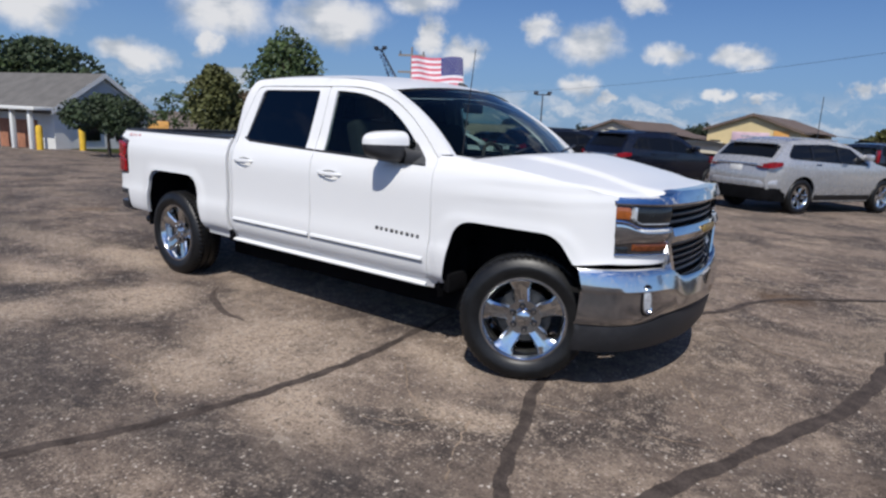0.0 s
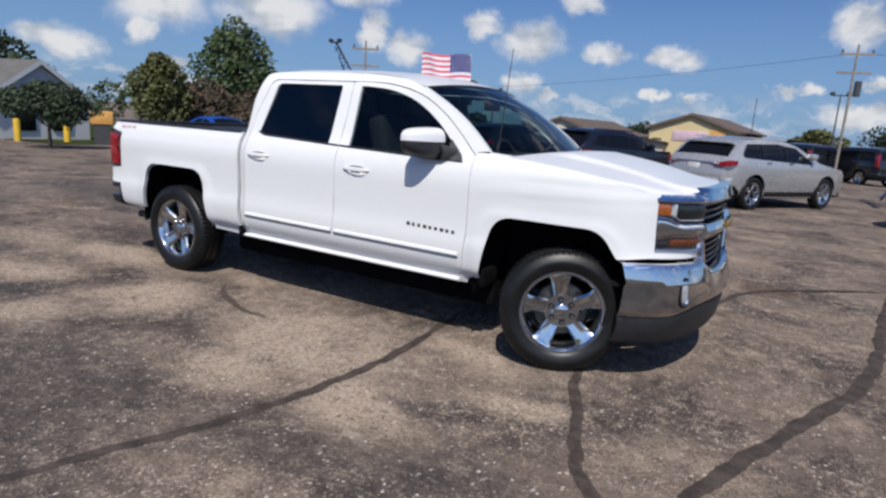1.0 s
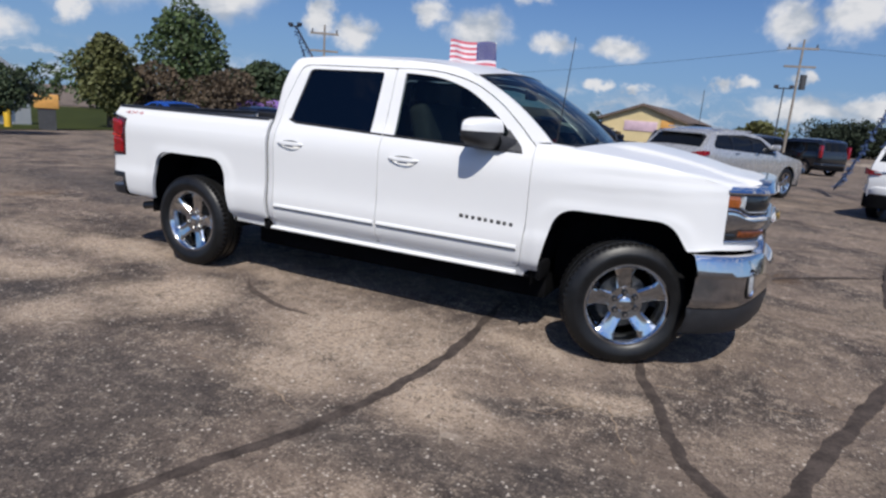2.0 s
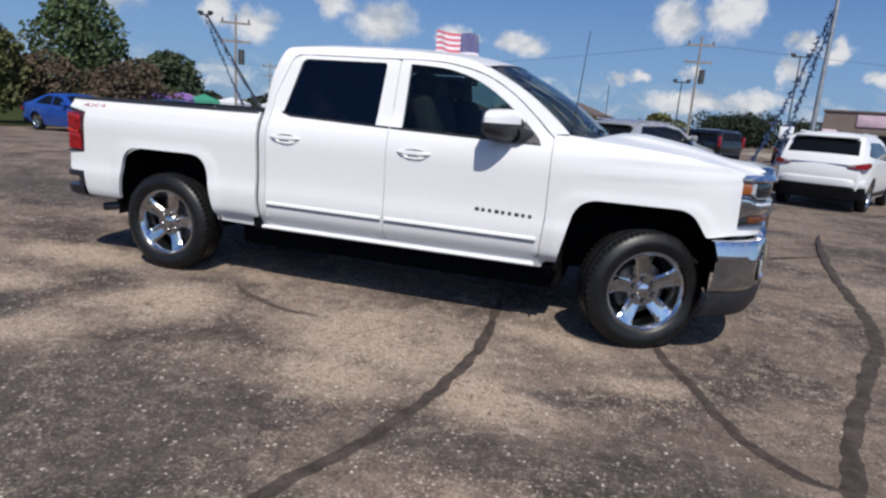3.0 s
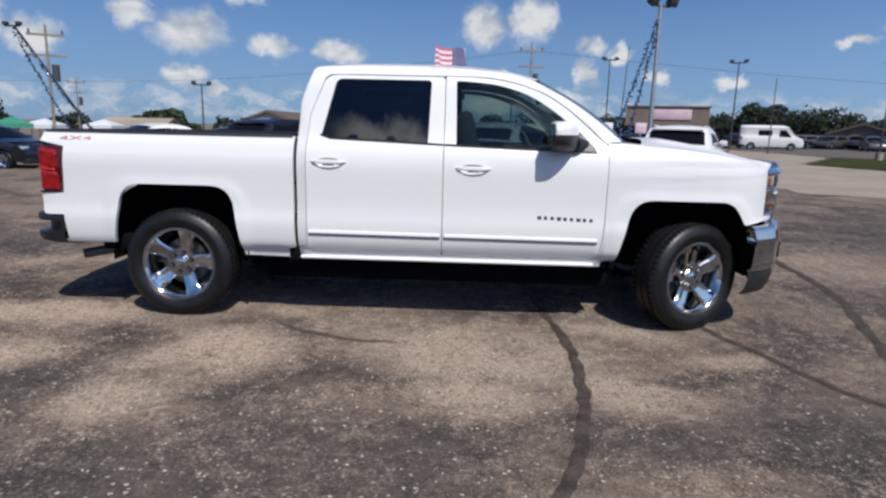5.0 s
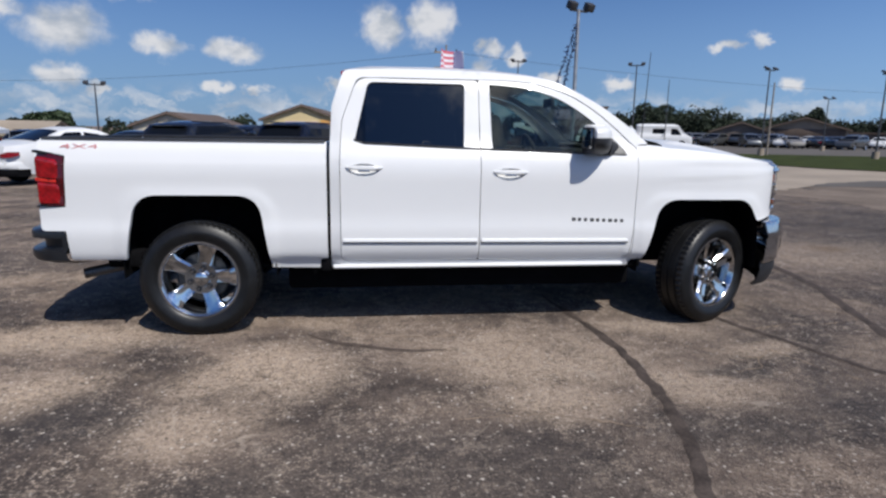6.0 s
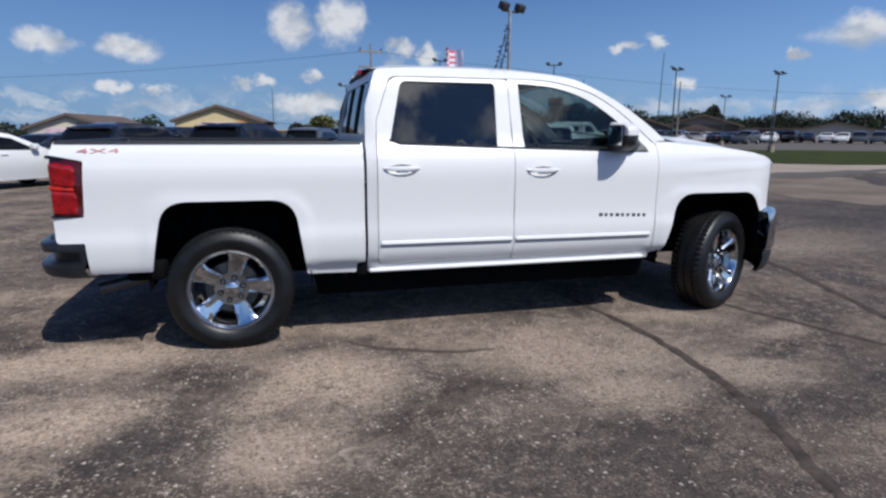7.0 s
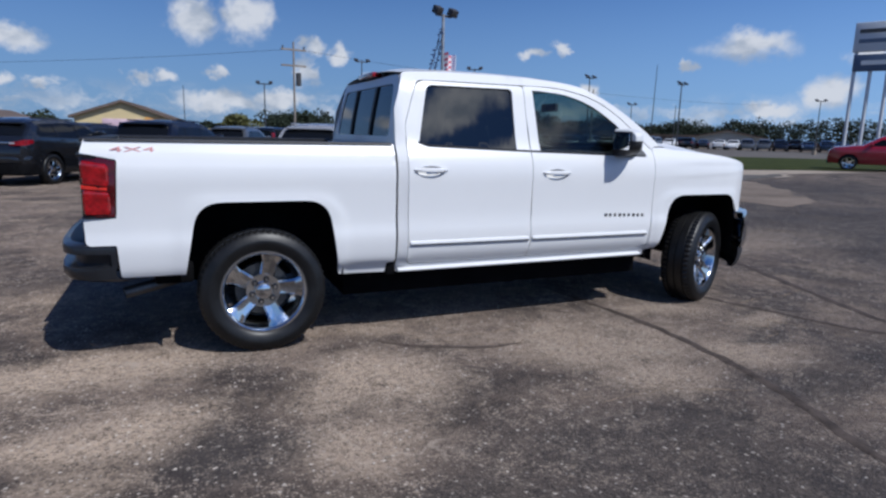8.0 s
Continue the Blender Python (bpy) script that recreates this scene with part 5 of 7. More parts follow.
SMOKED = material("smoked_lens", (0.040, 0.033, 0.030), 0.2, coat=0.2, spot=0.4, scale=25)
AMBERDARK = material("smoked_amber_lens", (0.15, 0.043, 0.014), 0.16, coat=0.4, spot=0.4, scale=30)
shelf = curve_through([(-0.95, 1.036), (-0.90, 1.034), (-0.86, 1.024), (-0.82, 1.006), (-0.78, 0.996), (-0.70, 0.993), (-0.52, 0.994)])
for s in (0, 1):
    hl = lamp_band(-0.945, -0.525, 0.846, 1.124, -0.016, "headlight", SMOKED, truck, "stacked headlight with amber corners and chrome surround", s)
    lamp_band(-0.815, -0.532, 1.022, 1.118, -0.004, "projector", LAMPDARK, hl, "dark projector lens", s, 0.010)
    lamp_band(-0.934, -0.856, lambda y: 1.044 - 0.10 * max(0.0, y + 0.885), lambda y: 1.116 - 0.9 * max(0.0, abs(y + 0.895) - 0.030), 0.000, "corner_lamp", AMBER, hl, "amber corner lamp", s, 0.006)
    lamp_band(-0.838, -0.822, lambda y: 1.046 - 0.6 * (y + 0.838), 1.117, 0.003, "lamp_bracket", CLEARLENS, hl, "bright bracket round the projector", s, k=4)
    lamp_band(-0.826, -0.552, lambda y: 1.016 + 0.022 * max(0.0, (-0.79 - y) / 0.036), lambda y: 1.023 + 0.022 * max(0.0, (-0.79 - y) / 0.036), 0.003, "lamp_bracket", CLEARLENS, hl, "bright bracket round the projector", s)
    lamp_band(-0.942, -0.528, lambda y: shelf(y) - 0.012, lambda y: shelf(y) + 0.006, 0.006, "lamp_shelf", CHROME, hl, "chrome shelf under the projector", s, 0.006, 22)
    for k in range(9):
        y = -0.795 + 0.026 * k
        lamp_band(y, y + 0.019, 0.976, 0.994, 0.010, "led", PLATE, hl, "white running light", s, k=3)
    lamp_band(-0.938, -0.527, lambda y: 0.912 - 0.018 * max(0.0, (-0.82 - y) / 0.12), lambda y: shelf(y) - 0.014, 0.004, "headlight_bar", CHROME, hl, "chrome bar", s, 0.008, 20, 0.010)
    lamp_band(-0.936, -0.850, 0.856, 0.893, -0.004, "side_marker", LAMPDARK, hl, "smoked marker", s)
    lamp_band(-0.815, -0.535, lambda y: 0.864 + 0.05 * max(0.0, -0.76 - y), 0.908, -0.002, "turn_signal", AMBERDARK, hl, "amber turn signal", s, 0.006, 14, 0.005)
    lamp_band(-0.944, -0.53, 0.840, 0.850, 0.002, "lamp_edge", CHROME, hl, "thin chrome lower edge", s)
nose_band(-0.84, -0.43, 0.785, 0.842, -0.02, 0.06, "nose_panel", WHITE, truck)
nose_band(0.43, 0.84, 0.785, 0.842, -0.02, 0.06, "nose_panel", WHITE, truck)

# front bumper
def xb(y):
    a = abs(y) / 0.985
    return 4.495 - 0.262 * a ** 2.05 - 0.178 * a ** 10


def bumper_top(y):
    a = abs(y)
    return 0.770 - 0.075 / (1 + math.exp((a - 0.46) / 0.035))


def bumper_low(y):
    a = abs(y)
    return 0.452 + 0.035 / (1 + math.exp((a - 0.62) / 0.05))


ys = [-0.985, -0.982, -0.978, -0.972, -0.962] + ticks(-0.95, 0.95, 76) + [0.962, 0.972, 0.978, 0.982, 0.985]
rows = []
for y in ys:
    x, t, b = xb(-abs(y)), bumper_top(y), bumper_low(y)
    lip = max(x - 0.10, 4.045)
    rows.append([(lip, y * 0.95, t - 0.004), (x - 0.045, y * 0.985, t + 0.002), (x - 0.028, y * 0.992, t), (x - 0.020, y * 0.995, t - 0.010), (x - 0.012, y * 0.998, t - 0.035), (x + 0.002, y, t - 0.080), (x + 0.011, y, t - 0.112), (x + 0.008, y, t - 0.120), (x + 0.001, y, t - 0.126), (x - 0.001, y, t - 0.18), (x - 0.006, y, b + 0.06), (x - 0.013, y, b + 0.025), (x - 0.026, y * 0.996, b + 0.006), (max(x - 0.09, 4.05), y * 0.96, b)])
fb = part("front_bumper", strip(bmesh.new(), rows), BUMPERCHROME, truck, "chrome front bumper", sharp=24.0)
rows = []
for y in ys:
    x, b = xb(-abs(y)) - 0.025, bumper_low(y)
    rows.append([(max(x - 0.06, 4.05), y * 0.97, b + 0.01), (x, y * 0.985, b - 0.002), (x + 0.006, y * 0.985, b - 0.05), (x - 0.01, y * 0.98, 0.335), (x - 0.035, y * 0.97, 0.288), (max(x - 0.12, 4.03), y * 0.94, 0.280)])
part("front_valance", strip(bmesh.new(), rows), BLACK, truck, "black lower air dam")
for s in (0, 1):
    y = -0.728

    def oval(grow, out):
        """A point ring round the fog lamp, laid on the bumper."""
        ring = []
        for k in range(28):
            a = 2 * math.pi * k / 28
            dy, dz = 0.030 * grow * math.copysign(abs(math.cos(a)) ** 0.8, math.cos(a)), 0.074 * grow * math.copysign(abs(math.sin(a)) ** 0.7, math.sin(a))
            yy = y + dy - 0.10 * dz
            ring.append((xb(yy) + out, yy, 0.602 + dz))
        return ring

    fo = part("fog_light", sided(strip(bmesh.new(), [oval(1.28, 0.000), oval(1.24, 0.006), oval(1.06, 0.006), oval(1.0, -0.006), oval(0.5, -0.012), oval(0.01, -0.012)], close=True), s), GLOSSBLACK, fb, "recessed fog lamp with clear lens")
    part("fog_lens", sided(strip(bmesh.new(), [oval(0.92, -0.004), oval(0.80, 0.006), oval(0.45, 0.009), oval(0.01, 0.010)], close=True), s), CLEARLENS, fo, "clear fog lens")
    part("fog_ring", sided(strip(bmesh.new(), [oval(1.06, 0.005), oval(1.03, 0.010), oval(0.98, 0.010), oval(0.93, 0.000)], close=True), s), CHROME, fo, "chrome ring")

# sills, wheel wells, underbody
for s in (0, 1):
    rows = [[(x, side(x, 0.50).y + 0.012, 0.476), (x, side(x, 0.50).y - 0.014, 0.469), (x, side(x, 0.50).y - 0.020, 0.463), (x, side(x, 0.50).y - 0.018, 0.455), (x, side(x, 0.50).y - 0.004, 0.450), (x, -0.86, 0.446)] for x in ticks(0.885, 2.96, 24)]
    part("sill", sided(strip(bmesh.new(), rows), s), WHITE, truck)
    for cx, r, zt in ((0.015, 0.50, 0.40), (3.56, 0.50, 0.40)):
        rows = []
        for k in range(25):
            a = math.radians(180 * k / 24)
            c, sn = math.cos(a), math.sin(a)
            x = cx + (r - 0.01) * math.copysign(abs(c) ** 0.55, c)
            out = 0.955 - max(0.0, taper_at(x) - 0.004)
            rows.append([(x, y, zt + r * 1.13 * abs(sn) ** 0.55) for y in (-out, 0.055 - out, -0.60, -0.55)])
        bm = strip(bmesh.new(), rows)
        part("wheel_well", sided(bm, s), UNDER, truck)
        part("inner_well", sided(boxm(cx - 0.5, cx + 0.5, -0.56, -0.54, 0.40, 1.0), s), UNDER, truck)
    part("cab_mount", sided(boxm(0.798, 0.868, -0.938, -0.80, 0.432, 0.535, 0.012), s), UNDER, truck, "black bracket between cab and bed")
for s in (0, 1):
    part("body_mount", sided(boxm(2.955, 3.10, -0.915, -0.80, 0.44, 0.51, 0.01), s), UNDER, truck)
# underbody as one box, made low and wide to block light beneath the truck
part("underbody_block", boxm(0.55, 3.12, -0.72, 0.72, 0.25, 0.72, 0.03), UNDER, truck)
part("frame_rail", boxm(-0.90, 4.2, -0.45, 0.45, 0.46, 0.72, 0.03), UNDER, truck)
part("floor_pan", boxm(0.86, 3.12, -0.90, 0.90, 0.425, 0.55, 0.01), UNDER, truck)
part("rear_axle", cylinder(bmesh.new(), (0, -0.75, 0.40), (0, 0.75, 0.40), 0.06), UNDER, truck)
part("front_axle", cylinder(bmesh.new(), (3.645, -0.75, 0.40), (3.645, 0.75, 0.40), 0.05), UNDER, truck)
part("firewall", boxm(3.02, 3.06, -0.88, 0.88, 0.5, 1.27), UNDER, truck)

# wheels
T = mesh_of(tyre_mesh(0.390, 0.270, 0.258), RUBBER, "tyre")
R = mesh_of(rim_mesh(0.260, 0.25, dish=0.045), RIMCHROME, "rim")
cap = lathe(bmesh.new(), [(0.0001, -0.087), (0.030, -0.086), (0.040, -0.081), (0.044, -0.068)], 32)
C = mesh_of(cap, CHROME, "hub_cap")
lug = cylinder(bmesh.new(), (0, -0.083, 0), (0, -0.055, 0), 0.0105, 0.013, seg=6)
LG = mesh_of(lug, CHROME, "lug_nut")
# black disc that paints the shade round a lug nut
LUG_SHADE = mesh_of(cylinder(bmesh.new(), (0, -0.0715, 0), (0, -0.055, 0), 0.0185, 0.0185, seg=20), GLOSSBLACK, "lug_hole_shade")
disc = lathe(bmesh.new(), [(0.0001, 0.0), (0.165, 0.0), (0.17, 0.01), (0.17, 0.03), (0.0001, 0.03)], 40)
DC = mesh_of(disc, DARKMETAL, "brake_disc")
for x in (0.0, 3.645):
    steer = 0.0 if x == 0.0 else STEER
    for s in (-1, 1):
        m = pose(x, s * (0.830 if x else 0.850), 0.386, 0, -8 if x else 14, (0 if s < 0 else 180) + steer)
        wheel(truck, m, T, R, C, LG, DC)

# cabin
def seat(x, y, w):
    bm = bmesh.new()
    box(bm, x - 0.05, x + 0.50, y - w / 2, y + w / 2, 0.80, 0.95, 0.05, 3)
    st = part("seat", bm, INTERIOR, truck, "dark cloth seat")
    b = bmesh.new()
    box(b, -0.06, 0.10, y - w / 2, y + w / 2, 0.0, 0.62, 0.05, 3)
    bmesh.ops.transform(b, matrix=Matrix.Translation((x - 0.02, 0, 0.90)) @ Matrix.Rotation(-0.25, 4, "Y"), verts=b.verts)
    part("backrest", b, INTERIOR, st)
    if w < 0.8:
        part("headrest", boxm(x - 0.27, x - 0.15, y - 0.13, y + 0.13, 1.52, 1.68, 0.04, 3), INTERIOR, st)


seat(2.15, -0.42, 0.55)
seat(2.15, 0.42, 0.55)
seat(1.22, 0.0, 1.45)
part("console", boxm(2.0, 2.75, -0.13, 0.13, 0.75, 1.0, 0.03), INTERIOR, truck)
dash = bmesh.new()
box(dash, 2.72, 3.20, -0.80, 0.80, 0.95, 1.26, 0.06, 3)
part("dashboard", dash, INTERIOR, truck, "dark dashboard")
sw = bmesh.new()
for k in range(24):
    a0, a1 = 2 * math.pi * k / 24, 2 * math.pi * (k + 1) / 24
    cylinder(sw, (0, 0.18 * math.cos(a0), 0.18 * math.sin(a0)), (0, 0.18 * math.cos(a1), 0.18 * math.sin(a1)), 0.016, seg=8)
box(sw, -0.01, 0.02, -0.17, 0.17, -0.03, 0.03, 0.01)
bmesh.ops.transform(sw, matrix=Matrix.Translation((2.62, 0.42, 1.20)) @ Matrix.Rotation(-0.4, 4, "Y"), verts=sw.verts)
part("steering_wheel", sw, INTERIOR, truck)
part("rear_view_mirror", boxm(2.62, 2.65, -0.12, 0.12, 1.60, 1.67, 0.01), BLACK, truck)
part("headliner", boxm(1.0, 2.16, -0.62, 0.62, 1.765, 1.778), GREYTRIM, truck)
part("floor_mat", boxm(0.95, 3.0, -0.85, 0.85, 0.56, 0.58), INTERIOR, truck)
for s in (0, 1):
    part("inner_trim", sided(boxm(0.96, 2.98, -0.875, -0.85, 0.56, 1.25), s), INTERIOR, truck)


def decal(text, size, m, mat, parent, name, label, spread=1.0):
    """Flat lettering turned into a mesh."""
    cu = bpy.data.curves.new(name, "FONT")
    cu.body, cu.size, cu.extrude, cu.space_character = text, size, 0.0008, spread
    tmp = new("lettering", cu)
    me = bpy.data.meshes.new_from_object(tmp.evaluated_get(bpy.context.evaluated_depsgraph_get()))
    bpy.data.objects.remove(tmp)
    me.materials.append(mat)
    ob = new(name, me)
    ob.matrix_basis = m
    ob.parent = parent
    ob["label"] = label
    return ob


DECALRED = material("decal_red", (0.56, 0.24, 0.24), 0.4, spot=0.3, scale=50)
decal("4X4", 0.080, Matrix.Translation((-0.800, -0.951, 1.246)) @ Matrix.Rotation(radians(90 - 22), 4, "X") @ Matrix.Diagonal((1.70, 0.55, 1, 1)), DECALRED, truck, "decal", "red 4X4 decal")

# the small flag clipped to the far window
flag = thing("window_flag", "small stars and stripes flag on a white window-clip staff", "flag")
FX, FY = 2.00, 0.82
part("staff", cylinder(bmesh.new(), (FX, FY - 0.02, 1.68), (FX + 0.01, FY - 0.10, 2.115), 0.0055, seg=10), SIGNWHITE, flag, "white plastic staff")
part("clip", boxm(FX - 0.02, FX + 0.02, FY - 0.075, FY - 0.02, 1.66, 1.72, 0.004), SIGNWHITE, flag)


def cloth(u, v):
    """The flag's cloth: u along the fly, v down the hoist, both from 0 to 1."""
    wave = 0.025 * math.sin(u * 7.0 + v * 1.2) * (0.3 + u) + 0.012 * math.sin(u * 15 + v * 3)
    return Vector((FX + 0.010 - 0.50 * 0.55 * u + 0.83 * wave, FY - 0.10 - 0.50 * 0.83 * u - 0.55 * wave + 0.018 * v, 2.108 - 0.30 * v - 0.028 * u * (1 - 0.3 * v) + 0.008 * math.sin(u * 9)))


for k in range(13):
    u0 = 0.42 if k < 7 else 0.0
    rows = [[cloth(u, (k + j) / 13) for u in ticks(u0, 1.0, 16)] for j in (0, 0.5, 1)]
    part("stripe", strip(bmesh.new(), rows), FLAGWHITE if k % 2 else FLAGRED, flag, "white stripe" if k % 2 else "red stripe")
canton = part("canton", strip(bmesh.new(), [[cloth(u, v) for u in ticks(0, 0.42, 9)] for v in ticks(0, 7 / 13, 7)]), FLAGBLUE, flag, "blue star field")
stars = bmesh.new()
for r in range(9):
    for c in range(6 - r % 2):
        u, v = 0.42 * (c + 0.5 + 0.5 * (r % 2)) / 6.2 + 0.008, 7 / 13 * (r + 0.5) / 9
        p = cloth(u, v)
        for s in (-1, 1):
            ring = []
            for k in range(10):
                a, q = math.pi * k / 5 + math.pi / 2, 0.0085 if k % 2 == 0 else 0.0036
                ring.append(stars.verts.new((p.x + q * math.cos(a), p.y + s * 0.0015, p.z + q * math.sin(a))))
            stars.faces.new(ring)
tagged(part("star", stars, FLAGWHITE, canton, "white stars", smooth=False), kind="stuff")


# ---- other vehicles ----
# each style: body outline corners (x, z, radius) from the rear, seen from the right; wheel arches; side windows; glass spans
STYLES = {
    "suv": dict(
        low=0.30, wheels=(0.0, 2.90), radius=0.392, half=0.93,
        hole=[(-0.58, 1.22, 0.10), (2.20, 1.10, 0.03), (1.60, 1.485, 0.15), (0.9, 1.560, 0.1), (-0.28, 1.525, 0.14)], pillars=(0.27, 1.15),
        top=[(-0.94, 0.50), (-1.02, 0.74), (-0.98, 1.00), (-0.86, 1.18), (-0.52, 1.505), (-0.34, 1.585), (0.2, 1.645), (0.9, 1.645), (1.4, 1.60), (1.62, 1.545), (2.45, 1.16), (2.7, 1.11), (3.5, 0.99), (3.72, 0.86), (3.80, 0.62), (3.78, 0.42)],
        back=(3, 4), front=(9, 10),
        windows=[[(-0.50, 1.25, 0.10), (0.26, 1.185, 0.01), (0.28, 1.515, 0.02), (-0.28, 1.475, 0.14)], [(0.285, 1.182, 0.01), (1.14, 1.15, 0.01), (1.14, 1.51, 0.02), (0.305, 1.516, 0.02)], [(1.165, 1.148, 0.01), (2.18, 1.12, 0.03), (1.58, 1.45, 0.15), (1.165, 1.508, 0.02)]]),
    "crossover": dict(
        low=0.29, wheels=(0.0, 2.72), radius=0.36, half=0.92,
        hole=[(-0.58, 1.215, 0.04), (1.98, 1.09, 0.03), (1.38, 1.445, 0.15), (0.9, 1.515, 0.1), (-0.28, 1.515, 0.10)], pillars=(0.05, 0.98),
        top=[(-0.88, 0.50), (-0.93, 0.78), (-0.90, 1.00), (-0.82, 1.18), (-0.56, 1.56), (-0.36, 1.625), (0.3, 1.665), (0.9, 1.655), (1.25, 1.61), (1.45, 1.54), (2.25, 1.10), (2.5, 1.06), (3.25, 0.95), (3.5, 0.82), (3.60, 0.60), (3.58, 0.42)],
        back=(3, 4), front=(9, 10),
        windows=[[(-0.52, 1.20, 0.04), (0.0, 1.16, 0.02), (0.02, 1.50, 0.05), (-0.25, 1.50, 0.10)], [(0.08, 1.155, 0.02), (0.95, 1.13, 0.02), (0.95, 1.50, 0.03), (0.10, 1.51, 0.03)], [(1.01, 1.128, 0.02), (1.98, 1.09, 0.03), (1.38, 1.44, 0.15), (1.02, 1.49, 0.03)]]),
    "sedan": dict(
        low=0.26, wheels=(0.0, 2.75), radius=0.33, half=0.90,
        top=[(-1.02, 0.50), (-1.05, 0.75), (-1.0, 0.98), (-0.55, 1.04), (-0.35, 1.06), (0.45, 1.38), (0.75, 1.43), (1.2, 1.43), (1.45, 1.38), (2.25, 1.0), (2.45, 0.96), (3.3, 0.84), (3.55, 0.70), (3.62, 0.52), (3.58, 0.36)],
        back=(4, 5), front=(8, 9),
        windows=[[(-0.05, 1.02, 0.03), (0.92, 1.0, 0.02), (0.92, 1.345, 0.03), (0.50, 1.33, 0.12)], [(0.98, 1.0, 0.02), (1.98, 0.98, 0.03), (1.40, 1.29, 0.15), (0.98, 1.345, 0.03)]]),
    "van": dict(
        low=0.34, wheels=(0.0, 3.75), radius=0.36, half=1.0,
        top=[(-1.05, 0.55), (-1.08, 0.9), (-1.06, 2.35), (-0.98, 2.46), (0.5, 2.50), (2.9, 2.48), (3.3, 2.38), (4.15, 1.42), (4.35, 1.32), (4.75, 1.15), (4.85, 0.85), (4.85, 0.45)],
        back=(1, 1), front=(6, 7),
        windows=[[(2.55, 1.35, 0.03), (3.70, 1.33, 0.03), (3.18, 2.02, 0.1), (2.57, 2.05, 0.03)], [(0.6, 1.45, 0.05), (1.9, 1.45, 0.05), (1.9, 2.02, 0.05), (0.6, 2.02, 0.05)]]),
    "boxy": dict(
        low=0.32, wheels=(0.0, 2.75), radius=0.375, half=0.92,
        top=[(-0.93, 0.50), (-0.97, 0.80), (-0.96, 1.10), (-0.93, 1.24), (-0.82, 1.74), (-0.66, 1.82), (0.3, 1.86), (1.2, 1.85), (1.55, 1.79), (1.70, 1.72), (2.30, 1.22), (2.55, 1.17), (3.30, 1.06), (3.48, 0.90), (3.52, 0.60), (3.50, 0.42)],
        back=(3, 4), front=(9, 10),
        windows=[[(-0.62, 1.24, 0.04), (0.22, 1.22, 0.02), (0.22, 1.68, 0.04), (-0.55, 1.68, 0.06)], [(0.30, 1.22, 0.02), (1.02, 1.20, 0.02), (1.02, 1.68, 0.03), (0.30, 1.68, 0.03)], [(1.10, 1.20, 0.02), (2.05, 1.18, 0.03), (1.58, 1.62, 0.12), (1.10, 1.68, 0.03)]]),
    "pickup": dict(
        low=0.36, wheels=(0.0, 3.6), radius=0.39, half=0.98,
        top=[(-1.15, 0.6), (-1.18, 0.85), (-1.15, 1.24), (-1.0, 1.26), (0.72, 1.27), (0.80, 1.66), (0.95, 1.78), (1.7, 1.81), (2.15, 1.76), (2.35, 1.69), (3.05, 1.28), (3.25, 1.26), (4.3, 1.16), (4.5, 0.98), (4.55, 0.6), (4.5, 0.45)],
        back=(4, 5), front=(9, 10),
        windows=[[(0.98, 1.28, 0.03), (1.72, 1.26, 0.02), (1.72, 1.66, 0.03), (1.05, 1.66, 0.05)], [(1.80, 1.26, 0.02), (2.82, 1.24, 0.03), (2.30, 1.58, 0.15), (1.80, 1.66, 0.03)]]),
}
FAR_TYRE = {}


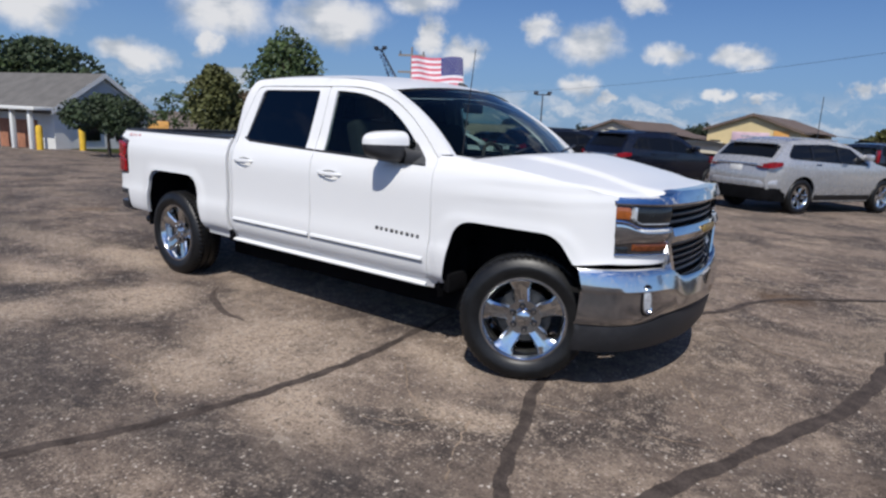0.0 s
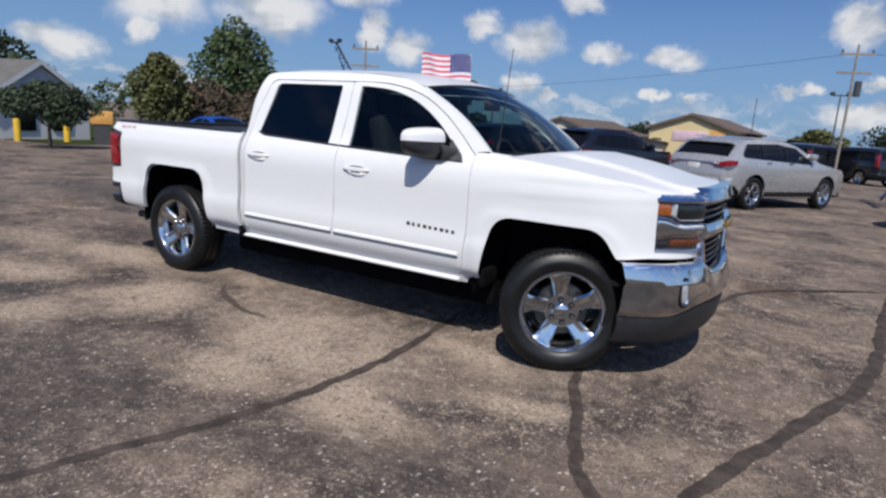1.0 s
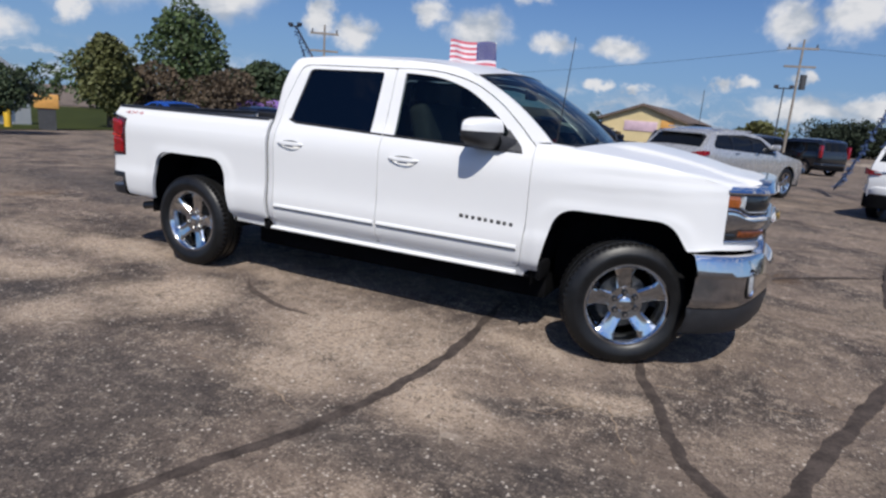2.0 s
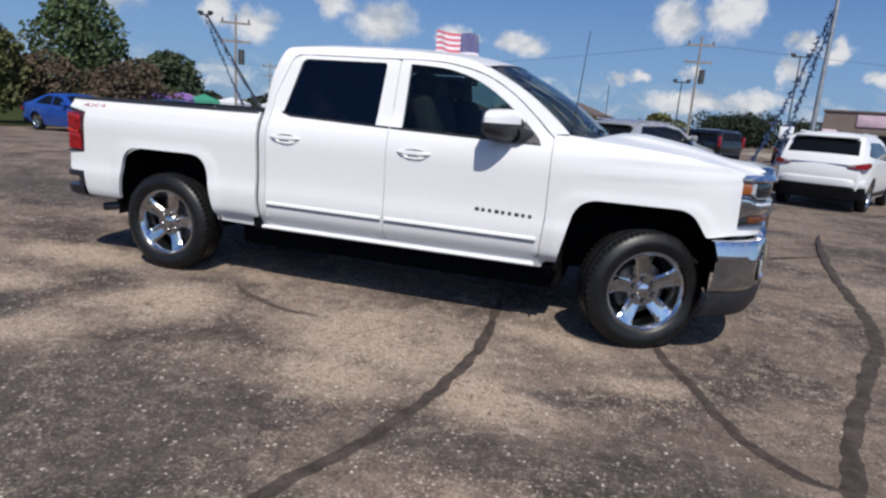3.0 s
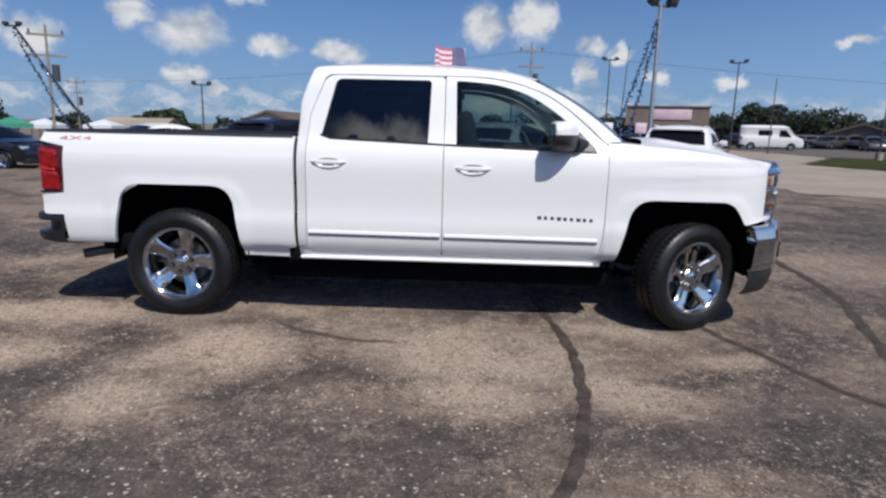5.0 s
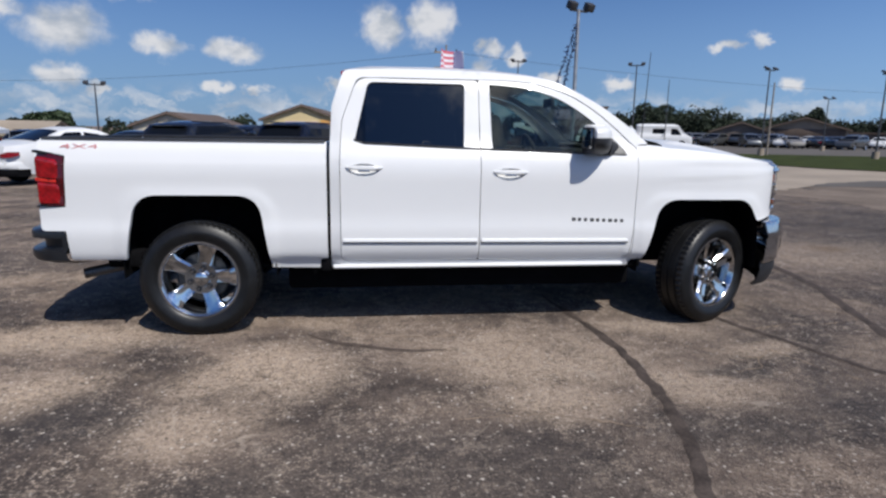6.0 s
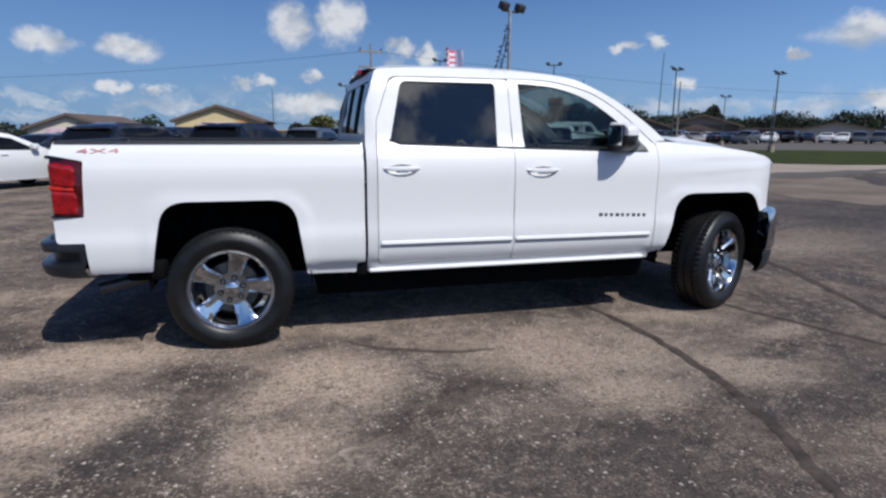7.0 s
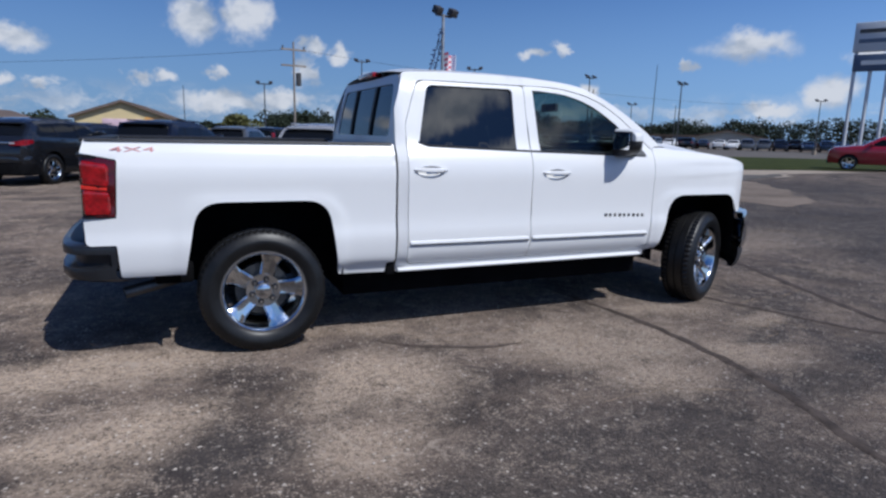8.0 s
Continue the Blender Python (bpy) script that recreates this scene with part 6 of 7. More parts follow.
def car(style, label, paint, category="car", group="parked cars", glass=None, cladding=True):
    """A vehicle in the given style, with its rear axle at the origin, heading +x."""
    st = STYLES[style]
    glass = glass or FARGLASS
    root = thing({"suv": "suv", "crossover": "suv", "boxy": "suv", "sedan": "sedan", "van": "van", "pickup": "pickup_truck"}[style], label, category, group)
    hw, top, r = st["half"], st["top"], st["radius"]
    belt = st["windows"][0][0][1]
    high = max(z for _, z in top)
    prof = curve_through([(0.2, 0.90), (0.35, 0.935), (0.55, 0.985), (0.75, 1.0), (belt - 0.16, 0.995), (belt - 0.02, 0.955), (belt + 0.10, 0.90), (belt + (high - belt) * 0.6, 0.83 if style not in ("van", "boxy") else 0.90), (high - 0.06, 0.75 if style not in ("van", "boxy") else 0.84), (high + 0.05, 0.62)])
    x0, x1 = min(p[0] for p in top), max(p[0] for p in top)

    def lay(x, z):
        end = 0.10 * max(0.0, (x - (x1 - 0.55)) / 0.55) ** 2 + 0.17 * max(0.0, ((x0 + 0.60) - x) / 0.60) ** 2
        return Vector((x, -(hw * prof(z) - end), z))

    a, b = st["wheels"]
    g = r + 0.055

    def arch(cx):
        return [(cx + g * math.cos(t), r + g * 1.02 * math.sin(t)) for t in [math.radians(d) for d in range(185, -6, -10)]]

    outline = list(top)[::-1] + [(x0 + 0.12, st["low"] + 0.05)] + arch(a) + [(a + g + 0.05, st["low"] - 0.02), (b - g - 0.05, st["low"] - 0.02)] + arch(b) + [(x1 - 0.06, st["low"] + 0.02)]
    wins = [rounded(w, 4) for w in ([st["hole"]] if "hole" in st else st["windows"])]
    panel = shell(outline, lay, holes=wins, step=0.14, depth=(0, 0.03, 0))
    for s in (0, 1):
        part("body_side", sided(panel, s) if s else panel.copy(), paint, root)
    # skin across the top
    rows = []
    fine = [Vector(p) for p in top]
    for i, p in enumerate(fine):
        q = lay(p.x, p.y)
        row = []
        for k in range(13):
            f = k / 6 - 1
            lift = 0.045 * (1 - abs(f) ** 2.5)
            d = (fine[min(i + 1, len(fine) - 1)] - fine[max(0, i - 1)]).normalized()
            row.append((p.x - d.y * lift * (1.4 if abs(d.y) > 0.7 else 1.0), -q.y * f, p.y + d.x * lift))
        rows.append(row)
    part("body_top", strip(bmesh.new(), rows), paint, root)
    panel.free()
    for nm, (i, j) in (("rear_glass", st["back"]), ("windscreen", st["front"])):
        if i == j:
            continue
        gr = []
        for f in ticks(0.10, 0.93, 5):
            gr.append([tuple(Vector(p).lerp(Vector(q), f) * 1.0 + Vector(((-0.012 if nm == "rear_glass" else 0.012), 0, 0.008))) for p, q in zip(rows[i], rows[j])])
        gr = [[(x, y * 0.90, z) for x, y, z in row] for row in gr]
        part(nm, strip(bmesh.new(), gr), FARGLASS, root, "dark window glass")
    for w in wins:
        for s in (0, 1):
            pane = shell(w, lambda x, z: lay(x, z) + Vector((0, 0.006, 0)), step=0.2)
            part("window", sided(pane, s) if s else pane, FARGLASS, root, "dark window glass")
    for px in st.get("pillars", ()):
        for s in (0, 1):
            rr = [[tuple(lay(px + dx + 0.02 * (z - belt), z) + Vector((0, -0.004, 0))) for dx in (-0.022, 0.022)] for z in ticks(belt - 0.06, high - 0.14, 4)]
            part("window_pillar", sided(strip(bmesh.new(), rr), s), GLOSSBLACK, root, "black window pillar")
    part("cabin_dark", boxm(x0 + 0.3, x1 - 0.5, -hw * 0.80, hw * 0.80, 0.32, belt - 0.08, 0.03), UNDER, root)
    if cladding:
        for s in (0, 1):
            rr = [[tuple(lay(x, z) + Vector((0, -0.008 if z > st["low"] else 0.03, 0))) for z in (st["low"] + 0.13, st["low"] + 0.02, st["low"] - 0.04)] for x in ticks(a + g + 0.02, b - g - 0.02, 6)]
            part("side_cladding", sided(strip(bmesh.new(), rr), s), BLACK, root, "black lower cladding")
    yb = hw * 0.93
    tall = 0.27 if style in ("suv", "crossover") else 0.17
    # the black lower bumper takes underbody black, which paints in its shade
    for nm, z0, z1, out, mat, lab in (("rear_bumper", st["low"] - 0.02, st["low"] + tall, 0.055, UNDER, "black lower bumper, darkened further for its shade"), ("bumper_skin", st["low"] + tall - 0.005, st["low"] + tall + 0.17, 0.075, paint, "")):
        rr = []
        for k in range(25):
            f = k / 12 - 1
            y, back = f * yb * 1.03, x0 - out * (1 - abs(f) ** 3.0) + 0.24 * abs(f) ** 8
            rr.append([(back + 0.30, y, z1), (back + 0.025, y, z1), (back + 0.004, y, z1 - 0.02), (back - 0.004, y, (z0 + z1) / 2), (back + 0.012, y, z0 + 0.02), (back + 0.04, y, z0), (back + 0.30, y, z0)])
        part(nm, capped(rr), mat, root, lab)
    part("front_bumper", boxm(x1 - 0.25, x1 + 0.02, -yb * 0.93, yb * 0.93, st["low"] - 0.02, st["low"] + 0.18, 0.05), BLACK, root)
    lz = belt - 0.24 if style in ("suv", "crossover") else belt - 0.30
    for s in (-1, 1):
        if style in ("van", "pickup", "boxy"):
            tip = 0.62 if style == "boxy" else 0.34
            part("tail_light", boxm(x0 - 0.005, x0 + 0.16, s * (hw * 0.99), s * (hw * 0.84), lz, lz + tip, 0.02), FARRED, root, "red tail light")
        else:
            cols = ((x0 + 0.30, 1.004), (x0 + 0.17, 1.002), (x0 + 0.065, 0.965), (x0 + 0.005, 0.89), (x0 - 0.022, 0.78), (x0 - 0.030, 0.60))
            rr = [[(x, s * hw * f, lz + 0.09 + (h - 0.5) * (0.04 + 0.105 * (1 - abs(k - 2.2) / 3.6)) - 0.012 * k) for k, (x, f) in enumerate(cols)] for h in (0.0, 0.33, 0.67, 1.0)]
            bm = strip(bmesh.new(), rr)
            part("reversing_light", boxm(x0 - 0.036, x0 - 0.01, s * hw * 0.60, s * hw * 0.74, lz + 0.030, lz + 0.062, 0.006), CLEARLENS, root, "clear reversing light")
            part("tail_light", bm, FARRED, root, "red tail light")
        part("headlight", boxm(x1 - 0.28, x1 - 0.10, s * hw * 0.62, s * hw * 0.925, 0.68, 0.82, 0.03), CLEARLENS, root, "clear headlight")
        part("mirror", boxm(st["windows"][-1][1][0] - 0.22, st["windows"][-1][1][0] - 0.05, s * (hw * 0.93), s * (hw * 0.93 + 0.2), belt - 0.02, belt + 0.13, 0.04), paint, root)
        for hx in ((st["windows"][-1][0][0] + 0.12), (st["windows"][-2][0][0] + 0.14)):
            yy = -lay(hx, belt - 0.13).y
            part("handle", boxm(hx - 0.09, hx + 0.09, s * (yy - 0.005), s * (yy + 0.028), belt - 0.14, belt - 0.115, 0.006), CHROME if paint is SILVER else paint, root)
    if style in ("suv", "crossover"):
        part("number_plate", boxm(x0 - 0.035, x0 - 0.01, -0.16, 0.16, belt - 0.36, belt - 0.22, 0.004), PLATE, root, "pale blank plate")
        part("tailgate_bar", boxm(x0 - 0.028, x0 + 0.02, -hw * 0.60, hw * 0.60, belt - 0.205, belt - 0.165, 0.008), CHROME, root, "chrome tailgate bar")
        part("spoiler", boxm(top[4][0] - 0.16, top[4][0] + 0.14, -hw * 0.66, hw * 0.66, top[4][1] + 0.015, top[4][1] + 0.055, 0.015), paint, root)
        for s in (-1, 1):
            part("roof_rail", cylinder(bmesh.new(), (-0.3, s * hw * 0.66, high + 0.02), (1.35, s * hw * 0.66, high + 0.005), 0.018, seg=8), paint if paint is not BLACKPAINT else BLACK, root)
    key = (r,)
    if key not in FAR_TYRE:
        FAR_TYRE[key] = (mesh_of(tyre_far(r, 0.225, r * 0.68), RUBBER, "tyre"), mesh_of(rim_mesh(r * 0.68, 0.21, 5), RIMCHROME, "rim"))
    ty, ri = FAR_TYRE[key]
    for x in (a, b):
        for s in (-1, 1):
            wheel(root, pose(x, s * (hw - 0.125), r - 0.005, 0, 20 + 31 * (x > 0), 0 if s < 0 else 180), ty, ri, None)
    return root


def tyre_far(radius, width, rim):
    w = width / 2
    prof = [(rim - 0.01, -w * 0.75), (rim + 0.01, -w * 0.92), ((rim + radius) / 2, -w * 1.02), (radius - 0.015, -w * 0.9), (radius, -w * 0.72), (radius, w * 0.72), (radius - 0.015, w * 0.9), ((rim + radius) / 2, w * 1.02), (rim - 0.01, w * 0.8)]
    return lathe(bmesh.new(), prof, 36)


def park(ob, x, y, heading):
    ob.matrix_basis = pose(x, y, ground_z(x, y), 0, 0, heading)
    return ob


park(car("suv", "silver metallic SUV with chrome tailgate trim parked in the row", SILVER, "suv"), 3.02, 12.05, 59.5)
park(car("crossover", "white compact SUV with red tail lights parked on the lot", WHITE, "suv"), 7.66, 11.1, 64.5)
navy = park(car("crossover", "dark navy SUV parked behind the pickup", NAVY, "suv"), -1.0, 13.6, 64)
black = park(car("suv", "black SUV with red tail lights parked in the row", BLACKPAINT, "suv"), -4.25, 14.0, 65)
park(car("boxy", "black boxy SUV with tall red tail lights parked further back", BLACKPAINT, "suv"), 7.75, 33.2, 128)
park(car("boxy", "black boxy SUV parked beside another further back", BLACKPAINT, "suv"), 4.9, 34.6, 126)
copy_thing(navy, pose(-5.2, 18.6, ground_z(-5.2, 18.6), 0, 0, 62))["label"] = "dark SUV parked in the second row"
sed = park(car("sedan", "white sedan parked across the lot", WHITE, "sedan", cladding=False), -7.6, 12.3, 54)
blue = park(car("sedan", "bright blue sedan parked before the trees", BLUE, "sedan", cladding=False), -18.6, 14.0, -8)
dsed = park(car("sedan", "black sedan parked on the lot", BLACKPAINT, "sedan", cladding=False), -15.6, 16.0, -12)
park(car("pickup", "red pickup truck standing by the grass strip", REDPAINT, "pickup truck", group="vehicles by the road", cladding=False), 34.0, 13.6, 122)
park(car("van", "white panel van in the far lot", WHITE, "van", group="vehicles in the far lot", cladding=False), 32.6, 61.5, -20)
grey = park(car("crossover", "grey SUV parked in the far lot", GREYPAINT, "suv", group="vehicles in the far lot"), 48.0, 66.0, 250)
tan = park(car("sedan", "champagne sedan parked in the far lot", TANPAINT, "sedan", group="vehicles in the far lot", cladding=False), 52.0, 64.0, 250)

rnd = random.Random(4)
kinds = [(grey, "grey SUV parked in the far lot"), (tan, "champagne sedan parked in the far lot"), (black, "black SUV parked in the far lot"), (sed, "white sedan parked in the far lot"), (dsed, "black sedan parked in the far lot"), (blue, "blue sedan parked in the far lot"), (navy, "navy SUV parked in the far lot")]


def far_row(x0, y0, x1, y1, n, heading):
    for i in range(n):
        f = (i + rnd.uniform(-0.12, 0.12)) / max(1, n - 1)
        x, y = x0 + (x1 - x0) * f, y0 + (y1 - y0) * f
        src, lab = kinds[rnd.choice([0, 0, 2, 2, 3, 4, 4, 4, 6, 6, 6])]
        o = copy_thing(src, pose(x, y, ground_z(x, y), 0, 0, heading + rnd.choice([0, 180]) + rnd.uniform(-4, 4)))
        o["label"], o["group"] = lab, "vehicles in the far lot"


far_row(47.0, 74.0, 57.0, 59.0, 9, 30)
far_row(58.5, 69.0, 70.0, 66.0, 5, 36)
far_row(71.0, 69.5, 86.0, 51.0, 13, 40)
far_row(87.0, 50.0, 96.0, 40.0, 6, 44)
far_row(34.0, 66.0, 45.0, 73.0, 6, 10)
far_row(13.5, 44.0, 27.0, 60.0, 7, 80)
far_row(-22.0, 33.0, -9.0, 40.0, 5, 70)
far_row(1.5, 22.0, -9.5, 22.5, 3, 66)


# ---- trees ----
def leaf_cloud(bm, centre, radii, count, size, rnd):
    cx, cy, cz = centre
    for _ in range(count):
        d = Vector((rnd.gauss(0, 1), rnd.gauss(0, 1), rnd.gauss(0, 1))).normalized() * rnd.uniform(0.45, 1.0) ** 0.5
        wob = 1 + 0.28 * noise.noise(Vector((d.x * 2 + cx, d.y * 2 + cy, d.z * 2 + cz)))
        p = Vector((cx + d.x * radii[0] * wob, cy + d.y * radii[1] * wob, cz + d.z * radii[2] * wob))
        n = Vector((rnd.uniform(-1, 1), rnd.uniform(-1, 1), rnd.uniform(-0.3, 1))).normalized()
        u = n.orthogonal().normalized()
        v = n.cross(u)
        s = size * rnd.uniform(0.5, 1.3)
        w = s * rnd.uniform(0.5, 0.9)
        vs = [bm.verts.new(p + u * s), bm.verts.new(p + v * w + n * s * 0.2), bm.verts.new(p - u * s), bm.verts.new(p - v * w + n * s * 0.2)]
        bm.faces.new(vs)


def tree(x, y, height, spread, mat, label, seed, clumps=9, leaves=360, size=0.16, low=0.25, group="trees", name="tree"):
    rnd = random.Random(seed)
    z = ground_z(x, y)
    root = thing(name, label, "tree", group, pose(x, y, z))
    bm = bmesh.new()
    hub = height * (low + 0.2)
    pts = [Vector((0, 0, -0.1)), Vector((rnd.uniform(-.05, .05), 0, hub * 0.5)), Vector((rnd.uniform(-.1, .1), rnd.uniform(-.1, .1), hub)), Vector((rnd.uniform(-.2, .2), rnd.uniform(-.2, .2), height * 0.85))]
    rad = [0.035 * height, 0.026 * height, 0.02 * height, 0.006 * height]
    for p, q, r0, r1 in zip(pts, pts[1:], rad, rad[1:]):
        cylinder(bm, p, q, r0, r1, 9, caps=False)
    centres = []
    for k in range(clumps):
        a = 2.4 * k + rnd.uniform(-.4, .4)
        h = low + (1 - low) * (0.16 + 0.76 * (k + 0.5) / clumps)
        wide = math.sin(math.pi * min(1.0, (h - low) / (1 - low) * 0.85 + 0.17)) ** 0.7
        c = Vector((math.cos(a) * spread * 0.30 * wide, math.sin(a) * spread * 0.30 * wide, height * h * 0.97))
        centres.append((c, wide))
        cylinder(bm, Vector((0, 0, max(0.3, c.z * 0.55))), c, 0.012 * height, 0.004 * height, 6, caps=False)
    part("trunk", bm, BARK, root, "brown bark trunk and limbs")
    cr = bmesh.new()
    for c, wide in centres:
        q = spread * (0.20 + 0.14 * wide) * rnd.uniform(0.8, 1.2)
        leaf_cloud(cr, c, (q, q, min(q, height * 0.17) * rnd.uniform(0.8, 1.1)), leaves, size, rnd)
    part("crown", cr, mat, root, "ragged leafy crown", smooth=False)
    return root


tree(-18.2, 7.1, 2.15, 2.7, LEAFDARK, "small round dark-green tree beside the bollards", 11, 10, 480, 0.075, 0.42)
tree(-24.2, 15.6, 4.5, 2.5, LEAFYELLOW, "yellow-green tree behind the lot", 12, 11, 460, 0.12, 0.12)
tree(-27.2, 23.0, 7.2, 4.6, LEAF, "tall green tree with a dense crown behind the lot", 13, 14, 460, 0.14, 0.2)
tree(-21.2, 20.3, 3.2, 4.0, LEAFBROWN, "russet-leaved low tree behind the lot", 14, 9, 460, 0.11, 0.1)
tree(-24.6, 18.2, 3.4, 4.0, LEAFBROWN, "russet-leaved bushy tree behind the lot", 15, 9, 420, 0.11, 0.08)
tree(-27.2, 29.3, 4.6, 4.7, LEAFDARK, "dark broad tree further back", 16, 12, 460, 0.17, 0.15)
tree(-43.0, 14.4, 6.4, 9.0, LEAFDARK, "broad dark trees behind the gabled building", 17, 15, 460, 0.19, 0.15)
tree(-42.0, 9.0, 6.0, 7.5, LEAF, "green tree behind the gabled building", 18, 11, 420, 0.19, 0.15)
tree(-25.0, 50.5, 3.3, 4.4, LEAFDARK, "dark round tree behind the low roofs", 19, 9, 360, 0.22, 0.1)
tree(48.0, 88.8, 6.0, 4.6, FARTREE, "round dark tree on the skyline", 20, 9, 360, 0.2, 0.1)
tree(42.0, 81.3, 5.7, 4.8, FARTREE, "round dark tree behind the white van", 23, 10, 360, 0.2, 0.1)
tree(67.6, 80.0, 5.4, 3.8, FARTREE, "dark tree behind the far roofs", 21, 9, 360, 0.25, 0.15)
tree(5.2, 62.0, 3.4, 4.6, LEAFYELLOW, "pale green shrub by the yellow building", 22, 8, 340, 0.18, 0.05)


def treeline(points, width, height, count, mat, label, seed, size=0.26):
    rnd = random.Random(seed)
    bm = bmesh.new()
    for i in range(count):
        f = rnd.random() * (len(points) - 1)
        k = min(int(f), len(points) - 2)
        p = Vector(points[k]).lerp(Vector(points[k + 1]), f - k)
        h = height * (0.82 + 0.32 * noise.noise(Vector((p.x * 0.11, p.y * 0.11, seed)))) * rnd.uniform(0.75, 1.05)
        x, y = p.x + rnd.uniform(-width, width), p.y + rnd.uniform(-width, width)
        g = ground_z(x, y)
        leaf_cloud(bm, (x, y, g + h * 0.55), (h * 0.5, h * 0.5, h * 0.52), 420, size, rnd)
        cylinder(bm, (x, y, g), (x, y, g + h * 0.5), 0.12, 0.06, 5, caps=False)
    return tagged(link("tree_line", bm, mat, smooth=False), label, "trees", kind="stuff")


treeline([(13, 91), (17, 90), (26, 89), (36, 86), (46, 82), (53, 78)], 1.8, 5.5, 84, FARTREE, "dark wooded line along the horizon", 31, 0.2)
treeline([(47, 94), (55, 91), (63, 86.5)], 1.8, 4.7, 34, FARTREE, "dark wooded line beyond the far lot", 32, 0.2)
treeline([(64, 98), (73, 98), (81, 93), (89, 86), (96, 78)], 1.6, 4.8, 110, FARTREE, "low dark tree line on the skyline", 36, 0.2)
treeline([(95, 79), (99, 74.5), (105, 65), (112, 54), (115, 36)], 2.5, 6.0, 36, FARTREE, "dark trees behind the tall sign", 33, 0.22)
treeline([(-52, 58), (-38, 70), (-24, 78), (-8, 84), (6, 88)], 3.0, 3.6, 32, FARTREE, "low dark trees on the horizon", 34)
treeline([(-70, -10), (-68, 10), (-64, 30), (-56, 50)], 4.0, 7.0, 24, LEAF, "green trees beyond the grass", 35)


# ---- buildings ----
def gabled(name, label, m, w, d, eave, ridge, wall, roofing, over=0.5, openings=()):
    """A building with its gable end on the -y side, centred on x."""
    root = thing(name, label, "building", "", m)
    t = 0.2
    for y0 in (0.0, d - t):
        bm = bmesh.new()
        pts = [(-w / 2, -0.4), (w / 2, -0.4), (w / 2, eave), (0, ridge - 0.05), (-w / 2, eave)]
        rows = [[(x, y0, z) for x, z in pts], [(x, y0 + t, z) for x, z in pts]]
        strip(bm, rows, close=True)
        bm.faces.new([v for v in bm.verts if abs(v.co.y - y0) < 1e-6][:5])
        bm.faces.new([v for v in bm.verts if abs(v.co.y - y0 - t) < 1e-6][:5])
        bmesh.ops.recalc_face_normals(bm, faces=bm.faces)
        part("gable_wall", bm, wall, root, smooth=False)
    for s in (-1, 1):
        part("side_wall", boxm(s * w / 2 - s * t, s * w / 2, t, d - t, -0.4, eave), wall, root, smooth=False)
        dx, dz = w / 2 + over, (ridge - eave) * (w / 2 + over) / (w / 2)
        bm = bmesh.new()
        rows = [[(0, -over, ridge + 0.04), (s * dx, -over, ridge + 0.04 - dz), (s * dx, -over, ridge - 0.14 - dz), (0, -over, ridge - 0.14)], [(0, d + over, ridge + 0.04), (s * dx, d + over, ridge + 0.04 - dz), (s * dx, d + over, ridge - 0.14 - dz), (0, d + over, ridge - 0.14)]]
        strip(bm, rows, close=True)
        bmesh.ops.recalc_face_normals(bm, faces=bm.faces)
        part("roof", bm, roofing, root, smooth=False)
        bm = bmesh.new()
        strip(bm, [[(0, -over - 0.03, ridge + 0.06), (0, -over - 0.03, ridge - 0.16), (0, -over + 0.05, ridge - 0.16)], [(s * dx, -over - 0.03, ridge + 0.06 - dz), (s * dx, -over - 0.03, ridge - 0.16 - dz), (s * dx, -over + 0.05, ridge - 0.16 - dz)]])
        part("bargeboard", bm, WHITEWALL if wall is WHITEWALL else BROWNROOF, root, smooth=False)
    for nm, x0, x1, z0, z1, mat, lab in openings:
        part(nm, boxm(x0, x1, -0.06, 0.02, z0, z1, 0.01), mat, root, lab)
    return root


def at(x, y, rz):
    return pose(x, y, ground_z(x, y), 0, 0, rz)


gabled("yellow_building", "yellow metal-sided building with a brown gabled roof", at(-4.8, 55.0, -4), 7.4, 16.0, 2.75, 4.05, YELLOWWALL, BROWNROOF, 0.35,
       [("sign", -1.6, 1.4, 1.6, 2.5, SIGNPINK, "pale pink sign on the gable"), ("banner", 1.7, 2.9, 1.7, 2.7, SIGNORANGE, "orange painted panel"), ("door", -3.4, -2.5, -0.4, 1.7, BLACK, "dark door")])
gabled("cream_building", "cream-sided building with a low brown gabled roof", at(-16.2, 52.5, -4), 6.2, 14.0, 2.2, 3.3, CREAMWALL, BROWNROOF, 0.35,
       [("sign", -1.8, 1.8, 1.0, 2.1, SIGNPINK, "faded pink and blue sign"), ("door", 2.0, 2.8, -0.4, 1.6, BLACK, "dark door")])
lean = thing("low_wing", "low brown-roofed wing beside the yellow building", "building", "", at(2.6, 58.0, -4))
part("wall", boxm(-4.0, 5.2, 0, 8, -0.4, 1.9), YELLOWWALL, lean, smooth=False)
bm = bmesh.new()
strip(bm, [[(-4.4, -0.4, 1.9), (5.8, -0.4, 1.6), (5.8, -0.4, 1.75), (-4.4, -0.4, 2.8)], [(-4.4, 8.4, 1.9), (5.8, 8.4, 1.6), (5.8, 8.4, 1.75), (-4.4, 8.4, 2.8)]], close=True)
part("roof", bm, BROWNROOF, lean, smooth=False)
lean2 = thing("low_wing", "low brown-roofed wing beside the cream building", "building", "", at(-9.6, 55.0, -4))
part("wall", boxm(-3.0, 2.6, 0, 8, -0.4, 1.6), CREAMWALL, lean2, smooth=False)
bm = bmesh.new()
strip(bm, [[(-3.4, -0.4, 1.6), (3.0, -0.4, 1.3), (3.0, -0.4, 1.45), (-3.4, -0.4, 2.3)], [(-3.4, 8.4, 1.6), (3.0, 8.4, 1.3), (3.0, 8.4, 1.45), (-3.4, 8.4, 2.3)]], close=True)
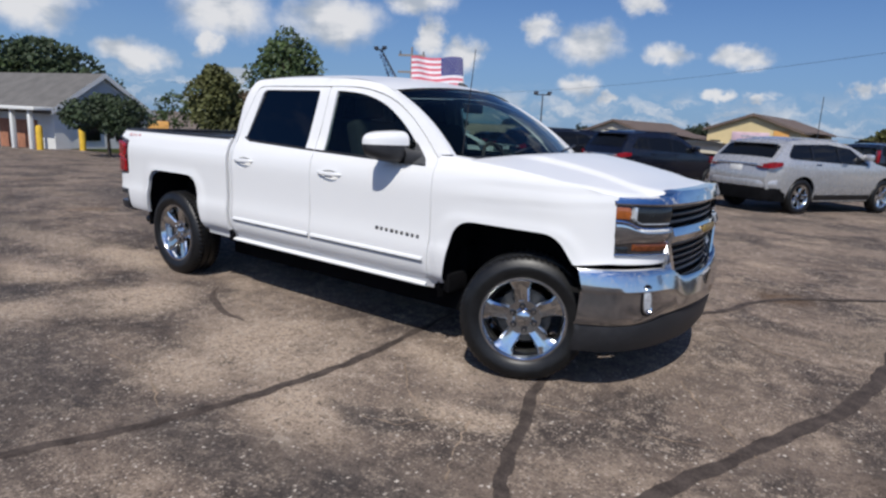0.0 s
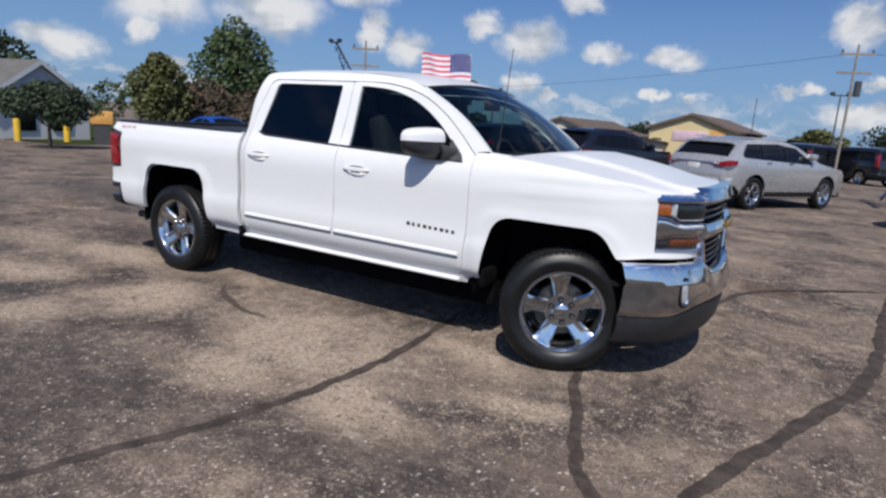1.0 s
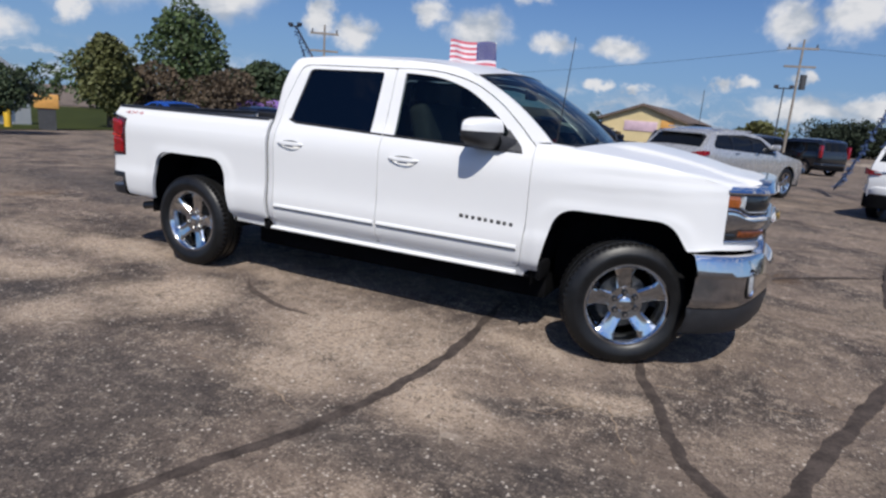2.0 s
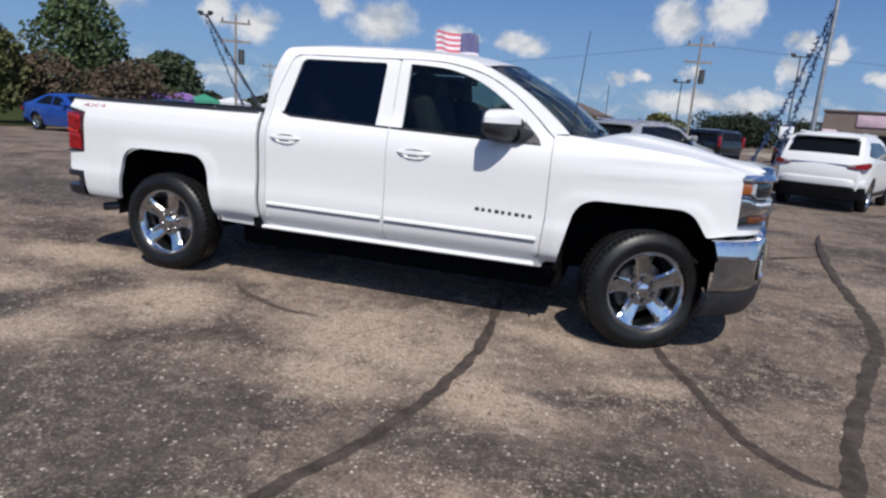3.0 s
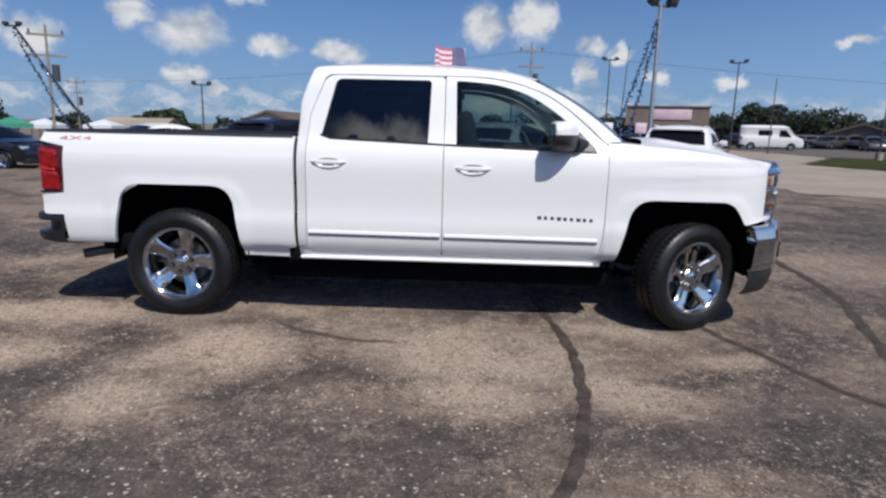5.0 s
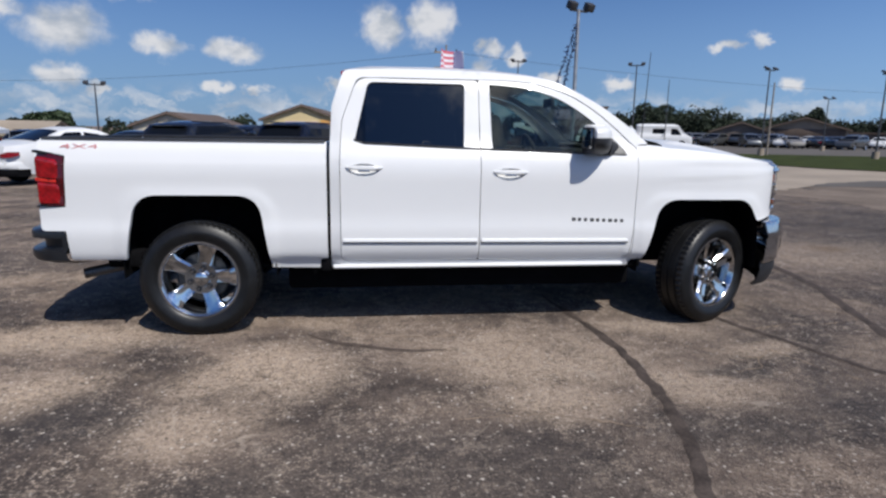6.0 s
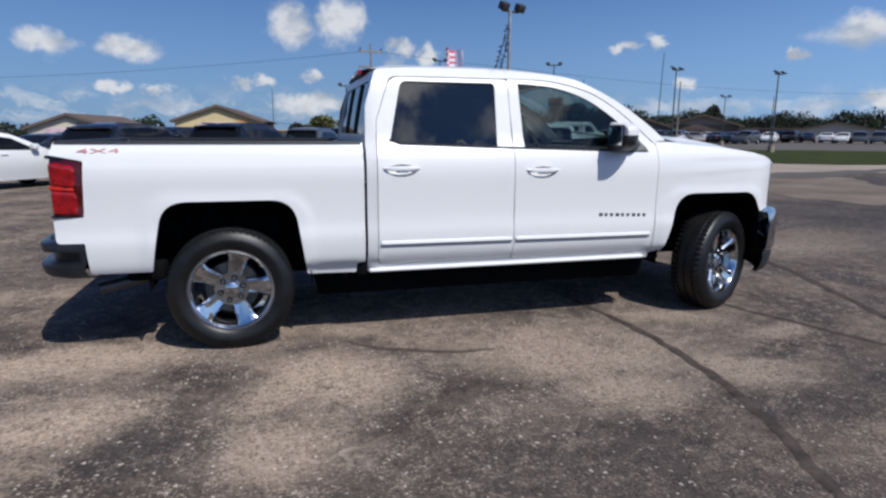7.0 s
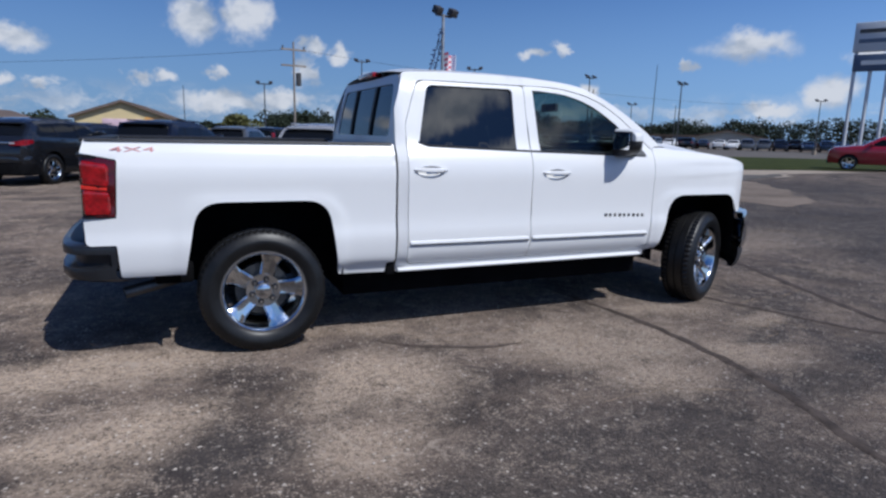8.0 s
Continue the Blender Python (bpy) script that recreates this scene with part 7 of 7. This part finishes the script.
part("roof", bm, BROWNROOF, lean2, smooth=False)
gabled("tan_house", "low tan-roofed house before the dark tree", at(-21.6, 44.0, 92), 5.0, 4.6, 1.55, 2.35, CREAMWALL, CONCRETE, 0.4)

shop = gabled("gabled_building", "white gabled building with grey shingle roof and brick base", at(-25.0, 10.2, 100), 4.8, 13.0, 1.85, 3.45, WHITEWALL, GREYROOF, 0.22,
              [("window", -1.2, -0.3, 0.4, 1.5, FARGLASS, "dark window"), ("window", 0.5, 1.4, 0.4, 1.5, FARGLASS, "dark window")])
part("pediment", shell([(-1.7, 2.05), (1.7, 2.05), (0, 3.10)], lambda x, z: Vector((x, -0.03, z)), step=0.5, depth=(0, 0.02, 0)), material("grey_siding", (0.40, 0.42, 0.44), 0.6, spot=0.1, scale=3), shop, "grey gable siding")
part("brick_base", boxm(-2.49, -2.41, 1.2, 13.0, -0.4, 1.25), BRICK, shop, "red brick base wall")
for k in range(5):
    part("column", boxm(-3.2, -3.02, 0.4 + 1.3 * k, 0.58 + 1.3 * k, -0.5, 1.72, 0.02), WHITEWALL, shop, "white porch column")
part("porch_roof", boxm(-3.35, -2.42, -0.2, 13.2, 1.70, 1.84, 0.02), WHITEWALL, shop, "white porch eave")
kiosk = thing("sign_box", "orange and red sign box by the drive", "sign", "", at(-20.9, 10.55, 60))
part("box", boxm(-0.42, 0.42, -0.2, 0.2, 0.85, 1.40, 0.03), SIGNORANGE, kiosk, "orange sign face")
part("post", boxm(-0.30, 0.30, -0.15, 0.15, -0.05, 0.85), GREYTRIM, kiosk)

b = thing("bollard", "yellow steel bollard by the drive-through", "bollard", "yellow bollards", at(-23.5, 8.49, 0))
part("post", lathe(bmesh.new(), [(0.13, -0.05), (0.13, 0.92), (0.11, 0.99), (0.05, 1.03), (0.0001, 1.04)], 16, "z"), YELLOWPAINT, b)
for x, y in ((-24.0, 7.0), (-22.6, 10.0)):
    copy_thing(b, at(x, y, 0))

hall = thing("retail_hall", "long taupe flat-roofed shop with a pale sign", "building", "", at(28.2, 76.2, -17))
part("wall", boxm(-5.0, 5.2, 0, 12, -0.6, 4.75), TAUPEWALL, hall, smooth=False)
part("parapet", boxm(-5.15, 5.35, -0.15, 12.1, 4.75, 4.95), BROWNROOF, hall, smooth=False)
part("sign", boxm(-1.7, 3.1, -0.14, 0.02, 3.2, 4.5, 0.03), SIGNPINK, hall, "pale pink sign")
# shadow along the shop's foot, drawn as a dark pane; the canopy is added
part("shaded_front", boxm(-4.9, 5.1, -0.05, 0.05, -0.4, 2.3), FARGLASS, hall, "dark front with its shadow put into the colour")
part("canopy_edge", boxm(-5.1, 5.3, -1.2, 0.0, 2.35, 2.6), BROWNROOF, hall, "dark canopy added over the shaded front")
for x, y, mat in ((12.2, 39.0, SIGNWHITE), (14.4, 38.4, SIGNPINK)):
    board = thing("lot_sign", "small pale sign on a thin post at the lot's edge", "sign", "lot signs", at(x, y, 10))
    part("post", cylinder(bmesh.new(), (0, 0.02, -0.1), (0, 0.02, 2.0), 0.035, seg=8), GALV, board)
    part("face", boxm(-0.42, 0.42, -0.02, 0.02, 1.75, 2.45, 0.01), mat, board, "pale sign face")
# the brown band over the gable wall is porch shade put into colour
gabled("far_shed", "low building with a pale gable and dark lower band", at(63.6, 76.6, -39), 10.6, 14.0, 2.5, 4.1, CONCRETE, GREYROOF, 0.5,
       [("shade_band", -5.0, 5.0, 1.5, 2.5, BROWNROOF, "dark band standing in for the porch shade"), ("shutter", -4.4, -1.4, -0.3, 1.3, CREAMWALL, "pale shutter"), ("shutter", 0.6, 4.2, -0.3, 1.3, CREAMWALL, "pale shutter")])
gabled("far_shed", "wide pale gabled shed beyond the parked cars", at(83.4, 71.2, -48), 12.0, 14.0, 1.8, 3.0, CREAMWALL, GREYROOF, 0.4,
              [("shutter", -3.2, -0.6, -0.3, 1.1, WHITEWALL, "pale shutter")])
gabled("far_shed", "dark brown-roofed building beside the far lot", at(50.6, 71.6, -36), 7.0, 9.0, 2.0, 3.2, TAUPEWALL, BROWNROOF, 0.4)
far4 = thing("far_shed", "long low dark flat-roofed shed on the horizon", "building", "", at(82.0, 84.0, -44))
part("wall", boxm(-5, 9, 0, 8, -0.3, 2.0), TAUPEWALL, far4, smooth=False)
part("roof", boxm(-5.4, 9.4, -0.4, 8.4, 2.0, 2.2), BROWNROOF, far4, smooth=False)


# ---- poles, signs, strings of pennants ----
def lamp_pole(x, y, top, group="lamp poles", dark=True):
    z = ground_z(x, y)
    root = thing("lamp_pole", "tall lamp pole with twin floodlight heads", "lamp pole", group, pose(x, y, z, 0, 0, rnd.uniform(-30, 30)))
    h = top - z
    part("pole", cylinder(bmesh.new(), (0, 0, 0), (0, 0, h), 0.065, 0.04, 12), DARKMETAL if dark else GALV, root)
    part("crossarm", boxm(-0.5, 0.5, -0.04, 0.04, h - 0.12, h - 0.04), DARKMETAL, root)
    for s in (-1, 1):
        bm = boxm(-0.15, 0.15, -0.18, 0.18, -0.06, 0.06, 0.03)
        bmesh.ops.transform(bm, matrix=Matrix.Translation((s * 0.48, -0.08, h + 0.04)) @ Matrix.Rotation(0.5, 4, "X"), verts=bm.verts)
        part("floodlight", bm, LAMPHEAD, root, "dark floodlight head")
    part("base", cylinder(bmesh.new(), (0, 0, -0.1), (0, 0, 0.5), 0.22, seg=16), CONCRETE, root, "concrete base")
    return root


def mast(x, y, top, turn):
    z = ground_z(x, y)
    root = thing("light_mast", "grey light mast with two square floodlights", "lamp pole", "light masts", pose(x, y, z, 0, 0, turn))
    h = top - z
    part("pole", cylinder(bmesh.new(), (0, 0, 0), (0, 0, h), 0.08, 0.055, 14), GALV, root)
    part("crossarm", boxm(-0.36, 0.36, -0.03, 0.03, h - 0.08, h - 0.02), DARKMETAL, root)
    for s in (-1, 1):
        bm = bmesh.new()
        box(bm, -0.15, 0.15, -0.14, 0.14, -0.13, 0.13, 0.03)
        bmesh.ops.transform(bm, matrix=Matrix.Translation((s * 0.36, -0.1, h + 0.08)) @ Matrix.Rotation(0.5, 4, "X"), verts=bm.verts)
        part("floodlight", bm, LAMPHEAD, root, "dark square floodlight")
    return root


def pennants(p, q, seed, sag=0.35, size=0.13):
    rnd = random.Random(seed)
    root = thing("pennant_string", "string of dark blue foil pennants hung from the light mast", "pennants", "pennant strings")
    p, q = Vector(p), Vector(q)
    n = int((q - p).length / 0.085)
    bm, cord = bmesh.new(), []
    for i in range(n + 1):
        f = i / n
        c = p.lerp(q, f) + Vector((0, 0, -sag * 4 * f * (1 - f)))
        cord.append(c)
        for _ in range(2):
            d = Vector((rnd.uniform(-1, 1), rnd.uniform(-1, 1), rnd.uniform(-1.3, 0.2))).normalized()
            u = d.orthogonal().normalized() * size * 0.42
            bm.faces.new([bm.verts.new(c + u), bm.verts.new(c - u), bm.verts.new(c + d * size * rnd.uniform(0.7, 1.25))])
    cb = bmesh.new()
    for a, b in zip(cord, cord[1:]):
        cylinder(cb, a, b, 0.008, seg=5, caps=False)
    part("cord", cb, BLACK, root)
    tagged(part("pennant", bm, TINSEL, root, "dark blue foil pennants", smooth=False), kind="stuff")
    return root


mast(8.3, 15.9, 5.5, 20)
pennants((8.22, 15.85, 5.0), (6.75, 16.5, 0.2), 1, 0.3, 0.16)
pennants((8.25, 15.85, 4.9), (7.45, 16.3, 0.2), 2, 0.2, 0.16)
lean_mast = thing("light_tower", "leaning light tower with two floodlights", "lamp tower", "light masts")
part("boom", cylinder(bmesh.new(), (-12.7, 20.4, -0.3), (-15.2, 18.65, 4.85), 0.05, 0.03, 10), DARKMETAL, lean_mast)
for s in (-1, 1):
    part("floodlight", boxm(-15.25 + s * 0.26 - 0.09, -15.25 + s * 0.26 + 0.09, 18.54, 18.72, 4.85, 4.99, 0.03), LAMPHEAD, lean_mast, "dark square floodlight")
part("crossarm", boxm(-15.55, -14.95, 18.6, 18.66, 4.80, 4.86), DARKMETAL, lean_mast)
pennants((-15.2, 18.65, 4.8), (-12.9, 20.3, 0.3), 3, 0.2)
pennants((-15.2, 18.65, 4.6), (-13.6, 19.8, 0.2), 4, 0.15)
lamp_pole(13.1, 43.6, 6.9)
lamp_pole(21.7, 40.9, 6.6)
lamp_pole(29.2, 35.8, 6.0)
lamp_pole(34.5, 31.6, 5.5)
lamp_pole(64.5, 42.0, 5.9)
lamp_pole(47.0, 52.0, 5.2)
lamp_pole(5.9, 46.0, 5.0)


def utility_pole(x, y, top, turn, arm=True):
    z = ground_z(x, y)
    h = top - z
    root = thing("utility_pole", "wooden utility pole with crossarms", "utility pole", "utility poles", pose(x, y, z, 0, 0, turn))
    part("pole", cylinder(bmesh.new(), (0, 0, -0.2), (0, 0, h), 0.075, 0.05, 12), POLEWOOD, root)
    if arm:
        for dz in (0.45, 1.35):
            part("crossarm", boxm(-0.75, 0.75, -0.05, 0.05, h - dz - 0.05, h - dz + 0.05), POLEWOOD, root)
        for k in range(3):
            part("insulator", cylinder(bmesh.new(), (-0.65 + 0.65 * k, 0, h - 0.4), (-0.65 + 0.65 * k, 0, h - 0.22), 0.05, 0.035, 8), GREYTRIM, root)
        part("transformer", cylinder(bmesh.new(), (0.28, 0, h - 2.5), (0.28, 0, h - 1.75), 0.16, seg=14), GREYTRIM, root, "grey transformer can")
    return root


utility_pole(6.0, 33.0, 6.5, 10)
utility_pole(-17.2, 23.4, 5.6, 30)
utility_pole(30.5, 37.0, 5.2, 10, False)
lamp_pole(-15.6, 36.4, 3.95)
utility_pole(-34.0, 52.0, 5.2, 20)
for x, y, top, r in ((0.1, 55.0, 5.1, 0.04), (27.0, 46.0, 6.0, 0.05), (44.0, 42.0, 4.6, 0.05)):
    g = ground_z(x, y)
    a = thing("aerial_mast", "thin grey aerial mast", "mast", "aerial masts", pose(x, y, g))
    part("tube", cylinder(bmesh.new(), (0, 0, -0.1), (0, 0, top - g), r, 0.03, 8), DARKMETAL, a)


def wire(p, q, sag):
    """One hanging cable, a thin tube."""
    pts = [Vector(p).lerp(Vector(q), i / 24) + Vector((0, 0, -4 * sag * (i / 24) * (1 - i / 24))) for i in range(25)]
    across = Vector((-(pts[-1] - pts[0]).y, (pts[-1] - pts[0]).x, 0)).normalized() * 0.009
    up = Vector((0, 0, 0.009))
    cu = strip(bmesh.new(), [[c + across, c + up, c - across, c - up] for c in pts], close=True)
    return tagged(link("power_line", cu, BLACK), "thin black power line between the poles", "cable", group="power lines")


wire((6.0, 33.0, 6.1), (-34.0, 52.0, 4.9), 0.6)
wire((6.0, 33.0, 6.1), (64.5, 48.0, 5.6), 0.7)
wire((-34.0, 52.0, 4.9), (-60.0, 34.0, 4.6), 0.4)

pyl = thing("pylon_sign", "tall white and dark-blue roadside sign on steel posts", "sign", "", at(74.6, 42.6, -61))
for x in (-2.5, -0.9, 0.8, 2.6):
    part("post", cylinder(bmesh.new(), (x, 0.1, 0), (x, 0.1, 14.0 if abs(x) > 2 else 9.8), 0.20, seg=16), SIGNWHITE, pyl)
part("sign_panel", boxm(-2.9, 3.6, -0.3, 0.3, 11.9, 15.2, 0.08), SIGNWHITE, pyl, "white sign panel")
part("sign_panel", boxm(-2.7, 3.4, -0.3, 0.3, 9.7, 11.6, 0.08), SIGNBLUE, pyl, "dark blue sign panel")
for z, w in ((14.2, 2.3), (13.1, 2.6)):
    part("sign_bar", boxm(-2.4, -2.4 + 2 * w, -0.34, -0.31, z - 0.22, z + 0.22), SIGNBLUE if z < 13.5 else GREYTRIM, pyl, "unreadable sign line")
part("sign_bar", boxm(-1.9, 2.6, -0.34, -0.31, 10.4, 10.9), SIGNWHITE, pyl, "unreadable sign line")

for x, y, mat, lab in ((-21.2, 21.7, PURPLE, "purple sale canopy"), (-20.0, 22.7, PURPLE, "purple sale canopy"), (-21.0, 24.2, SIGNPINK, "pale pink sale canopy"), (-19.3, 23.5, GREEN, "green sale canopy"), (-20.4, 27.4, SIGNWHITE, "white sale canopy"), (-18.1, 29.0, SIGNWHITE, "white sale canopy")):
    c = thing("canopy", lab + " in the far lot", "canopy", "sale canopies", at(x, y, rnd.uniform(0, 40)))
    bm = bmesh.new()
    apex = bm.verts.new((0, 0, 1.95))
    ring = [bm.verts.new((sx * 0.8, sy * 0.8, 1.62)) for sx, sy in ((-1, -1), (1, -1), (1, 1), (-1, 1))]
    low = [bm.verts.new((v.co.x, v.co.y, 1.42)) for v in ring]
    for k in range(4):
        bm.faces.new((ring[k], ring[(k + 1) % 4], apex))
        bm.faces.new((low[k], low[(k + 1) % 4], ring[(k + 1) % 4], ring[k]))
    part("roof", bm, mat, c, smooth=False)
    for sx, sy in ((-1, -1), (1, -1), (1, 1), (-1, 1)):
        part("leg", cylinder(bmesh.new(), (sx * 0.78, sy * 0.78, 0), (sx * 0.78, sy * 0.78, 1.62), 0.025, seg=6), GALV, c)
